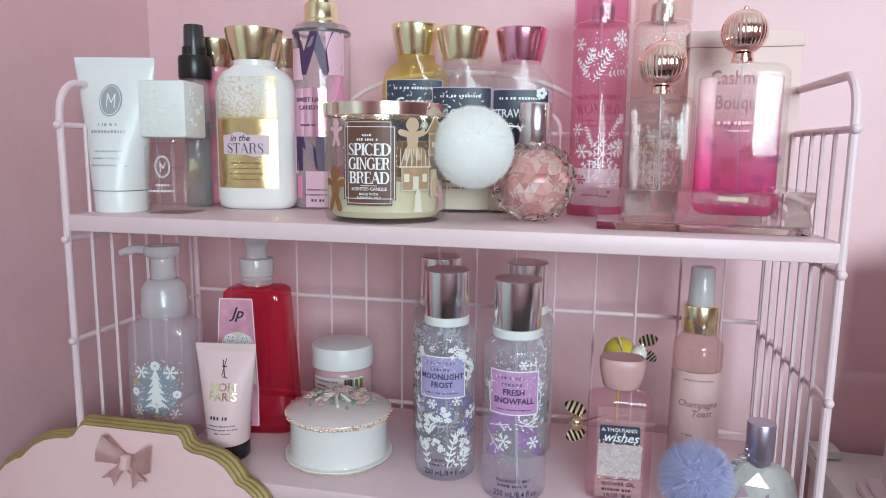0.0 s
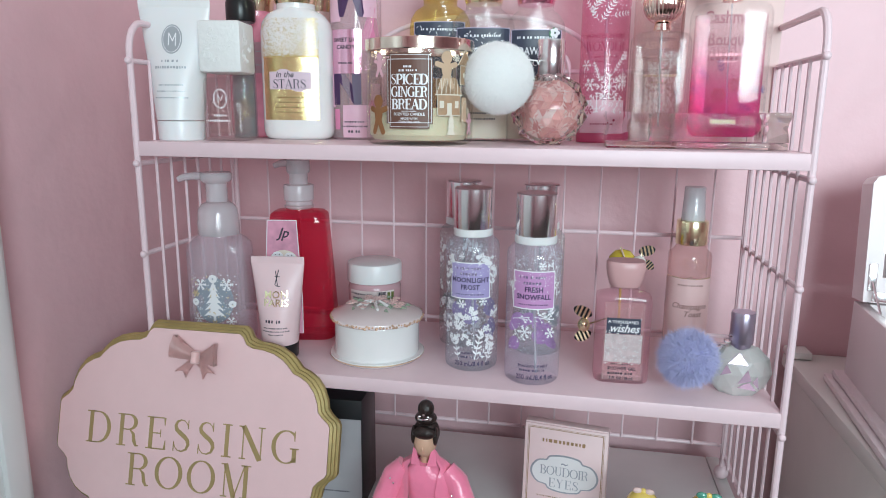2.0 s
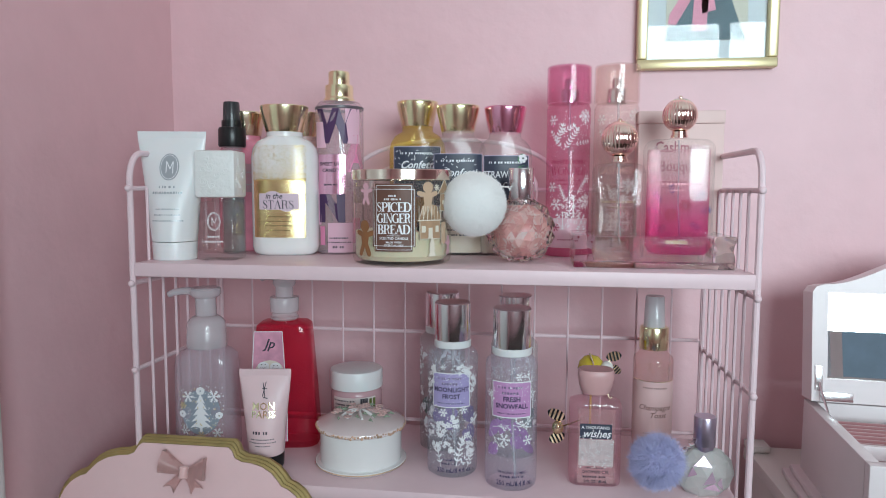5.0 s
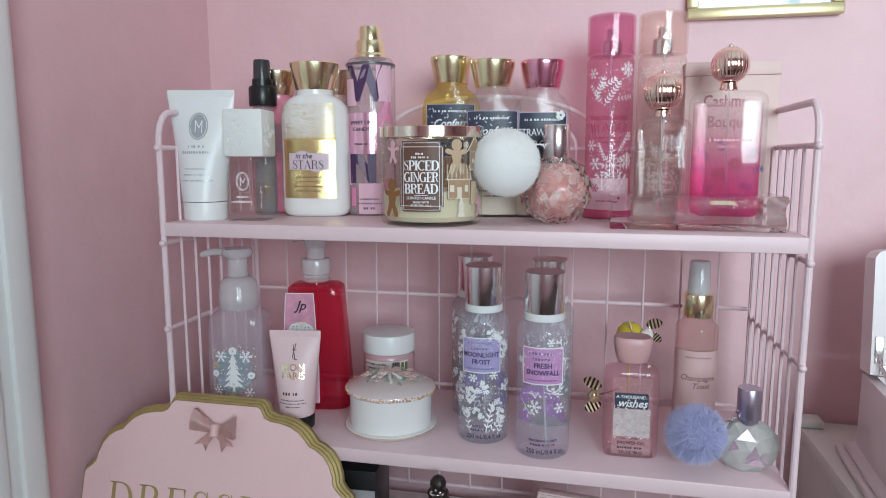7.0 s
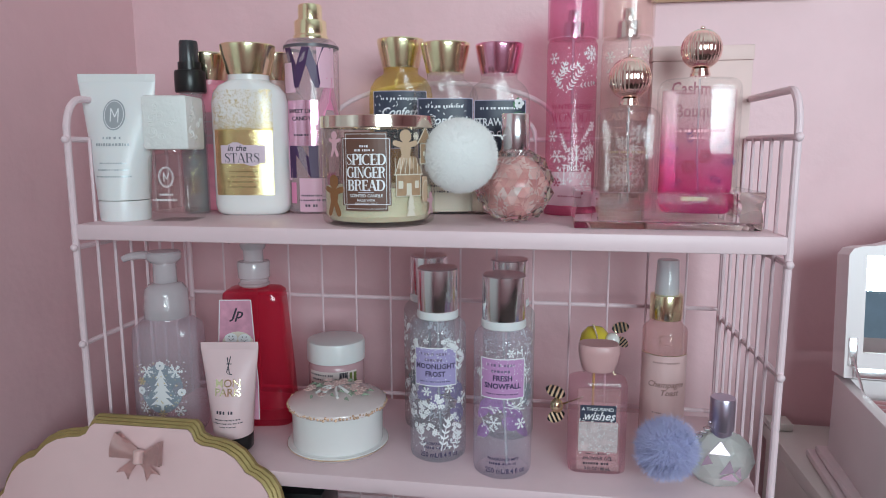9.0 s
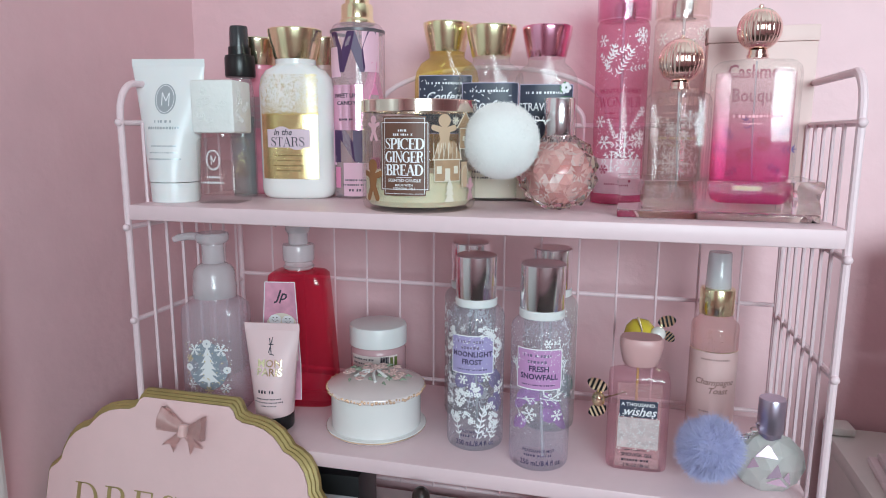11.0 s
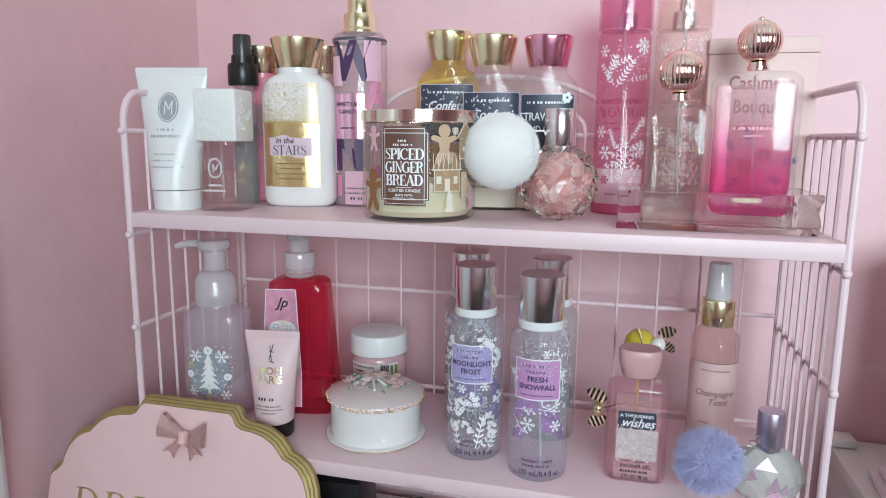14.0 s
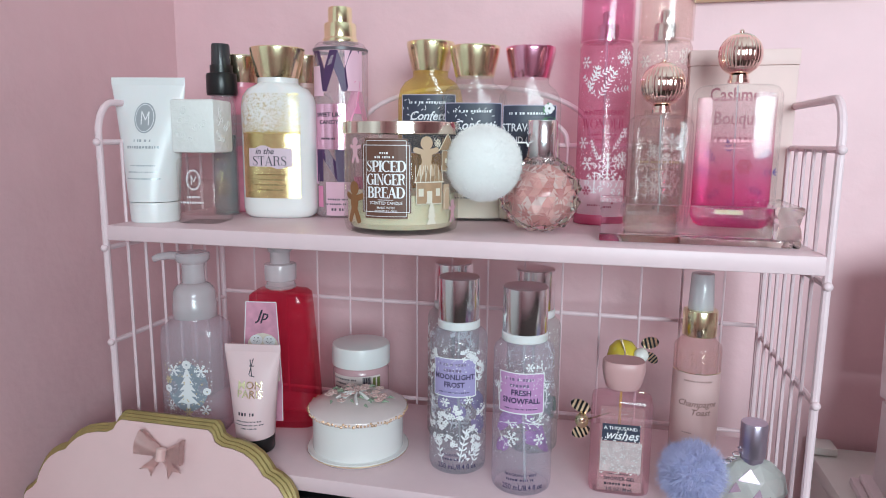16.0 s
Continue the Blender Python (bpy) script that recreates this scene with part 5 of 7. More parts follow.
def foam_soap():
    t = thing("soap_dispenser", "frosted foam soap dispenser with a snowy tree print", "soap dispenser", -0.4065, 0.578, L, 8)
    hx, hy = 0.0345, 0.0250
    body = part("body", loft([(0, hx * 0.86, hy * 0.86), (0.003, hx * 0.97, hy * 0.97), (0.008, hx * 1.0, hy * 1.0), (0.105, hx * 0.975, hy * 0.975), (0.114, hx * 0.93, hy * 0.96), (0.120, 0.0265, 0.0235, 2.6), (0.1225, 0.0225, 0.0225, 2), (0.124, 0.0222, 0.0222, 2)], 56, 4.0), FROSTED_LILAC, t, "frosted lilac body")
    part("collar", turned([(0, 0.1242), (0.0222, 0.1242), (0.0226, 0.1255), (0.0224, 0.1390), (0.0218, 0.1405), (0.0218, 0.1480), (0.0205, 0.1535), (0.0168, 0.1580), (0.0130, 0.1600), (0, 0.1605)], 44), MILK_CLEAR, t, "milky white collar")
    head = part("pump_head", turned([(0, 0.1606), (0.0118, 0.1606), (0.0114, 0.1780), (0.0122, 0.1805), (0.0158, 0.1830), (0.0172, 0.1855), (0.0172, 0.1905), (0.0155, 0.1925), (0, 0.1932)], 40), MILK_CLEAR, t, "milky white pump head")
    part("nozzle", tube([(-0.012, 0, 0.1880), (-0.026, 0, 0.1880), (-0.036, -0.001, 0.1865), (-0.042, -0.001, 0.1840)], [0.0046, 0.0043, 0.0040, 0.0034], seg=12), MILK_CLEAR, head)
    w = ovalwrap(hx * 1.0, hy * 1.0, 3.2)
    rnd = random.Random(31)
    pr = []
    for i, (b, wd) in enumerate(((0.036, 0.0125), (0.043, 0.0110), (0.050, 0.0092), (0.057, 0.0072), (0.064, 0.0050))):
        pr += [[(-wd, b), (-wd * 0.5, b + 0.0015), (0, b - 0.0005), (wd * 0.5, b + 0.0015), (wd, b), (0.0, b + 0.012)]]
    pr += rect(0.003, 0.005, 0, 0.0335, 1) + snowflake(0.0065, -0.014, 0.0720, 0.0012) + snowflake(0.0070, 0.0150, 0.0720, 0.0013) + blossom(0.0050, 0.0, 0.0785, 8) + snowflake(0.0055, 0.018, 0.030, 0.001) + blossom(0.0042, 0.020, 0.0500, 8) + blossom(0.0042, -0.021, 0.052, 8) + snowflake(0.005, -0.018, 0.033)
    pr += dots(170, 0.050, 0.062, 0.0, 0.054, rnd, 0.0003, 0.0008)
    drawn("print", pr, w, WHITE_INK, body, "white winter print", lift=0.0006)
    drawn("backing_print", oval(0.0215, 0.0260, 0.0, 0.054, 28), w, mat("slate_blue_print", (0.30, 0.34, 0.40), 0.45), body, "slate blue round print", lift=0.0003)
    drawn("gold_print", snowflake(0.0045, 0.0, 0.0275, 0.001) + snowflake(0.004, -0.020, 0.062, 0.001) + dots(40, 0.05, 0.06, 0, 0.054, rnd, 0.0005, 0.0009), w, mat("pale_gold_ink", (0.72, 0.60, 0.36), 0.35, 0.4), body, "gold print", lift=0.0008)
    drawn("lettering", shift(serif("WINTER", 0.0075, 0.036), 0.0, 0.0165) + bars((0.030, 0.026), 0.0016, 0.0040, 0, 0.0085), w, mat("slate_ink", (0.25, 0.25, 0.32), 0.5), body, lift=0.0004)


FROSTED_LILAC = clear("frosted_lilac_plastic", (0.945, 0.915, 0.935), 0.15, 0.24, (0.82, 0.76, 0.84))
MILK_CLEAR = clear("milky_clear_pump", (0.95, 0.945, 0.95), 0.10, 0.38, (0.90, 0.88, 0.91))


def red_soap():
    t = thing("hand_soap", "ruby red hand soap bottle with a clear pump", "soap bottle", -0.3285, 0.620, L, 10)
    body = part("body", loft([(0, 0.0375, 0.0235), (0.002, 0.0402, 0.0255), (0.006, 0.0412, 0.0262), (0.075, 0.0368, 0.0235), (0.135, 0.0324, 0.0210), (0.144, 0.0314, 0.0205), (0.1475, 0.027, 0.019), (0.1490, 0.0150, 0.0150, 2), (0.152, 0.0145, 0.0145, 2)], 60, 5.0), RUBY, t, "ruby red translucent body")
    col = part("pump_collar", turned([(0, 0.150), (0.0150, 0.150), (0.0165, 0.1515), (0.0165, 0.1535), (0.0152, 0.1545), (0.0152, 0.1585), (0.0168, 0.160), (0.0172, 0.175), (0.0165, 0.177), (0.0105, 0.178), (0.0105, 0.192), (0, 0.192)], 40), MILK_CLEAR, t, "clear ribbed collar")
    part("pump_head", turned([(0, 0.190), (0.0120, 0.190), (0.0135, 0.193), (0.0130, 0.2045), (0.0105, 0.2075), (0, 0.208)], 36), MILK_CLEAR, t, "clear pump head")
    part("nozzle", tube([(-0.008, 0.004, 0.2005), (-0.022, 0.010, 0.2000), (-0.030, 0.013, 0.1970)], [0.0045, 0.004, 0.0033], seg=10), MILK_CLEAR, col)

    def w(u, v):
        return (u - 0.010, -0.0262 + 0.0052 * max(0, v) / 0.139 - 0.0006, v)
    poly = [[(-0.0265, 0.009), (0.0160, 0.009), (0.0160, 0.050), (-0.0265, 0.050)], [(-0.0265, 0.050), (0.0160, 0.050), (0.0110, 0.139), (-0.0215, 0.139)]]
    drawn("label", poly, w, mat("pink_bokeh_label", (0.72, 0.34, 0.46), 0.4, vary=0.45, scale=55), body, "pink mottled paper label")
    drawn("label_border", line2(-0.0265, 0.009, -0.0265, 0.050, 0.0009) + line2(-0.0265, 0.050, -0.0215, 0.139, 0.0009) + line2(0.016, 0.009, 0.016, 0.05, 0.0009) + line2(0.016, 0.05, 0.011, 0.139, 0.0009) + line2(-0.0215, 0.139, 0.011, 0.139, 0.0009), w, WHITE_INK, body, lift=0.0002)
    drawn("mug_print", oval(0.0165, 0.0125, -0.004, 0.093, 20) + rect(0.036, 0.030, -0.0045, 0.068, 4), w, mat("cream_print", (0.78, 0.70, 0.60), 0.5), body, "cream mug print", lift=0.0003)
    drawn("sweet_print", oval(0.0068, 0.0058, -0.0110, 0.098, 14) + oval(0.0068, 0.0058, 0.0030, 0.097, 14) + oval(0.012, 0.016, -0.004, 0.028, 14), w, WHITE_INK, body, "white marshmallow print", lift=0.0005)
    eyes = []
    for cx, cz in ((-0.0110, 0.098), (0.0030, 0.097)):
        for k in range(5):
            eyes += oval_ngon(0.0005, cx - 0.003 + 0.0015 * k, cz - 0.0022 + 0.0009 * abs(k - 2), 6)
        eyes += oval_ngon(0.0007, cx - 0.002, cz + 0.0025, 6) + oval_ngon(0.0007, cx + 0.002, cz + 0.0025, 6)
    drawn("lettering", eyes + shift(lettering("Jp", 0.0155, 0.35), -0.004, 0.1245) + bars((0.018, 0.014), 0.0028, 0.0075, 0.006, 0.070) + bars((0.010,), 0.0020, 0.004, 0.006, 0.0125), w, DARK_INK, body, "dark lettering", lift=0.0007)


RUBY = clear("ruby_liquid", (0.94, 0.30, 0.40), 0.03, 0.16, (0.72, 0.035, 0.10), 1.5)


def mini_tube():
    t, body, rb = squeeze_tube("lotion_tube", "small pale pink lotion tube on a black cap", -0.3240, 0.548, L, 0.1085, 0.0565, 0.0385, 0.0150, BLACK, BLUSH, rz=9)
    w = tubewrap(0.1085, 0.0565, 0.0385, 0.0150, 0.0)
    drawn("emblem", line2(-0.0015, 0.094, 0.0012, 0.079, 0.0009) + line2(0.0018, 0.095, -0.0016, 0.080, 0.0009) + line2(-0.002, 0.088, 0.003, 0.088, 0.0008) + line2(-0.001, 0.079, 0.004, 0.078, 0.0008), w, DARK_INK, body, "dark emblem")
    drawn("lettering", shift(lettering("MON", 0.0105, 0, 1.0), 0, 0.0695) + shift(lettering("PARIS", 0.0105, 0, 1.0), 0, 0.0610), w, GOLD, body, "gold lettering", lift=0.0002)
    drawn("small_print", bars((0.022,), 0.0034, 0.005, 0, 0.0420) + bars((0.026, 0.030, 0.016), 0.0013, 0.0034, 0, 0.035), w, DARK_INK, body)


BLUSH = mat("blush_pink_tube", (0.82, 0.60, 0.62), 0.35, sub=0.05)
foam_soap()
red_soap()
mini_tube()


def white_jar():
    t = thing("cream_jar", "pink cream jar with a white screw lid", "jar", -0.2505, 0.655, L, 8)
    r = 0.0312
    body = part("body", turned([(0, 0), (r - 0.002, 0), (r, 0.002), (r, 0.055), (r - 0.001, 0.059), (r - 0.003, 0.062), (0, 0.062)], 44), mat("pink_jar_plastic", (0.80, 0.50, 0.54), 0.2, trans=0.3), t)
    part("lid", turned([(0, 0.0625), (r + 0.0008, 0.0625), (r + 0.0012, 0.063), (r + 0.0012, 0.082), (r + 0.0002, 0.0845), (r - 0.003, 0.0855), (0, 0.0855)], 48), WHITE_PLASTIC, t, "white screw lid")
    w = roundwrap(r)
    drawn("label", rect(0.058, 0.034, 0.0, 0.038, 16), w, mat("pale_label", (0.78, 0.68, 0.66), 0.5), body, "pale paper label")
    drawn("print", bars((0.032, 0.026, 0.030, 0.020, 0.026), 0.0022, 0.0050, -0.012, 0.051), w, DARK_INK, body, lift=0.0002)
    drawn("print", rect(0.0035, 0.018, 0.0215, 0.044, 1) + rect(0.004, 0.03, 0.027, 0.038, 1), w, mat("olive_ink", (0.16, 0.19, 0.05), 0.5), body, "olive bar", lift=0.0002)
    code = []
    for k in range(11):
        code += rect(0.0004 + 0.0003 * (k % 3), 0.011, 0.0085 + 0.0009 * k, 0.0485, 1)
    drawn("code_bars", code + rect(0.0095, 0.002, 0.013, 0.0425, 1), w, DARK_INK, body, lift=0.0003)


def porcelain_box():
    t = thing("trinket_box", "round white porcelain trinket box with flowers on its lid", "trinket box", -0.2230, 0.572, L, 0)
    dish = part("dish", turned([(0, 0), (0.043, 0), (0.0475, 0.0012), (0.0505, 0.0042), (0.0507, 0.0055), (0.0500, 0.0062), (0.0470, 0.0058), (0.0452, 0.0065), (0.0452, 0.0395), (0.0445, 0.042), (0, 0.042)], 64), PORCELAIN, t, "glazed white dish with a gold line")
    part("gold_line", turned([(0.0503, 0.0058), (0.0510, 0.0050), (0.0508, 0.0040), (0.0503, 0.0036)], 64, caps=False), SOFT_GOLD, dish)
    lid = part("lid", turned([(0, 0.0424), (0.0478, 0.0424), (0.0490, 0.0435), (0.0493, 0.0455), (0.0486, 0.0472), (0.0440, 0.0498), (0.0340, 0.0530), (0.0200, 0.0556), (0.0080, 0.0565), (0, 0.0566)], 64), PORCELAIN_PINK, t, "blush glazed lid")
    rnd = random.Random(14)
    bm = bmesh.new()
    for k in range(110):
        a = 2 * math.pi * k / 110 + rnd.uniform(-0.02, 0.02)
        ball(0.0490 * math.cos(a), 0.0490 * math.sin(a), 0.0450 + rnd.uniform(-0.0016, 0.0016), rnd.uniform(0.0009, 0.0018), bm=bm, u=6, v=4)
    part("gold_edge", bm, mat("rough_gold_glaze", (0.52, 0.33, 0.22), 0.35, 0.5, vary=0.3, scale=300), lid, "speckled gold edge")

    def top(x, y):
        return 0.0566 - 3.0 * (x * x + y * y)
    petals, leaves, rib = bmesh.new(), bmesh.new(), bmesh.new()
    for k in range(22):
        a, d = rnd.uniform(0, 6.28), 0.030 * math.sqrt(rnd.random())
        cx, cy = d * math.cos(a), d * math.sin(a) * 0.8
        cz = top(cx, cy) + 0.003
        for q in range(5):
            b = 2 * math.pi * q / 5 + a
            ball(cx + 0.0028 * math.cos(b), cy + 0.0028 * math.sin(b), cz + 0.0012, 0.0021, 0.0021, 0.0009, petals, 8, 5)
        ball(cx, cy, cz + 0.0018, 0.0012, bm=petals, u=6, v=4)
    for k in range(26):
        a, d = rnd.uniform(0, 6.28), rnd.uniform(0.010, 0.031)
        cx, cy = d * math.cos(a), d * math.sin(a) * 0.85
        z = top(cx, cy) + 0.0012
        b = a + rnd.uniform(-1, 1)
        tube([(cx, cy, z), (cx + 0.003 * math.cos(b), cy + 0.003 * math.sin(b), z + 0.0018), (cx + 0.0075 * math.cos(b), cy + 0.0075 * math.sin(b), z + 0.0008)], [0.0006, 0.0015, 0.0003], leaves, 6)
    for a in (-2.2, -1.4, -0.7, 3.6):
        pts = [(0.004 * math.cos(a), 0.004 * math.sin(a), 0.0610), (0.012 * math.cos(a), 0.012 * math.sin(a), 0.0600), (0.022 * math.cos(a + 0.15), 0.022 * math.sin(a + 0.15), top(0.022, 0) + 0.0012)]
        tube(pts, [0.0011, 0.0019, 0.0015], rib, 6)
    part("flower_relief", petals, mat("rose_tinted_porcelain", (0.72, 0.50, 0.47), 0.2, vary=0.25, scale=150), lid, "rose tinted porcelain flowers")
    part("leaf_relief", leaves, mat("sage_glaze", (0.32, 0.40, 0.30), 0.22, vary=0.3, scale=120), lid, "sage green porcelain leaves")
    part("ribbon_relief", rib, PORCELAIN, lid)


PORCELAIN = mat("white_porcelain", (0.82, 0.80, 0.79), 0.12, coat=0.5, vary=0.02)
PORCELAIN_PINK = mat("blush_porcelain", (0.80, 0.69, 0.68), 0.14, coat=0.5, vary=0.04, scale=60)
white_jar()
porcelain_box()


def frost_mist(x, y, r, cap_r, h, seed, tint, panel, words, label, rz, front=True, blotch=(0.30, 0.22, 0.45)):
    t = thing("body_mist", label, "body mist", x, y, L, rz, "silver capped mists")
    bt = h - 0.054
    mat_body = clear("mist_plastic", tuple(0.7 + 0.3 * c for c in tint), 0.03, 0.13, tuple(c * 0.92 for c in tint))
    body = part("body", turned([(0, 0), (r - 0.003, 0), (r - 0.0008, 0.0018), (r, 0.005), (r, bt - 0.004), (r - 0.0012, bt), (r - 0.0045, bt + 0.0035), (cap_r + 0.001, bt + 0.0052), (cap_r, bt + 0.0058), (0, bt + 0.0058)], 56), mat_body, t, "clear printed body")
    collar = part("collar", turned([(0, bt + 0.0058), (cap_r + 0.0002, bt + 0.0058), (cap_r + 0.0008, bt + 0.0066), (cap_r + 0.0008, bt + 0.0125), (cap_r, bt + 0.0132), (0, bt + 0.0132)], 44), WHITE_PLASTIC, t, "white collar")
    part("cap", turned([(0, bt + 0.0134), (cap_r, bt + 0.0134), (cap_r + 0.0003, bt + 0.0140), (cap_r + 0.0003, h - 0.0012), (cap_r - 0.0008, h), (0, h)], 56), CHROME, t, "polished silver cap")
    w = roundwrap(r)
    rnd = random.Random(seed)
    # print on the far side, seen through the liquid
    back = roundwrap(r - 0.0015, 0.0, math.pi, lift=0.0)
    bl = []
    for k in range(16):
        bl += oval(rnd.uniform(0.004, 0.009), rnd.uniform(0.004, 0.008), rnd.uniform(-0.028, 0.028), rnd.uniform(0.026, 0.064), 12)
    drawn("back_print", bl, back, mat("violet_back_print", blotch, 0.5, vary=0.4, scale=140), body, "violet print on the back")
    part("dip_tube", tube([(0.0, 0.0, bt), (0.001, -0.006, bt * 0.5), (0.004, -0.010, 0.008)], 0.0015), FROST_PLASTIC, body)
    if front:
        pw, ph, pz = 0.0415, 0.036, 0.0955
        drawn("panel", rect(pw, ph, -0.0015, pz, 16), w, panel, body, "name panel", lift=0.0002)
        drawn("brand_bars", bars((0.028, 0.020), 0.0026, 0.0056, -0.0015, pz + 0.0125), w, mat("violet_grey_ink", (0.20, 0.15, 0.26), 0.5), body, lift=0.0005)
        txt = shift(lettering(words[0], 0.0068, 0, 0.95, 0.03), -0.0015, pz + 0.0005) + shift(lettering(words[1], 0.0068, 0, 0.95, 0.03), -0.0015, pz - 0.0068) + bars((0.030,), 0.0013, 0.004, -0.0015, pz - 0.0140)
        txt += shift(lettering("FRAGRANCE MIST", 0.0036), 0, 0.0205) + bars((0.026,), 0.0022, 0.004, 0, 0.0162)
        txt += shift(lettering("250 mL/8.4 fl oz", 0.0068, 0, 0.85), 0.002, 0.0090)
        drawn("lettering", txt, w, mat("ink_violet", (0.07, 0.05, 0.12), 0.5), body, lift=0.0005)
        drawn("panel_border", outline(pw, ph, 0.0010, -0.0015, pz, 16), w, WHITE_INK, body, lift=0.0004)
    pr = dots(260, 0.075, 0.030, 0, bt - 0.016, rnd, 0.0002, 0.0006) + dots(130, 0.075, 0.09, 0, 0.07, rnd, 0.0002, 0.0006)
    if seed % 2:
        pr += cluster(0.0065, 0.010, 0.1160, rnd) + cluster(0.006, 0.020, 0.1130, rnd) + cluster(0.007, -0.024, 0.1150, rnd) + cluster(0.0075, -0.012, 0.0530, rnd, 12) + cluster(0.006, 0.016, 0.043, rnd) + cluster(0.006, -0.017, 0.036, rnd) + cluster(0.005, -0.026, 0.07, rnd) + cluster(0.006, 0.027, 0.062, rnd)
        pr += cluster(0.007, 0.002, 0.0610, rnd, 10) + cluster(0.0065, 0.022, 0.030, rnd, 10) + cluster(0.006, -0.026, 0.050, rnd) + cluster(0.006, -0.004, 0.034, rnd, 8) + cluster(0.0055, 0.026, 0.100, rnd) + cluster(0.005, -0.026, 0.100, rnd) + sprig(0.022, -0.012, 0.012, 1.8, 4, 0.0055) + sprig(0.018, 0.016, 0.010, 1.1, 4, 0.0055) + dots(160, 0.08, 0.06, 0, 0.045, rnd, 0.0003, 0.0008)
        pr += sprig(0.028, 0.004, 0.014, 1.35, 5, 0.0060) + sprig(0.020, 0.006, 0.014, 0.7, 4, 0.0055) + sprig(0.02, 0.021, 0.085, 1.4, 3, 0.007) + snowflake(0.0045, -0.010, 0.0715, 0.0009) + snowflake(0.0045, 0.012, 0.0745, 0.0009) + snowflake(0.003, -0.010, 0.1200) + sprig(0.02, -0.028, 0.082, 1.7, 3, 0.006)
    else:
        for x0, z0, a in ((-0.022, 0.066, 0.2), (0.0, 0.070, -0.2), (0.020, 0.066, 2.8), (0.022, 0.085, 1.5), (0.021, 0.105, 1.9), (-0.024, 0.085, 1.6), (-0.024, 0.06, -0.9), (0.006, 0.068, 0.4)):
            pr += line2(x0, z0, x0 + 0.018 * math.cos(a), z0 + 0.018 * math.sin(a), 0.0006, 2)
            for k in range(7):
                b = a + rnd.uniform(-1.2, 1.2)
                f = rnd.uniform(0.2, 1.0) * 0.018
                px, pz2 = x0 + f * math.cos(a), z0 + f * math.sin(a)
                qx, qz = px + 0.005 * math.cos(b), pz2 + 0.005 * math.sin(b)
                pr += line2(px, pz2, qx, qz, 0.0004) + oval_ngon(0.0009, qx, qz, 7)
        pr += snowflake(0.0065, -0.009, 0.0545, 0.0010) + snowflake(0.0055, 0.016, 0.0535, 0.0010) + snowflake(0.004, 0.006, 0.1190, 0.0007) + snowflake(0.003, 0.026, 0.07) + snowflake(0.004, -0.026, 0.1)
    drawn("print", pr, w, WHITE_INK, body, "white frosty print", lift=0.0007)


LAVENDER = mat("lavender_panel", (0.42, 0.36, 0.62), 0.45, vary=0.03)
ORCHID = mat("orchid_panel", (0.58, 0.30, 0.56), 0.45, vary=0.03)
frost_mist(-0.1195, 0.568, 0.0272, 0.0190, 0.1855, 41, (0.80, 0.83, 0.92), LAVENDER, ("MOONLIGHT", "FROST"), "frosty clear mist bottle with a lavender panel and silver cap", 7)
frost_mist(-0.0550, 0.545, 0.0270, 0.0195, 0.1850, 42, (0.85, 0.82, 0.94), ORCHID, ("FRESH", "SNOWFALL"), "frosty clear mist bottle with an orchid panel and silver cap", 6, blotch=(0.42, 0.20, 0.48))
frost_mist(-0.1400, 0.637, 0.0270, 0.0195, 0.1855, 43, (0.70, 0.74, 0.74), LAVENDER, ("", ""), "clear mist bottle with a silver cap standing behind the others", 0, False, (0.20, 0.24, 0.24))
frost_mist(-0.0550, 0.628, 0.0268, 0.0195, 0.1850, 44, (0.74, 0.82, 0.80), ORCHID, ("", ""), "clear greenish mist bottle with a silver cap standing behind the others", 0, False, (0.25, 0.32, 0.30))


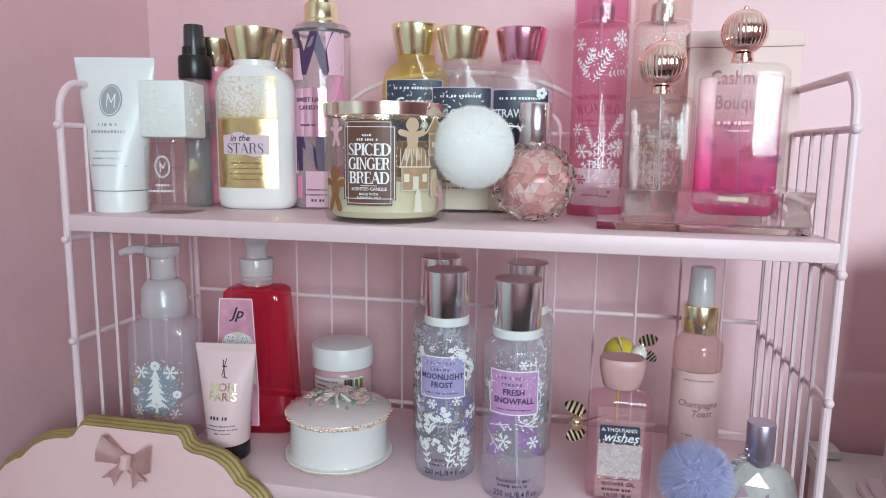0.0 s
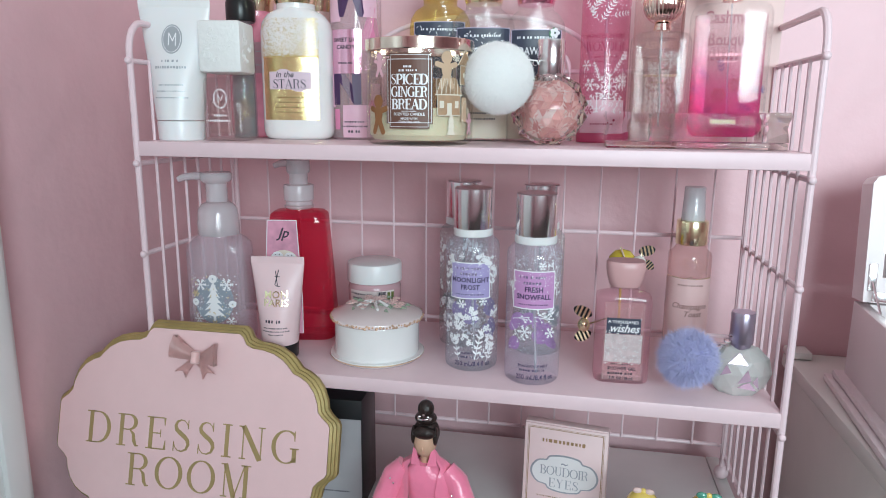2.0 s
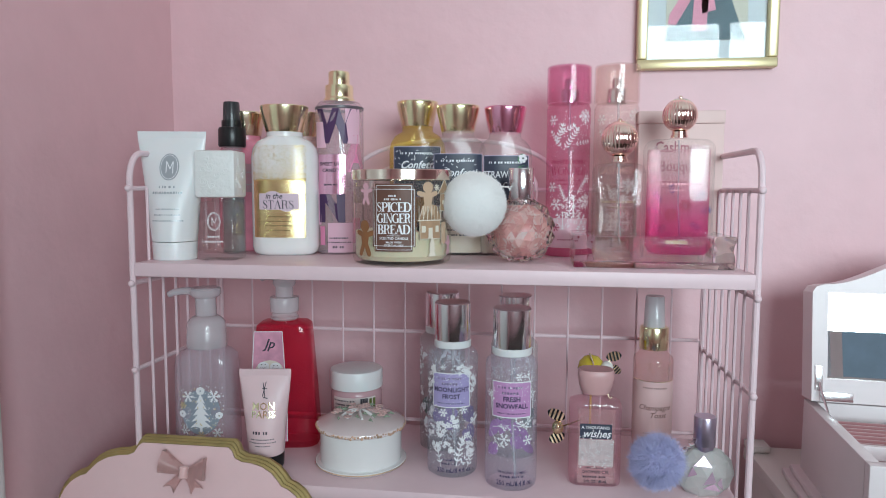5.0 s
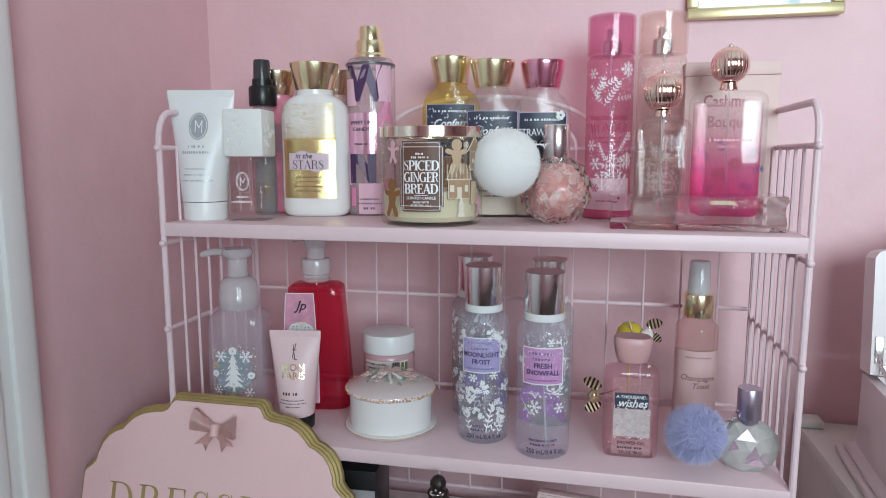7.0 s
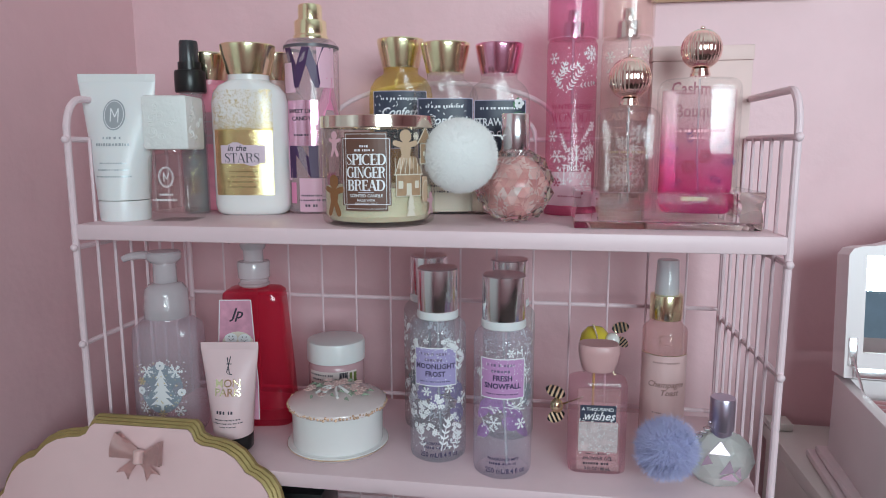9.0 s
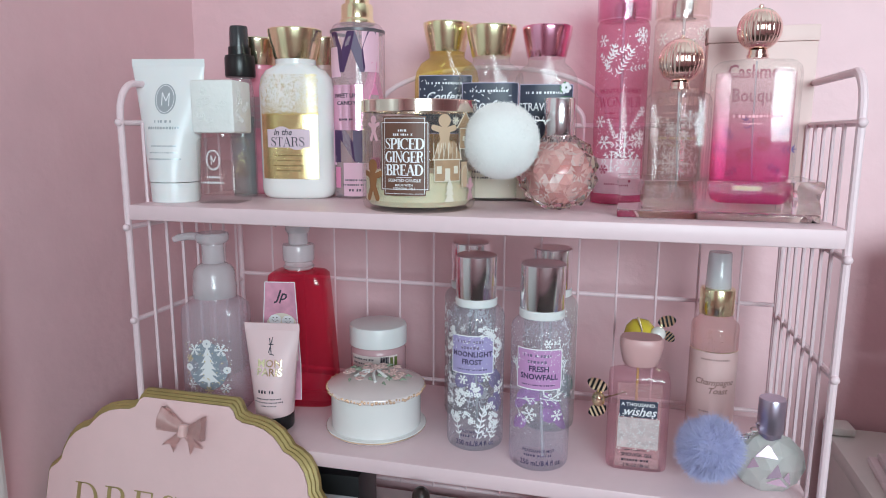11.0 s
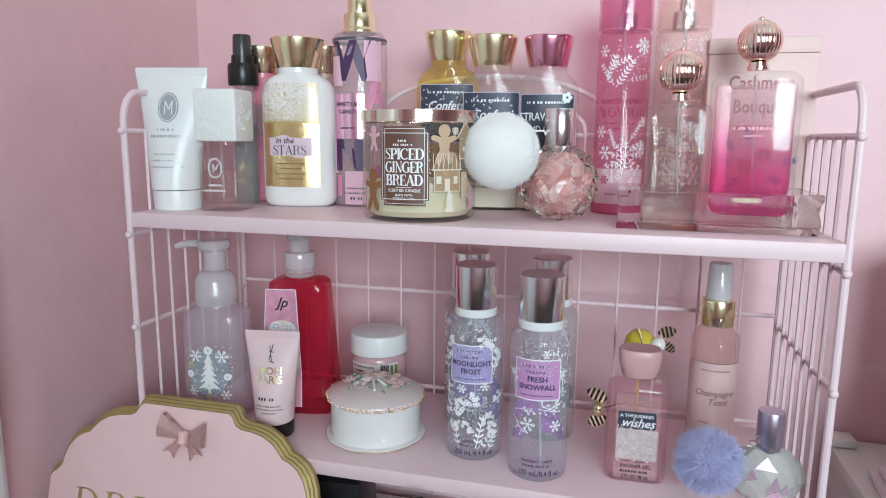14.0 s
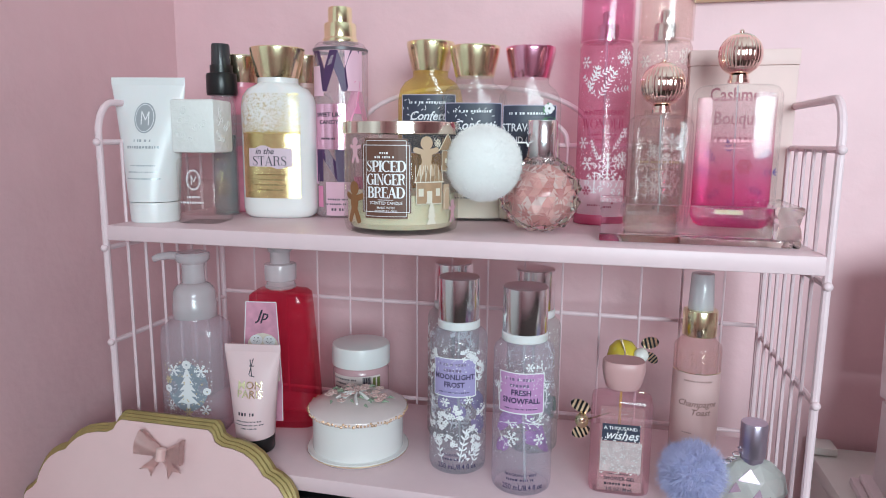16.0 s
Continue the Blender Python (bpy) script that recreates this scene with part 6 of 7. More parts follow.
def sparkle_gel():
    t = thing("shower_gel", "small pink shower gel bottle with a glitter label", "bottle", 0.0315, 0.558, L, 2)
    hx, hy = 0.0262, 0.0150
    body = part("body", loft([(0, hx * 0.86, hy * 0.84), (0.002, hx * 0.97, hy * 0.96), (0.005, hx, hy), (0.083, hx, hy), (0.0865, hx * 0.97, hy * 0.97), (0.0885, hx * 0.80, hy * 0.90), (0.0905, 0.0135, 0.0118, 2.2), (0.096, 0.0130, 0.0115, 2.2)], 56, 6.0), PINK_WASH, t, "clear pink body")
    part("neck_ring", loft([(0.0935, 0.0142, 0.0125), (0.0955, 0.0142, 0.0125)], 40, 2.2), GLASS, t)
    part("cap", loft([(0.0957, 0.0138, 0.0122, 2.2), (0.0970, 0.0150, 0.0128, 2.2), (0.104, 0.0170, 0.0138, 2.4), (0.113, 0.0186, 0.0146, 2.6), (0.1185, 0.0184, 0.0144, 2.6), (0.1205, 0.0172, 0.0134, 2.6), (0.1200, 0.010, 0.008, 2.4)], 48), mat("dusty_rose_cap", (0.62, 0.36, 0.36), 0.35), t, "dusty rose cap")
    w = flatwrap(-hy, 0.0)
    drawn("label", rect(0.0375, 0.078, 0.0, 0.0435, 4), w, clear("clear_rose_label", (0.96, 0.80, 0.80), 0.1, 0.22, (0.92, 0.66, 0.66)), body, "rose label")
    drawn("plate", rect(0.0320, 0.0155, -0.0005, 0.0590, 4), w, NAVY_LABEL, body, "dark name plate", lift=0.0003)
    drawn("glitter", rect(0.0350, 0.028, 0.0, 0.0365, 4), w, GLITTER, body, "silver glitter", lift=0.0002)
    rnd = random.Random(77)
    drawn("sparkles", dots(240, 0.0350, 0.034, 0, 0.0375, rnd, 0.0003, 0.0007) + dots(50, 0.035, 0.05, 0, 0.055, rnd, 0.0002, 0.0004), w, mat("silver_flakes", (0.93, 0.90, 0.90), 0.3, 0.1), body, lift=0.0006)
    drawn("lettering", shift(lettering("A THOUSAND", 0.0044, 0, 1.0), -0.001, 0.0630) + shift(lettering("wishes", 0.0110, 0.35, 0.95), 0.0, 0.0565), w, WHITE_INK, body, "white lettering", lift=0.0007)
    drawn("lettering", shift(lettering("SHOWER GEL", 0.0046, 0, 0.95), 0, 0.0160) + bars((0.022,), 0.0013, 0.003, 0, 0.0205) + bars((0.026,), 0.0024, 0.004, 0, 0.0110) + shift(lettering("3 FL OZ / 88 mL", 0.0042, 0, 0.8), 0, 0.0060), w, DARK_INK, body, "dark lettering", lift=0.0004)


PINK_WASH = clear("clear_pink_wash", (0.96, 0.82, 0.86), 0.03, 0.10, (0.85, 0.55, 0.6))
GLITTER = mat("silver_glitter", (0.80, 0.66, 0.66), 0.35, 0.2, vary=0.3, scale=1100, bump=0.9, bscale=1600)
sparkle_gel()


def toast_mist():
    t = thing("body_mist", "rose mist bottle with a gold collar and clear cap", "body mist", 0.1050, 0.652, L, 0)
    r = 0.0225
    body = part("body", turned([(0, 0), (r - 0.002, 0), (r, 0.002), (r, 0.110), (r - 0.001, 0.1135), (r - 0.005, 0.117), (0.0165, 0.1185), (0.0150, 0.1225), (0, 0.1225)], 44), clear("rose_mist", (0.96, 0.84, 0.83), 0.04, 0.2, (0.85, 0.6, 0.58)), t)
    part("collar", turned([(0, 0.1225), (0.0158, 0.1225), (0.0163, 0.1235), (0.0163, 0.1465), (0.0158, 0.148), (0.0120, 0.1485), (0, 0.1485)], 44), GOLD, t, "polished gold collar")
    part("spray_head", turned([(0, 0.1485), (0.0070, 0.1485), (0.0068, 0.1760), (0, 0.1765)], 30), MILKY, t, "white spray head")
    part("overcap", turned([(0.0116, 0.1487), (0.0122, 0.1487), (0.0108, 0.1825), (0.0100, 0.1838), (0, 0.1838), (0, 0.1828), (0.0100, 0.1822), (0.0114, 0.1490)], 36, caps=False), MILK_CLEAR, t, "milky clear overcap")
    w = roundwrap(r)
    drawn("label", rect(0.064, 0.084, 0.0, 0.0460, 28), w, mat("blush_label", (0.76, 0.52, 0.51), 0.45, vary=0.03, scale=60), body, "matt blush label")
    drawn("lettering", shift(lettering("Champagne", 0.0086, 0.3, 0.95), 0.0, 0.0580) + shift(lettering("Toast", 0.0086, 0.3, 0.95), 0.003, 0.0495) + bars((0.028,), 0.0020, 0.004, 0, 0.0810) + bars((0.010, 0.0), 0.0016, 0.004, -0.008, 0.028), w, mat("brown_rose_ink", (0.36, 0.20, 0.18), 0.5), body, lift=0.0003)
    drawn("gold_line", rect(0.066, 0.0008, 0.0, 0.0886, 28), w, GOLD, body, lift=0.0004)
    rnd = random.Random(6)
    drawn("glitter", dots(120, 0.03, 0.02, 0.004, 0.100, rnd, 0.0002, 0.0006), w, mat("gold_flakes", (0.86, 0.70, 0.50), 0.2, 0.9), body)


toast_mist()


def faceted_frost():
    t = thing("perfume_bottle", "frosted faceted perfume bottle with a lilac metal cap", "perfume", 0.1385, 0.545, L, 0)
    bm = bmesh.new()
    bmesh.ops.create_icosphere(bm, subdivisions=2, radius=1.0)
    for v in bm.verts:
        v.co = Vector((v.co.x * 0.0300, v.co.y * 0.0185, max(v.co.z, -0.86) * 0.0270 + 0.0234))
    rnd = random.Random(9)
    body = part("bottle", bm, mat("frosted_glass", (0.80, 0.82, 0.79), 0.35, trans=0.6, ior=1.42), t, "frosted faceted glass", smooth=False)
    # pearly facets on the front
    facets = [[(-0.013, 0.034), (-0.003, 0.044), (0.004, 0.034)], [(-0.019, 0.022), (-0.014, 0.033), (-0.010, 0.026)], [(-0.004, 0.012), (0.006, 0.018), (0.014, 0.008)], [(-0.004, 0.016), (0.004, 0.030), (0.008, 0.019)], [(0.009, 0.018), (0.013, 0.024), (0.016, 0.010)]]

    def w(u, v):
        q = 1 - (u / 0.0305) ** 2 - ((v - 0.0234) / 0.0275) ** 2
        return (u, -0.0187 * math.sqrt(max(q, 0.02)) - 0.0006, v)
    for f in facets:
        drawn("facet", [f], w, PEARL, body, "pearly pink facet")
    part("collar", turned([(0, 0.045), (0.0090, 0.045), (0.0090, 0.0505), (0, 0.0505)], 30), mat("lilac_collar", (0.52, 0.46, 0.58), 0.3, 0.9), t)
    part("cap", turned([(0, 0.0505), (0.0102, 0.0505), (0.0106, 0.0512), (0.0106, 0.0785), (0.0100, 0.0800), (0, 0.0803)], 40), mat("lilac_metal", (0.56, 0.50, 0.62), 0.3, 0.9), t, "lilac metal cap")
    pom = thing("pom_pom", "lavender blue fur pom pom on a silver chain beside the bottle", "pom pom", 0.0895, 0.527, L + 0.0372)
    part("core", ball(0, 0, 0, 0.0215, u=28, v=18), BLUE_FUR, pom)
    fur("fur", 0.0272, 15000, 0.0135, 0.00022, BLUE_FUR, pom, seed=5, lean=0.75, clump=0.75)
    bm = bmesh.new()
    for k in range(6):
        f = k / 5
        c = Vector((0.020 + 0.020 * f, 0.004 + 0.011 * f, 0.010 + 0.010 * f - 0.004 * math.sin(f * 3.1)))
        pts = [c + Vector((0.0032 * math.cos(a) , (0.0018 * math.sin(a) if k % 2 else 0), (0 if k % 2 else 0.0018 * math.sin(a)))) for a in [2 * math.pi * i / 10 for i in range(10)]]
        tube(pts, 0.0006, bm, 6, closed=True)
    part("chain", bm, CHROME, pom, "silver chain")


PEARL = mat("pearly_pink", (0.80, 0.58, 0.74), 0.15, 0.5, coat=0.5)
BLUE_FUR = mat("lavender_fur", (0.58, 0.58, 0.84), 0.9, sheen=0.4)
faceted_frost()


def bees():
    yellow, stripe_b, stripe_g = mat("yellow_enamel", (0.72, 0.56, 0.06), 0.2, coat=0.4), BLACK, GOLD
    pearl = mat("pearl", (0.82, 0.80, 0.76), 0.18, coat=0.6)
    t = thing("bee_ornament", "yellow enamel bee ornament with striped gold wings and a pearl", "ornament", 0.0330, 0.632, L, 0)
    part("body", turned([(0, 0), (0.008, 0), (0.008, 0.002), (0.0015, 0.004), (0.0013, 0.078), (0.004, 0.086), (0.0125, 0.091), (0.0155, 0.1005), (0.0135, 0.109), (0.008, 0.115), (0, 0.117)], 36), yellow, t, "yellow enamel body")
    part("antenna", tube([(0.002, -0.013, 0.100), (0.001, -0.014, 0.110), (-0.003, -0.010, 0.121)], 0.0011), GOLD, t, "gold antenna")
    part("pearl", ball(0.0165, -0.010, 0.1055, 0.0072, u=20, v=12), pearl, t, "white pearl")

    def wing(cx, cz, w, h, turn):
        ob = None
        bm = bmesh.new()
        n = 9
        for k in range(n):
            x0, x1 = -w + 2 * w * k / n, -w + 2 * w * (k + 1) / n
            for a, b in ((x0, x1),):
                ha, hb = (h * math.sqrt(max(0.02, 1 - (a / w) ** 2)) for a in (x0, x1))
                c, q = math.cos(turn), math.sin(turn)
                quad = [(x0, -ha), (x1, -hb), (x1, hb), (x0, ha)]
                f0 = [bm.verts.new((cx + u * c - v * q, -0.004 - 0.0010, cz + u * q + v * c)) for u, v in quad]
                f1 = [bm.verts.new((cx + u * c - v * q, -0.004 + 0.0010, cz + u * q + v * c)) for u, v in quad]
                for fc in ((f0[0], f0[1], f0[2], f0[3]), (f1[3], f1[2], f1[1], f1[0]), (f0[0], f1[0], f1[1], f0[1]), (f0[2], f1[2], f1[3], f0[3])):
                    bm.faces.new(fc).material_index = k % 2
        bmesh.ops.remove_doubles(bm, verts=bm.verts[:], dist=1e-6)
        part("wing", bm, [stripe_b, stripe_g], t, "black and gold striped wing", smooth=False)
    wing(0.0245, 0.117, 0.0085, 0.0055, 0.25)
    wing(0.0270, 0.102, 0.0065, 0.0045, -0.7)
    wing(-0.0385, 0.0460, 0.0105, 0.0062, -0.35)
    wing(-0.0375, 0.0190, 0.0095, 0.0062, 0.45)
    part("tail", ball(-0.0370, -0.007, 0.0320, 0.0068, 0.006, 0.0080), stripe_g, t, "gold bee body")
    part("stem", tube([(-0.034, -0.005, 0.032), (-0.022, -0.003, 0.036), (-0.010, 0.0, 0.040)], 0.0009), mat("aged_brass", (0.30, 0.22, 0.10), 0.55, 0.8), t)


bees()

# ---- cabinet top ----


def black_carton():
    t = thing("carton", "black card box with a pale printed front", "box", -0.2800, 0.548, CT, 3)
    body = part("body", box(-0.045, 0, 0, 0.045, 0.060, 0.128, bevel=0.0008), BLACK_CARD, t)
    part("front_panel", box(-0.0445, -0.0006, 0.004, 0.0440, 0.0002, 0.106), mat("grey_lilac_card", (0.42, 0.40, 0.42), 0.45, vary=0.08, scale=40), body, "grey lilac front print", smooth=False)
    drawn("small_print", bars((0.030,), 0.0020, 0.004, 0.016, 0.020), flatwrap(-0.0008), DARK_INK, body)
    drawn("dark_corner", [[(0.010, 0.005), (0.0435, 0.005), (0.0435, 0.013), (0.030, 0.009)]], flatwrap(-0.0009), BLACK_CARD, body)


def palette_carton():
    t = thing("makeup_carton", "pale pink eye makeup box standing upright", "box", -0.0185, 0.553, CT, -8, rx=-4)
    hx, h, d = 0.0430, 0.1150, 0.0145
    body = part("body", box(-hx, 0, 0, hx, d, h, bevel=0.0008), PALE_CARD, t)
    part("top_flap", box(-hx + 0.0005, 0.0008, h + 0.0002, hx - 0.0005, d - 0.0005, h + 0.0020, bevel=0.0004), PALE_CARD, t)
    w = flatwrap(0.0, 0.0)
    gold = mat("gold_brown_ink", (0.45, 0.29, 0.16), 0.4, 0.3)
    sil = mat("silver_ink", (0.40, 0.42, 0.47), 0.4, 0.3)
    drawn("border", outline(0.0760, 0.1070, 0.0007, 0, 0.0575, 2) + outline(0.0785, 0.1095, 0.0004, 0, 0.0575, 2), w, gold, body, "thin gold border")
    drawn("brand_bar", shift(bars((0.048,), 0.0042, 0.008), 0.0, 0.0985), w, gold, body, "gold script bar")
    shape = []
    for k in range(72):
        a = 2 * math.pi * k / 72
        c, q = abs(math.cos(a)), abs(math.sin(a))
        r = 1.0 / math.sqrt((c / 0.0335) ** 2 + (q / 0.0190) ** 2)
        r *= 1 - 0.13 * math.exp(-((a % math.pi - 0.62) / 0.13) ** 2) - 0.13 * math.exp(-((a % math.pi - (math.pi - 0.62)) / 0.13) ** 2)
        shape.append((r * math.cos(a), 0.0640 + r * math.sin(a)))
    fan = [[(0, 0.0640), shape[k], shape[(k + 1) % 72]] for k in range(72)]
    drawn("cartouche_edge", [[(x * 1.06, 0.064 + (z - 0.064) * 1.09) for x, z in q] for q in fan], w, sil, body, "silver edge")
    drawn("cartouche", fan, w, mat("pearl_white_card", (0.80, 0.78, 0.78), 0.4), body, "white oval panel", lift=0.0003)
    drawn("lettering", shift(serif("BOUDOIR", 0.0098, 0.0500), 0, 0.0665) + shift(serif("EYES", 0.0098, 0.0310), 0, 0.0535) + shift(lettering("~", 0.012), 0, 0.0755), w, sil, body, "silver lettering", lift=0.0006)
    drawn("small_print", bars((0.056, 0.040), 0.0015, 0.0040, 0, 0.0370) + bars((0.060, 0.050), 0.0011, 0.0036, 0, 0.0210) + line2(-0.008, 0.027, 0.008, 0.027, 0.0010), w, gold, body)


PALE_CARD = mat("pale_pink_card", (0.84, 0.64, 0.64), 0.45, vary=0.02, scale=60)
black_carton()
palette_carton()


def doll():
    """One plain mesh: a seated doll in a satin coat."""
    bm = bmesh.new()
    skin, hair, satin, tulle, white, silver = range(6)
    # head, neck and hair
    ball(0, 0.0, 0.1300, 0.0112, 0.0125, 0.0158, bm, 24, 16, skin)
    ball(0, -0.0115, 0.1265, 0.0014, 0.0022, 0.0024, bm, 10, 8, skin)
    tube([(0, 0.002, 0.100), (0, 0.002, 0.120)], 0.0050, bm, 12, mi=skin)
    ball(0, 0.0050, 0.1360, 0.0128, 0.0125, 0.0140, bm, 24, 16, hair)
    ball(0.0005, -0.0080, 0.1412, 0.0108, 0.0055, 0.0062, bm, 18, 10, hair)
    for sg in (-1, 1):
        ball(sg * 0.0104, -0.0030, 0.1365, 0.0026, 0.0065, 0.0090, bm, 12, 10, hair)
    ball(0, 0.002, 0.1520, 0.0105, 0.0098, 0.0060, bm, 20, 10, hair)
    ball(0, 0.002, 0.1610, 0.0078, 0.0078, 0.0085, bm, 18, 12, hair)
    tube([(0.006 * math.cos(a), -0.004 - 0.004 * math.sin(a), 0.1540) for a in [math.pi * k / 8 for k in range(9)]], 0.0013, bm, 6, mi=silver)
    for k in range(3):
        ball(-0.004 + 0.004 * k, -0.0078, 0.1570 + (0.0018 if k == 1 else 0), 0.0013, bm=bm, u=8, v=6, mi=silver)
    # bodice
    loft([(0.056, 0.0150, 0.0110), (0.072, 0.0165, 0.0120), (0.088, 0.0195, 0.0140), (0.100, 0.0200, 0.0120), (0.108, 0.0120, 0.0090)], 24, 2.2, bm, mi=satin)
    # coat: an open flared sheet
    rows = ((0.119, 0.009, 0.008, 62), (0.112, 0.013, 0.010, 55), (0.106, 0.022, 0.0140, 44), (0.098, 0.0260, 0.0170, 32), (0.085, 0.0245, 0.0190, 28), (0.066, 0.0255, 0.0220, 30), (0.046, 0.0330, 0.0270, 38), (0.026, 0.0480, 0.0340, 46), (0.010, 0.0600, 0.0390, 54), (0.0025, 0.0720, 0.0440, 56))
    prev, n = None, 40
    for i, (z, hx, hy, gap) in enumerate(rows):
        t = i / (len(rows) - 1)
        row = []
        for k in range(n + 1):
            a = radians(-90 + gap + (360 - 2 * gap) * k / n)
            fold = 1 + 0.10 * t * math.sin(9 * a + 3 * t) + 0.03 * math.sin(23 * t + 4 * a)
            x = hx * fold * math.cos(a)
            y = 0.003 + hy * fold * math.sin(a)
            zz = z + 0.0022 * t * math.sin(7 * a + 1)
            if x > 0:
                x += 0.042 * t ** 3 * max(0, math.cos(a)) ** 1.5
            else:
                x -= 0.016 * t ** 3 * max(0, -math.cos(a)) ** 1.5
            row.append(bm.verts.new((x, y, max(zz, 0.0012))))
        if prev:
            for k in range(n):
                f = bm.faces.new((prev[k], prev[k + 1], row[k + 1], row[k]))
                f.material_index = satin
        prev = row
    # collar wings
    for sg in (-1, 1):
        vs = [bm.verts.new(q) for q in ((sg * 0.003, -0.0085, 0.1080), (sg * 0.0125, -0.0075, 0.1085), (sg * 0.0105, -0.0045, 0.1245), (sg * 0.0070, -0.0075, 0.1225))]
        bm.faces.new(vs).material_index = satin
    # sleeves, gloves
    for sg in (-1, 1):
        tube([(sg * 0.020, 0.002, 0.101), (sg * 0.0300, 0.000, 0.0920), (sg * 0.0375, -0.003, 0.0720), (sg * 0.0425, -0.009, 0.0520), (sg * 0.0445, -0.013, 0.0400)], [0.0098, 0.0112, 0.0118, 0.0125, 0.0132], bm, 20, mi=satin)
        tube([(sg * 0.0440, -0.013, 0.0420), (sg * 0.0475, -0.016, 0.0330), (sg * 0.0510, -0.019, 0.0240)], [0.0050, 0.0042, 0.0030], bm, 10, mi=white)
        tube([(sg * 0.0510, -0.019, 0.0250), (sg * 0.0540, -0.022, 0.0150), (sg * 0.0550, -0.024, 0.0090)], [0.0032, 0.0026, 0.0014], bm, 8, mi=white)
    # skirt over the lap, and legs over the cabinet's edge
    loft([(0.062, 0.0165, 0.0125), (0.056, 0.0200, 0.0150), (0.048, 0.0245, 0.0200)], 28, 2.4, bm, mi=tulle)
    lap = ((0.000, 0.046, 0.0245, 0.0110), (-0.018, 0.042, 0.0265, 0.0130), (-0.034, 0.033, 0.0285, 0.0150), (-0.047, 0.022, 0.0300, 0.0150), (-0.057, 0.009, 0.0310, 0.0125), (-0.062, 0.000, 0.0315, 0.0095))
    prev = None
    for y, zc, hx, hz in lap:
        row = []
        for k in range(28):
            a = 2 * math.pi * k / 28
            row.append(bm.verts.new((hx * math.copysign(abs(math.cos(a)) ** 0.8, math.cos(a)) + 0.0008 * math.sin(5 * a), y - 0.25 * hz * math.sin(a), max(zc + hz * math.sin(a), zc - hz))))
        if prev:
            for k in range(28):
                bm.faces.new((prev[k], prev[(k + 1) % 28], row[(k + 1) % 28], row[k])).material_index = tulle
        prev = row
    rnd = random.Random(12)
    for k in range(34):
        f = rnd.random()
        i = min(int(f * 5), 4)
        g = f * 5 - i
        y, zc, hx, hz = (lap[i][q] * (1 - g) + lap[i + 1][q] * g for q in range(4))
        a = rnd.uniform(0.15, math.pi - 0.15)
        ball(hx * math.copysign(abs(math.cos(a)) ** 0.8, math.cos(a)), y - 0.25 * hz * math.sin(a) - 0.0004, zc + hz * math.sin(a) + 0.0003, 0.0013, bm=bm, u=8, v=5, mi=white)
    for k in range(9):
        ball(rnd.choice((-1, 1)) * rnd.uniform(0.017, 0.030), -0.016 - rnd.uniform(0, 0.003), 0.050 + 0.006 * k, 0.0010, bm=bm, u=7, v=5, mi=silver)
    for sg in (-1, 1):
        x = sg * 0.0078
        tube([(x, -0.020, 0.030), (x, -0.046, 0.017), (x, -0.0580, 0.002), (x, -0.0605, -0.020), (x * 0.98, -0.0610, -0.050), (x * 0.95, -0.0590, -0.085), (x * 0.9, -0.0600, -0.105), (x * 0.9, -0.0700, -0.118)], [0.0100, 0.0098, 0.0090, 0.0082, 0.0086, 0.0055, 0.0048, 0.0040], bm, 16, mi=skin)
    tube([(-0.015, -0.0135, 0.0575), (0.0, -0.0155, 0.0570), (0.015, -0.0135, 0.0575)], 0.0020, bm, 8, mi=satin)
    for sg in (-1, 1):
        tube([(0.002 * sg, -0.016, 0.0575), (0.011 * sg, -0.0175, 0.0605), (0.012 * sg, -0.0175, 0.0570), (0.002 * sg, -0.016, 0.0565)], 0.0013, bm, 6, mi=satin)
    mats = [mat("doll_vinyl", (0.66, 0.40, 0.28), 0.4), mat("dark_brown_hair", (0.022, 0.012, 0.010), 0.35, vary=0.3, scale=400, bump=0.4, bscale=500), mat("hot_pink_satin", (0.94, 0.24, 0.38), 0.20, sheen=0.4, vary=0.10, scale=50, bump=1.0, bscale=60), mat("pink_tulle", (0.66, 0.10, 0.24), 0.65, vary=0.12, scale=700, bump=0.3, bscale=900), mat("white_beads", (0.78, 0.74, 0.74), 0.3), CHROME]
    ob = part("doll", bm, mats, None, angle=60)
    ob.matrix_world = pose(-0.1475, 0.474, CT + 0.001)
    tagged(ob, "seated doll in a hot pink satin coat on the cabinet edge", "doll")


doll()


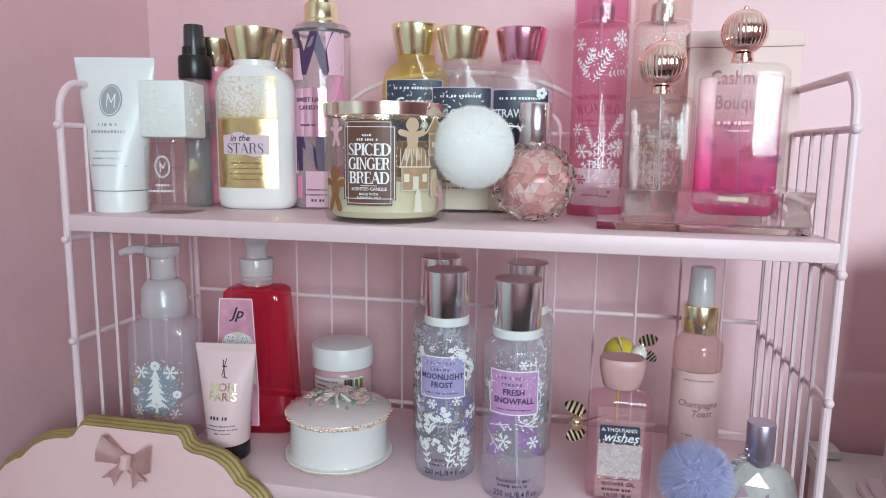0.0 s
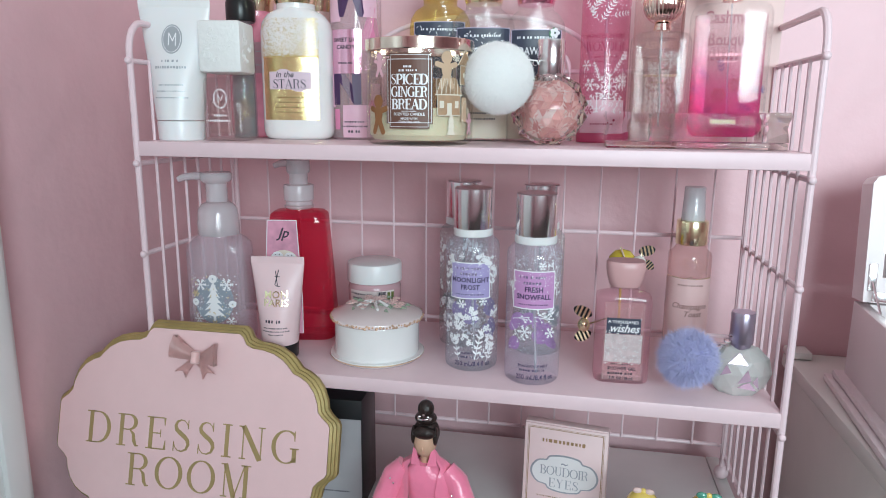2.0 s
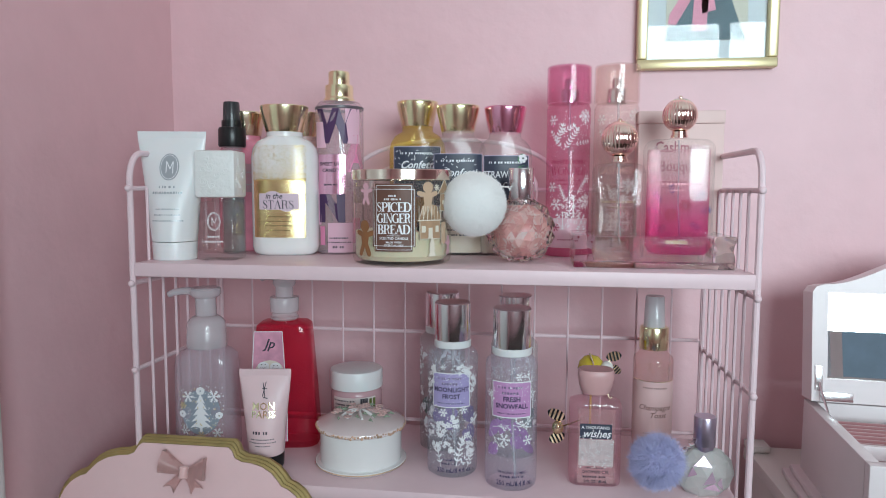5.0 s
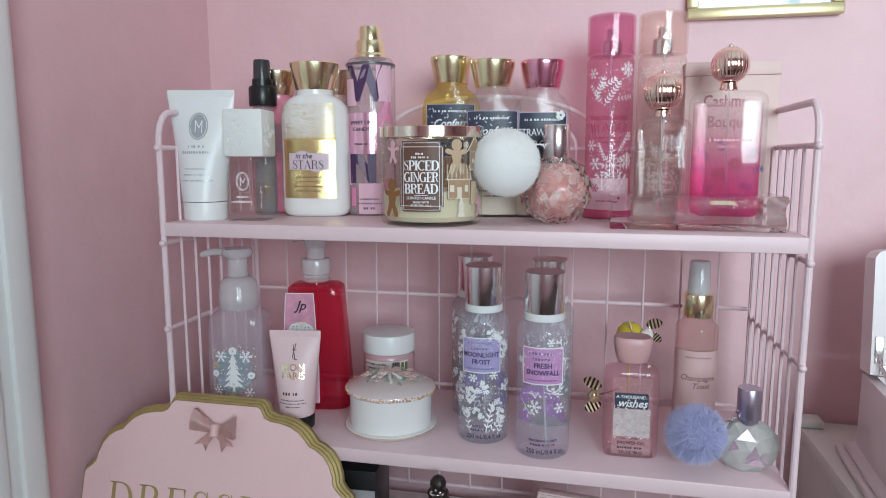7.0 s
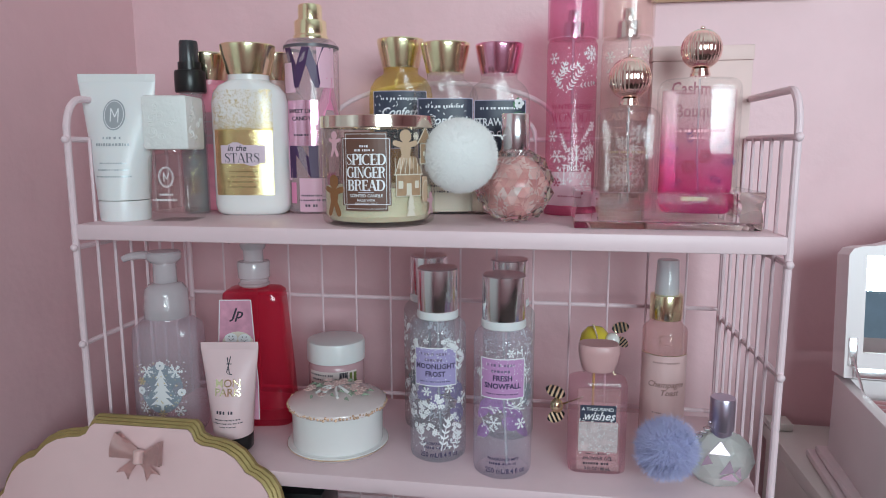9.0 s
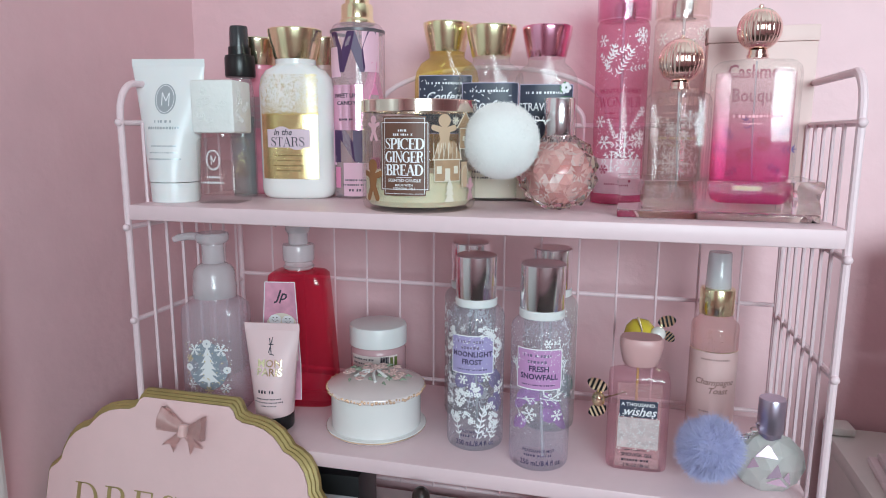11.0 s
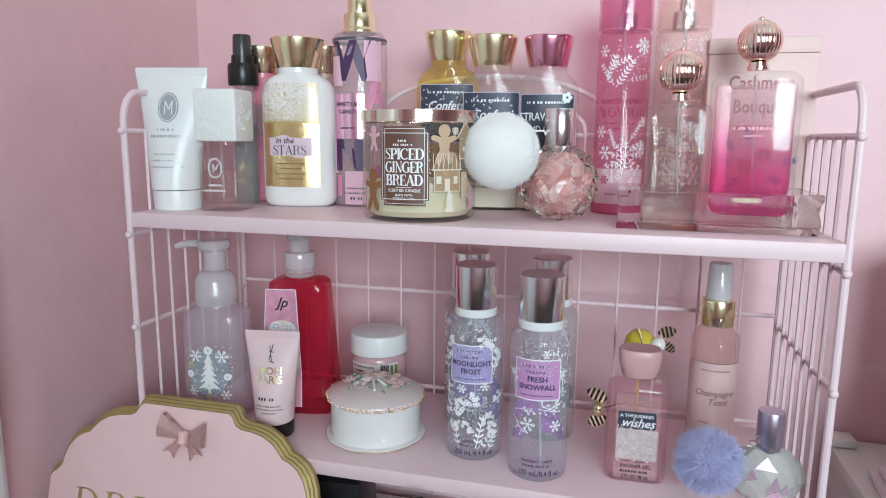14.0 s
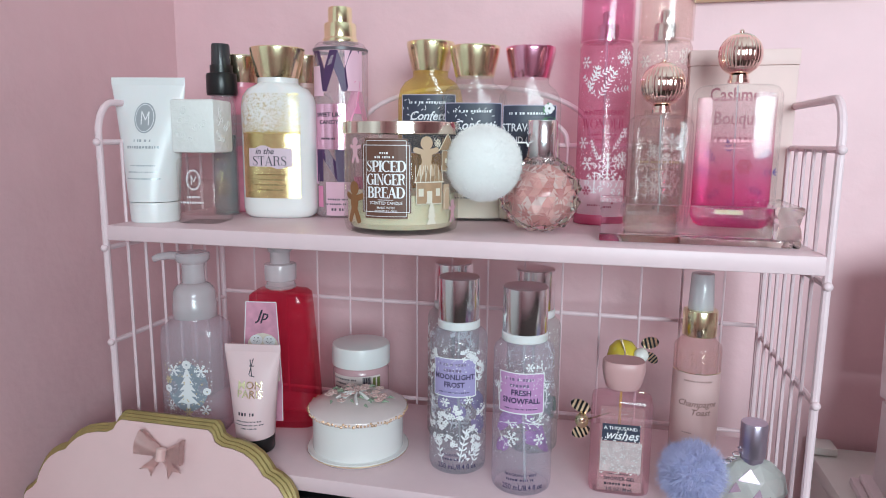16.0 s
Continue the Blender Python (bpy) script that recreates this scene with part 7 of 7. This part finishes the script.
def bird_figurine():
    """One plain mesh: two small birds on a flowering branch."""
    bm = bmesh.new()
    yellow, blush, white, green, petal, dark, teal, rose = range(8)
    # branch and its feet
    tube([(-0.048, 0.012, 0.044), (-0.050, 0.010, 0.034), (-0.040, 0.008, 0.031), (-0.010, 0.002, 0.036), (0.020, -0.004, 0.034), (0.045, -0.006, 0.038), (0.066, -0.004, 0.041)], [0.0050, 0.0060, 0.0062, 0.0066, 0.0066, 0.0058, 0.0040], bm, 14, mi=green)
    tube([(-0.046, 0.009, 0.031), (-0.052, 0.006, 0.018), (-0.050, 0.004, 0.006)], [0.0052, 0.0050, 0.0055], bm, 12, mi=green)
    tube([(-0.006, 0.001, 0.034), (-0.004, -0.008, 0.018), (-0.005, -0.014, 0.005)], [0.0055, 0.0050, 0.0055], bm, 12, mi=green)
    tube([(0.030, -0.004, 0.035), (0.044, -0.012, 0.020), (0.050, -0.016, 0.005)], [0.0055, 0.0052, 0.0055], bm, 12, mi=green)
    flowers = ((-0.052, -0.002, 0.010, petal), (-0.043, -0.003, 0.009, rose), (-0.048, -0.001, 0.017, white), (-0.003, -0.011, 0.024, rose), (-0.010, -0.021, 0.010, petal), (-0.003, -0.022, 0.008, petal), (0.024, -0.012, 0.031, petal), (0.050, -0.022, 0.015, petal), (0.046, -0.024, 0.007, rose), (0.056, -0.024, 0.006, rose))
    for x, y, z, m in flowers:
        for k in range(5):
            a = 2 * math.pi * k / 5 + x * 90
            ball(x + 0.0042 * math.cos(a), y - 0.0006 * k % 2, z + 0.0042 * math.sin(a), 0.0036, 0.0022, 0.0036, bm, 10, 6, m)
        ball(x, y - 0.0020, z, 0.0018, 0.0012, 0.0018, bm, 8, 5, yellow)
    for x, y, z in ((-0.060, 0.001, 0.008), (-0.036, 0.0, 0.014), (-0.016, -0.016, 0.006), (0.006, -0.016, 0.010), (0.000, -0.012, 0.017), (0.062, -0.018, 0.012), (0.034, -0.012, 0.014), (0.058, -0.010, 0.036), (0.050, -0.012, 0.034)):
        ball(x, y, z, 0.0045, 0.0022, 0.0032, bm, 10, 6, teal)
    for x, y, z, k, sg in ((-0.021, 0.005, 0.061, 1.0, 1), (0.033, -0.003, 0.065, 1.12, -1)):
        ball(x, y, z, 0.0140 * k, 0.0135 * k, 0.0180 * k, bm, 24, 16, white)
        ball(x, y - 0.0020 * k, z - 0.0025 * k, 0.0133 * k, 0.0128 * k, 0.0150 * k, bm, 24, 14, blush)
        ball(x, y + 0.0030, z + 0.0235 * k, 0.0150 * k, 0.0138 * k, 0.0148 * k, bm, 24, 16, yellow)
        ball(x + sg * 0.0012, y - 0.0040 * k, z + 0.0190 * k, 0.0122 * k, 0.0110 * k, 0.0112 * k, bm, 24, 16, white)
        ball(x, y + 0.001, z + 0.0385 * k, 0.0026 * k, 0.0022 * k, 0.0030 * k, bm, 10, 7, yellow)
        for q in (-1, 1):
            ball(x + q * 0.0125 * k, y + 0.001, z - 0.001 * k, 0.0036 * k, 0.0085 * k, 0.0125 * k, bm, 14, 10, blush)
            ball(x + q * 0.0052 * k, y + 0.001, z + 0.0385 * k, 0.0046 * k, 0.0022, 0.0030 * k, bm, 10, 6, rose if sg > 0 else teal + 0)
            ball(x + sg * 0.0020 + q * 0.0058 * k, y - 0.0142 * k, z + 0.0205 * k, 0.0012, 0.0010, 0.0015, bm, 8, 6, dark)
            for c in range(3):
                tube([(x + q * 0.0050 * k + 0.0018 * (c - 1), y - 0.0085, z - 0.0165 * k), (x + q * 0.0050 * k + 0.0022 * (c - 1), y - 0.0105, z - 0.0215 * k)], 0.0006, bm, 5, mi=dark)
        tube([(x + sg * 0.0025, y - 0.0150 * k, z + 0.0185 * k), (x + sg * 0.0030, y - 0.0175 * k, z + 0.0172 * k)], [0.0018, 0.0004], bm, 8, mi=dark)
    tube([(0.046, 0.004, 0.070), (0.058, 0.002, 0.056), (0.066, 0.000, 0.040)], [0.0050, 0.0042, 0.0012], bm, 10, mi=blush)
    g = dict(coat=0.8)
    mats = [mat("yellow_glaze", (0.80, 0.60, 0.14), 0.12, vary=0.25, scale=40, **g), mat("blush_glaze", (0.76, 0.36, 0.34), 0.12, vary=0.2, scale=50, **g), mat("cream_glaze", (0.80, 0.76, 0.62), 0.12, vary=0.06, scale=60, **g), mat("green_glaze", (0.24, 0.48, 0.16), 0.15, vary=0.35, scale=60, **g), mat("lemon_glaze", (0.78, 0.66, 0.18), 0.12, vary=0.15, scale=80, **g), mat("black_glaze", (0.02, 0.02, 0.02), 0.15), mat("teal_glaze", (0.08, 0.30, 0.22), 0.15, vary=0.3, scale=80, **g), mat("pale_rose_glaze", (0.78, 0.56, 0.52), 0.12, vary=0.15, scale=80, **g)]
    ob = part("bird_figurine", bm, mats, None, angle=60)
    ob.matrix_world = pose(0.0735, 0.472, CT + 0.0005, 0, 0, -4)
    tagged(ob, "glazed ceramic figurine of two birds on a flowering branch", "figurine")


bird_figurine()


def handbag():
    t = thing("handbag", "black soft handbag with a metal clasp inside the cabinet", "handbag", -0.11, 0.53, 0.3665)
    part("body", loft([(0, 0.17, 0.055), (0.01, 0.19, 0.065), (0.10, 0.20, 0.072), (0.20, 0.185, 0.062), (0.26, 0.16, 0.045), (0.285, 0.13, 0.025), (0.29, 0.10, 0.012)], 48, 3.0), mat("black_leather", (0.012, 0.013, 0.014), 0.4, vary=0.3, scale=60, bump=0.5, bscale=260), t)
    part("strap", tube([(-0.15, -0.02, 0.24), (-0.16, -0.045, 0.27), (-0.12, -0.06, 0.295), (0.0, -0.062, 0.300), (0.12, -0.06, 0.295)], 0.006), mat("black_strap", (0.015, 0.015, 0.016), 0.35), t)
    part("clasp", ball(-0.19, -0.055, 0.245, 0.013, 0.010, 0.012), CHROME, t, "round metal clasp")


handbag()

# ---- chest and jewellery box ----


def chest():
    t = thing("chest_of_drawers", "white painted chest of drawers beside the shelf", "chest of drawers", 0.250, 0.0, 0.0, 0)
    body = part("body", box(0.0, 0.435, 0.0, 0.62, 0.772, 0.8285, bevel=0.0015), WHITE_WARM, t)
    part("top_panel", box(-0.004, 0.428, 0.8290, 0.626, 0.776, 0.8465, bevel=0.003), WHITE_WARM, t)
    part("back_rail", box(-0.004, 0.748, 0.8470, 0.022, 0.776, 0.8560, bevel=0.002), WHITE_WARM, t)
    for k in range(3):
        d = part("drawer", box(0.02, 0.424, 0.07 + 0.25 * k, 0.60, 0.4345, 0.305 + 0.25 * k, bevel=0.003), WHITE_WARM, t)
        part("knob", turned([(0, 0), (0.006, 0), (0.006, 0.010), (0.013, 0.016), (0.012, 0.022), (0, 0.024)], 24), CHROME, d)
        d.children[0].matrix_local = pose(0.31, 0.424, 0.19 + 0.25 * k, 90)


WHITE_WARM = mat("off_white_paint", (0.72, 0.70, 0.66), 0.4, vary=0.04, scale=25, bump=0.06, bscale=70)
JEWEL = mat("pale_pink_white_lacquer", (0.80, 0.72, 0.73), 0.32, vary=0.03, scale=40)
VELVET = mat("dusty_rose_velvet", (0.40, 0.16, 0.17), 0.9, sheen=0.7, vary=0.12, scale=120)
MIRROR = mat("mirror", (0.92, 0.93, 0.93), 0.01, 1.0)


def jewellery_box():
    t = thing("jewellery_box", "pale pink jewellery box with its mirrored lid open", "jewellery box", 0.272, 0.642, 0.8470, -5)
    W, D, H = 0.270, 0.165, 0.0975
    th = 0.012
    base = part("body", box(0.004, -D, 0.012, W - 0.004, -D + th, H, bevel=0.0015), JEWEL, t, "pink lacquered case")
    for q in ((0.004, -D + th, 0.004 + th, 0.030), (W - 0.004 - th, -D + th, W - 0.004, 0.030), (0.004 + th, 0.018, W - 0.004 - th, 0.030)):
        part("side", box(q[0], q[1], 0.012, q[2], q[3], H, bevel=0.0012), JEWEL, t)
    bm = box(-0.012, -D - 0.012, 0.0, W + 0.012, 0.045, 0.008, bevel=0.002)
    box(-0.006, -D - 0.006, 0.0082, W + 0.006, 0.038, 0.0165, bm, bevel=0.003)
    part("plinth", bm, JEWEL, t, "stepped plinth")
    tray = part("tray", box(0.017, -D + 0.013, 0.06, W - 0.017, 0.017, 0.078), VELVET, t, "dusty rose velvet tray", smooth=False)
    for k in range(7):
        part("ring_roll", tube([(0.022, -0.012 - 0.011 * k, 0.082), (0.118, -0.012 - 0.011 * k, 0.082)], 0.0052, seg=12), VELVET, tray)
    part("divider", box(0.122, -D + 0.014, 0.0785, 0.128, 0.016, 0.094), JEWEL, tray, smooth=False)
    part("divider", box(0.018, -0.100, 0.0785, 0.1215, -0.095, 0.092), JEWEL, tray, smooth=False)
    # lid: a deep arched panel standing open
    lid = bmesh.new()
    pts = [(0.004, 0.0), (0.004, 0.122), (0.008, 0.1285), (0.016, 0.1310)]
    for k in range(1, 13):
        f = k / 12
        pts.append((0.016 + (W / 2 - 0.016) * f, 0.1310 + 0.037 * (0.5 - 0.5 * math.cos(math.pi * f))))
    pts += [(W - x, z) for x, z in pts[-2::-1]]
    hole = [(0.020, 0.026), (0.020, 0.122), (W - 0.020, 0.122), (W - 0.020, 0.026)]
    rf = [lid.verts.new((x, 0.0, z)) for x, z in pts]
    rb = [lid.verts.new((x, 0.036, z)) for x, z in pts]
    n = len(rf)
    for k in range(n):
        lid.faces.new((rf[k], rf[(k + 1) % n], rb[(k + 1) % n], rb[k]))
    lid.faces.new(rb)
    hf = [lid.verts.new((x, 0.0, z)) for x, z in hole]
    hb = [lid.verts.new((x, 0.004, z)) for x, z in hole]
    for k in range(4):
        lid.faces.new((hf[k], hf[(k + 1) % 4], hb[(k + 1) % 4], hb[k]))
    lid.faces.new((rf[0], hf[0], hf[3], rf[-1]))
    lid.faces.new((rf[0], rf[1], hf[1], hf[0]))
    lid.faces.new((rf[-1], hf[3], hf[2], rf[-2]))
    lid.faces.new([rf[k] for k in range(1, n - 1)] + [hf[2], hf[1]])
    lo = part("lid", lid, JEWEL, t, "arched lid standing open", angle=25)
    lo.matrix_local = pose(0, 0.002, H + 0.006, -7)
    part("mirror", box(0.0202, 0.0030, 0.0262, W - 0.0202, 0.0038, 0.1218), MIRROR, lo, "mirror set in the lid", smooth=False)
    hinge = part("hinge", box(0.012, -0.0012, 0.001, 0.046, -0.0002, 0.011, bevel=0.0004), CHROME, lo, "metal hinge")
    part("hinge_plate", box(0.007, -0.0012, 0.012, 0.015, -0.0002, 0.040, bevel=0.0004), CHROME, lo)
    part("stay", tube([(0.011, -0.002, 0.022), (0.016, -0.018, -0.010)], 0.0012), CHROME, lo)


chest()
jewellery_box()

# ---- the picture ----


def picture():
    t = thing("framed_picture", "gilt framed print of a dark gown with a pink bow", "picture", 0.0935, 0.785, 1.3400)
    W, H, fw = 0.172, 0.222, 0.0125
    gold = mat("pale_gilt", (0.74, 0.64, 0.38), 0.32, 0.55, vary=0.05, scale=40)
    for x0, z0, x1, z1 in ((0, 0, W, fw), (0, H - fw, W, H), (0, fw, fw, H - fw), (W - fw, fw, W, H - fw)):
        part("frame_bar", box(x0, -0.016, z0, x1, -0.001, z1, bevel=0.002), gold, t, "pale gilt frame")
    part("mount", box(fw - 0.002, -0.006, fw - 0.002, W - fw + 0.002, -0.004, H - fw + 0.002), mat("pale_blue_mount", (0.66, 0.74, 0.77), 0.6, vary=0.02), t, "pale blue grey mount", smooth=False)
    w = flatwrap(-0.006, 0.0)
    pic = part("print", box(0.036, -0.0068, 0.036, 0.136, -0.0062, 0.190), mat("cream_print_paper", (0.66, 0.66, 0.56), 0.6, vary=0.04), t, "print", smooth=False)
    w = flatwrap(-0.0068, 0.0)
    drawn("gown", [[(0.036, 0.0365), (0.134, 0.0365), (0.128, 0.052), (0.118, 0.080), (0.108, 0.110), (0.075, 0.110), (0.055, 0.080), (0.037, 0.050)]], w, mat("slate_teal_print", (0.13, 0.20, 0.23), 0.6, vary=0.3, scale=30), pic, "slate teal gown shape")
    drawn("bow", [[(0.038, 0.058), (0.048, 0.056), (0.072, 0.098), (0.058, 0.100), (0.040, 0.070)], [(0.068, 0.048), (0.086, 0.048), (0.088, 0.098), (0.070, 0.098)], [(0.080, 0.070), (0.097, 0.074), (0.092, 0.098), (0.078, 0.098)]], w, mat("print_pink", (0.78, 0.36, 0.47), 0.6, vary=0.15, scale=60), pic, "pink bow shape", lift=0.0004)
    pane = part("pane", box(fw - 0.001, -0.0085, fw - 0.001, W - fw + 0.001, -0.0078, H - fw + 0.001), GLASS, t, smooth=False)
    pane.visible_shadow = False


picture()
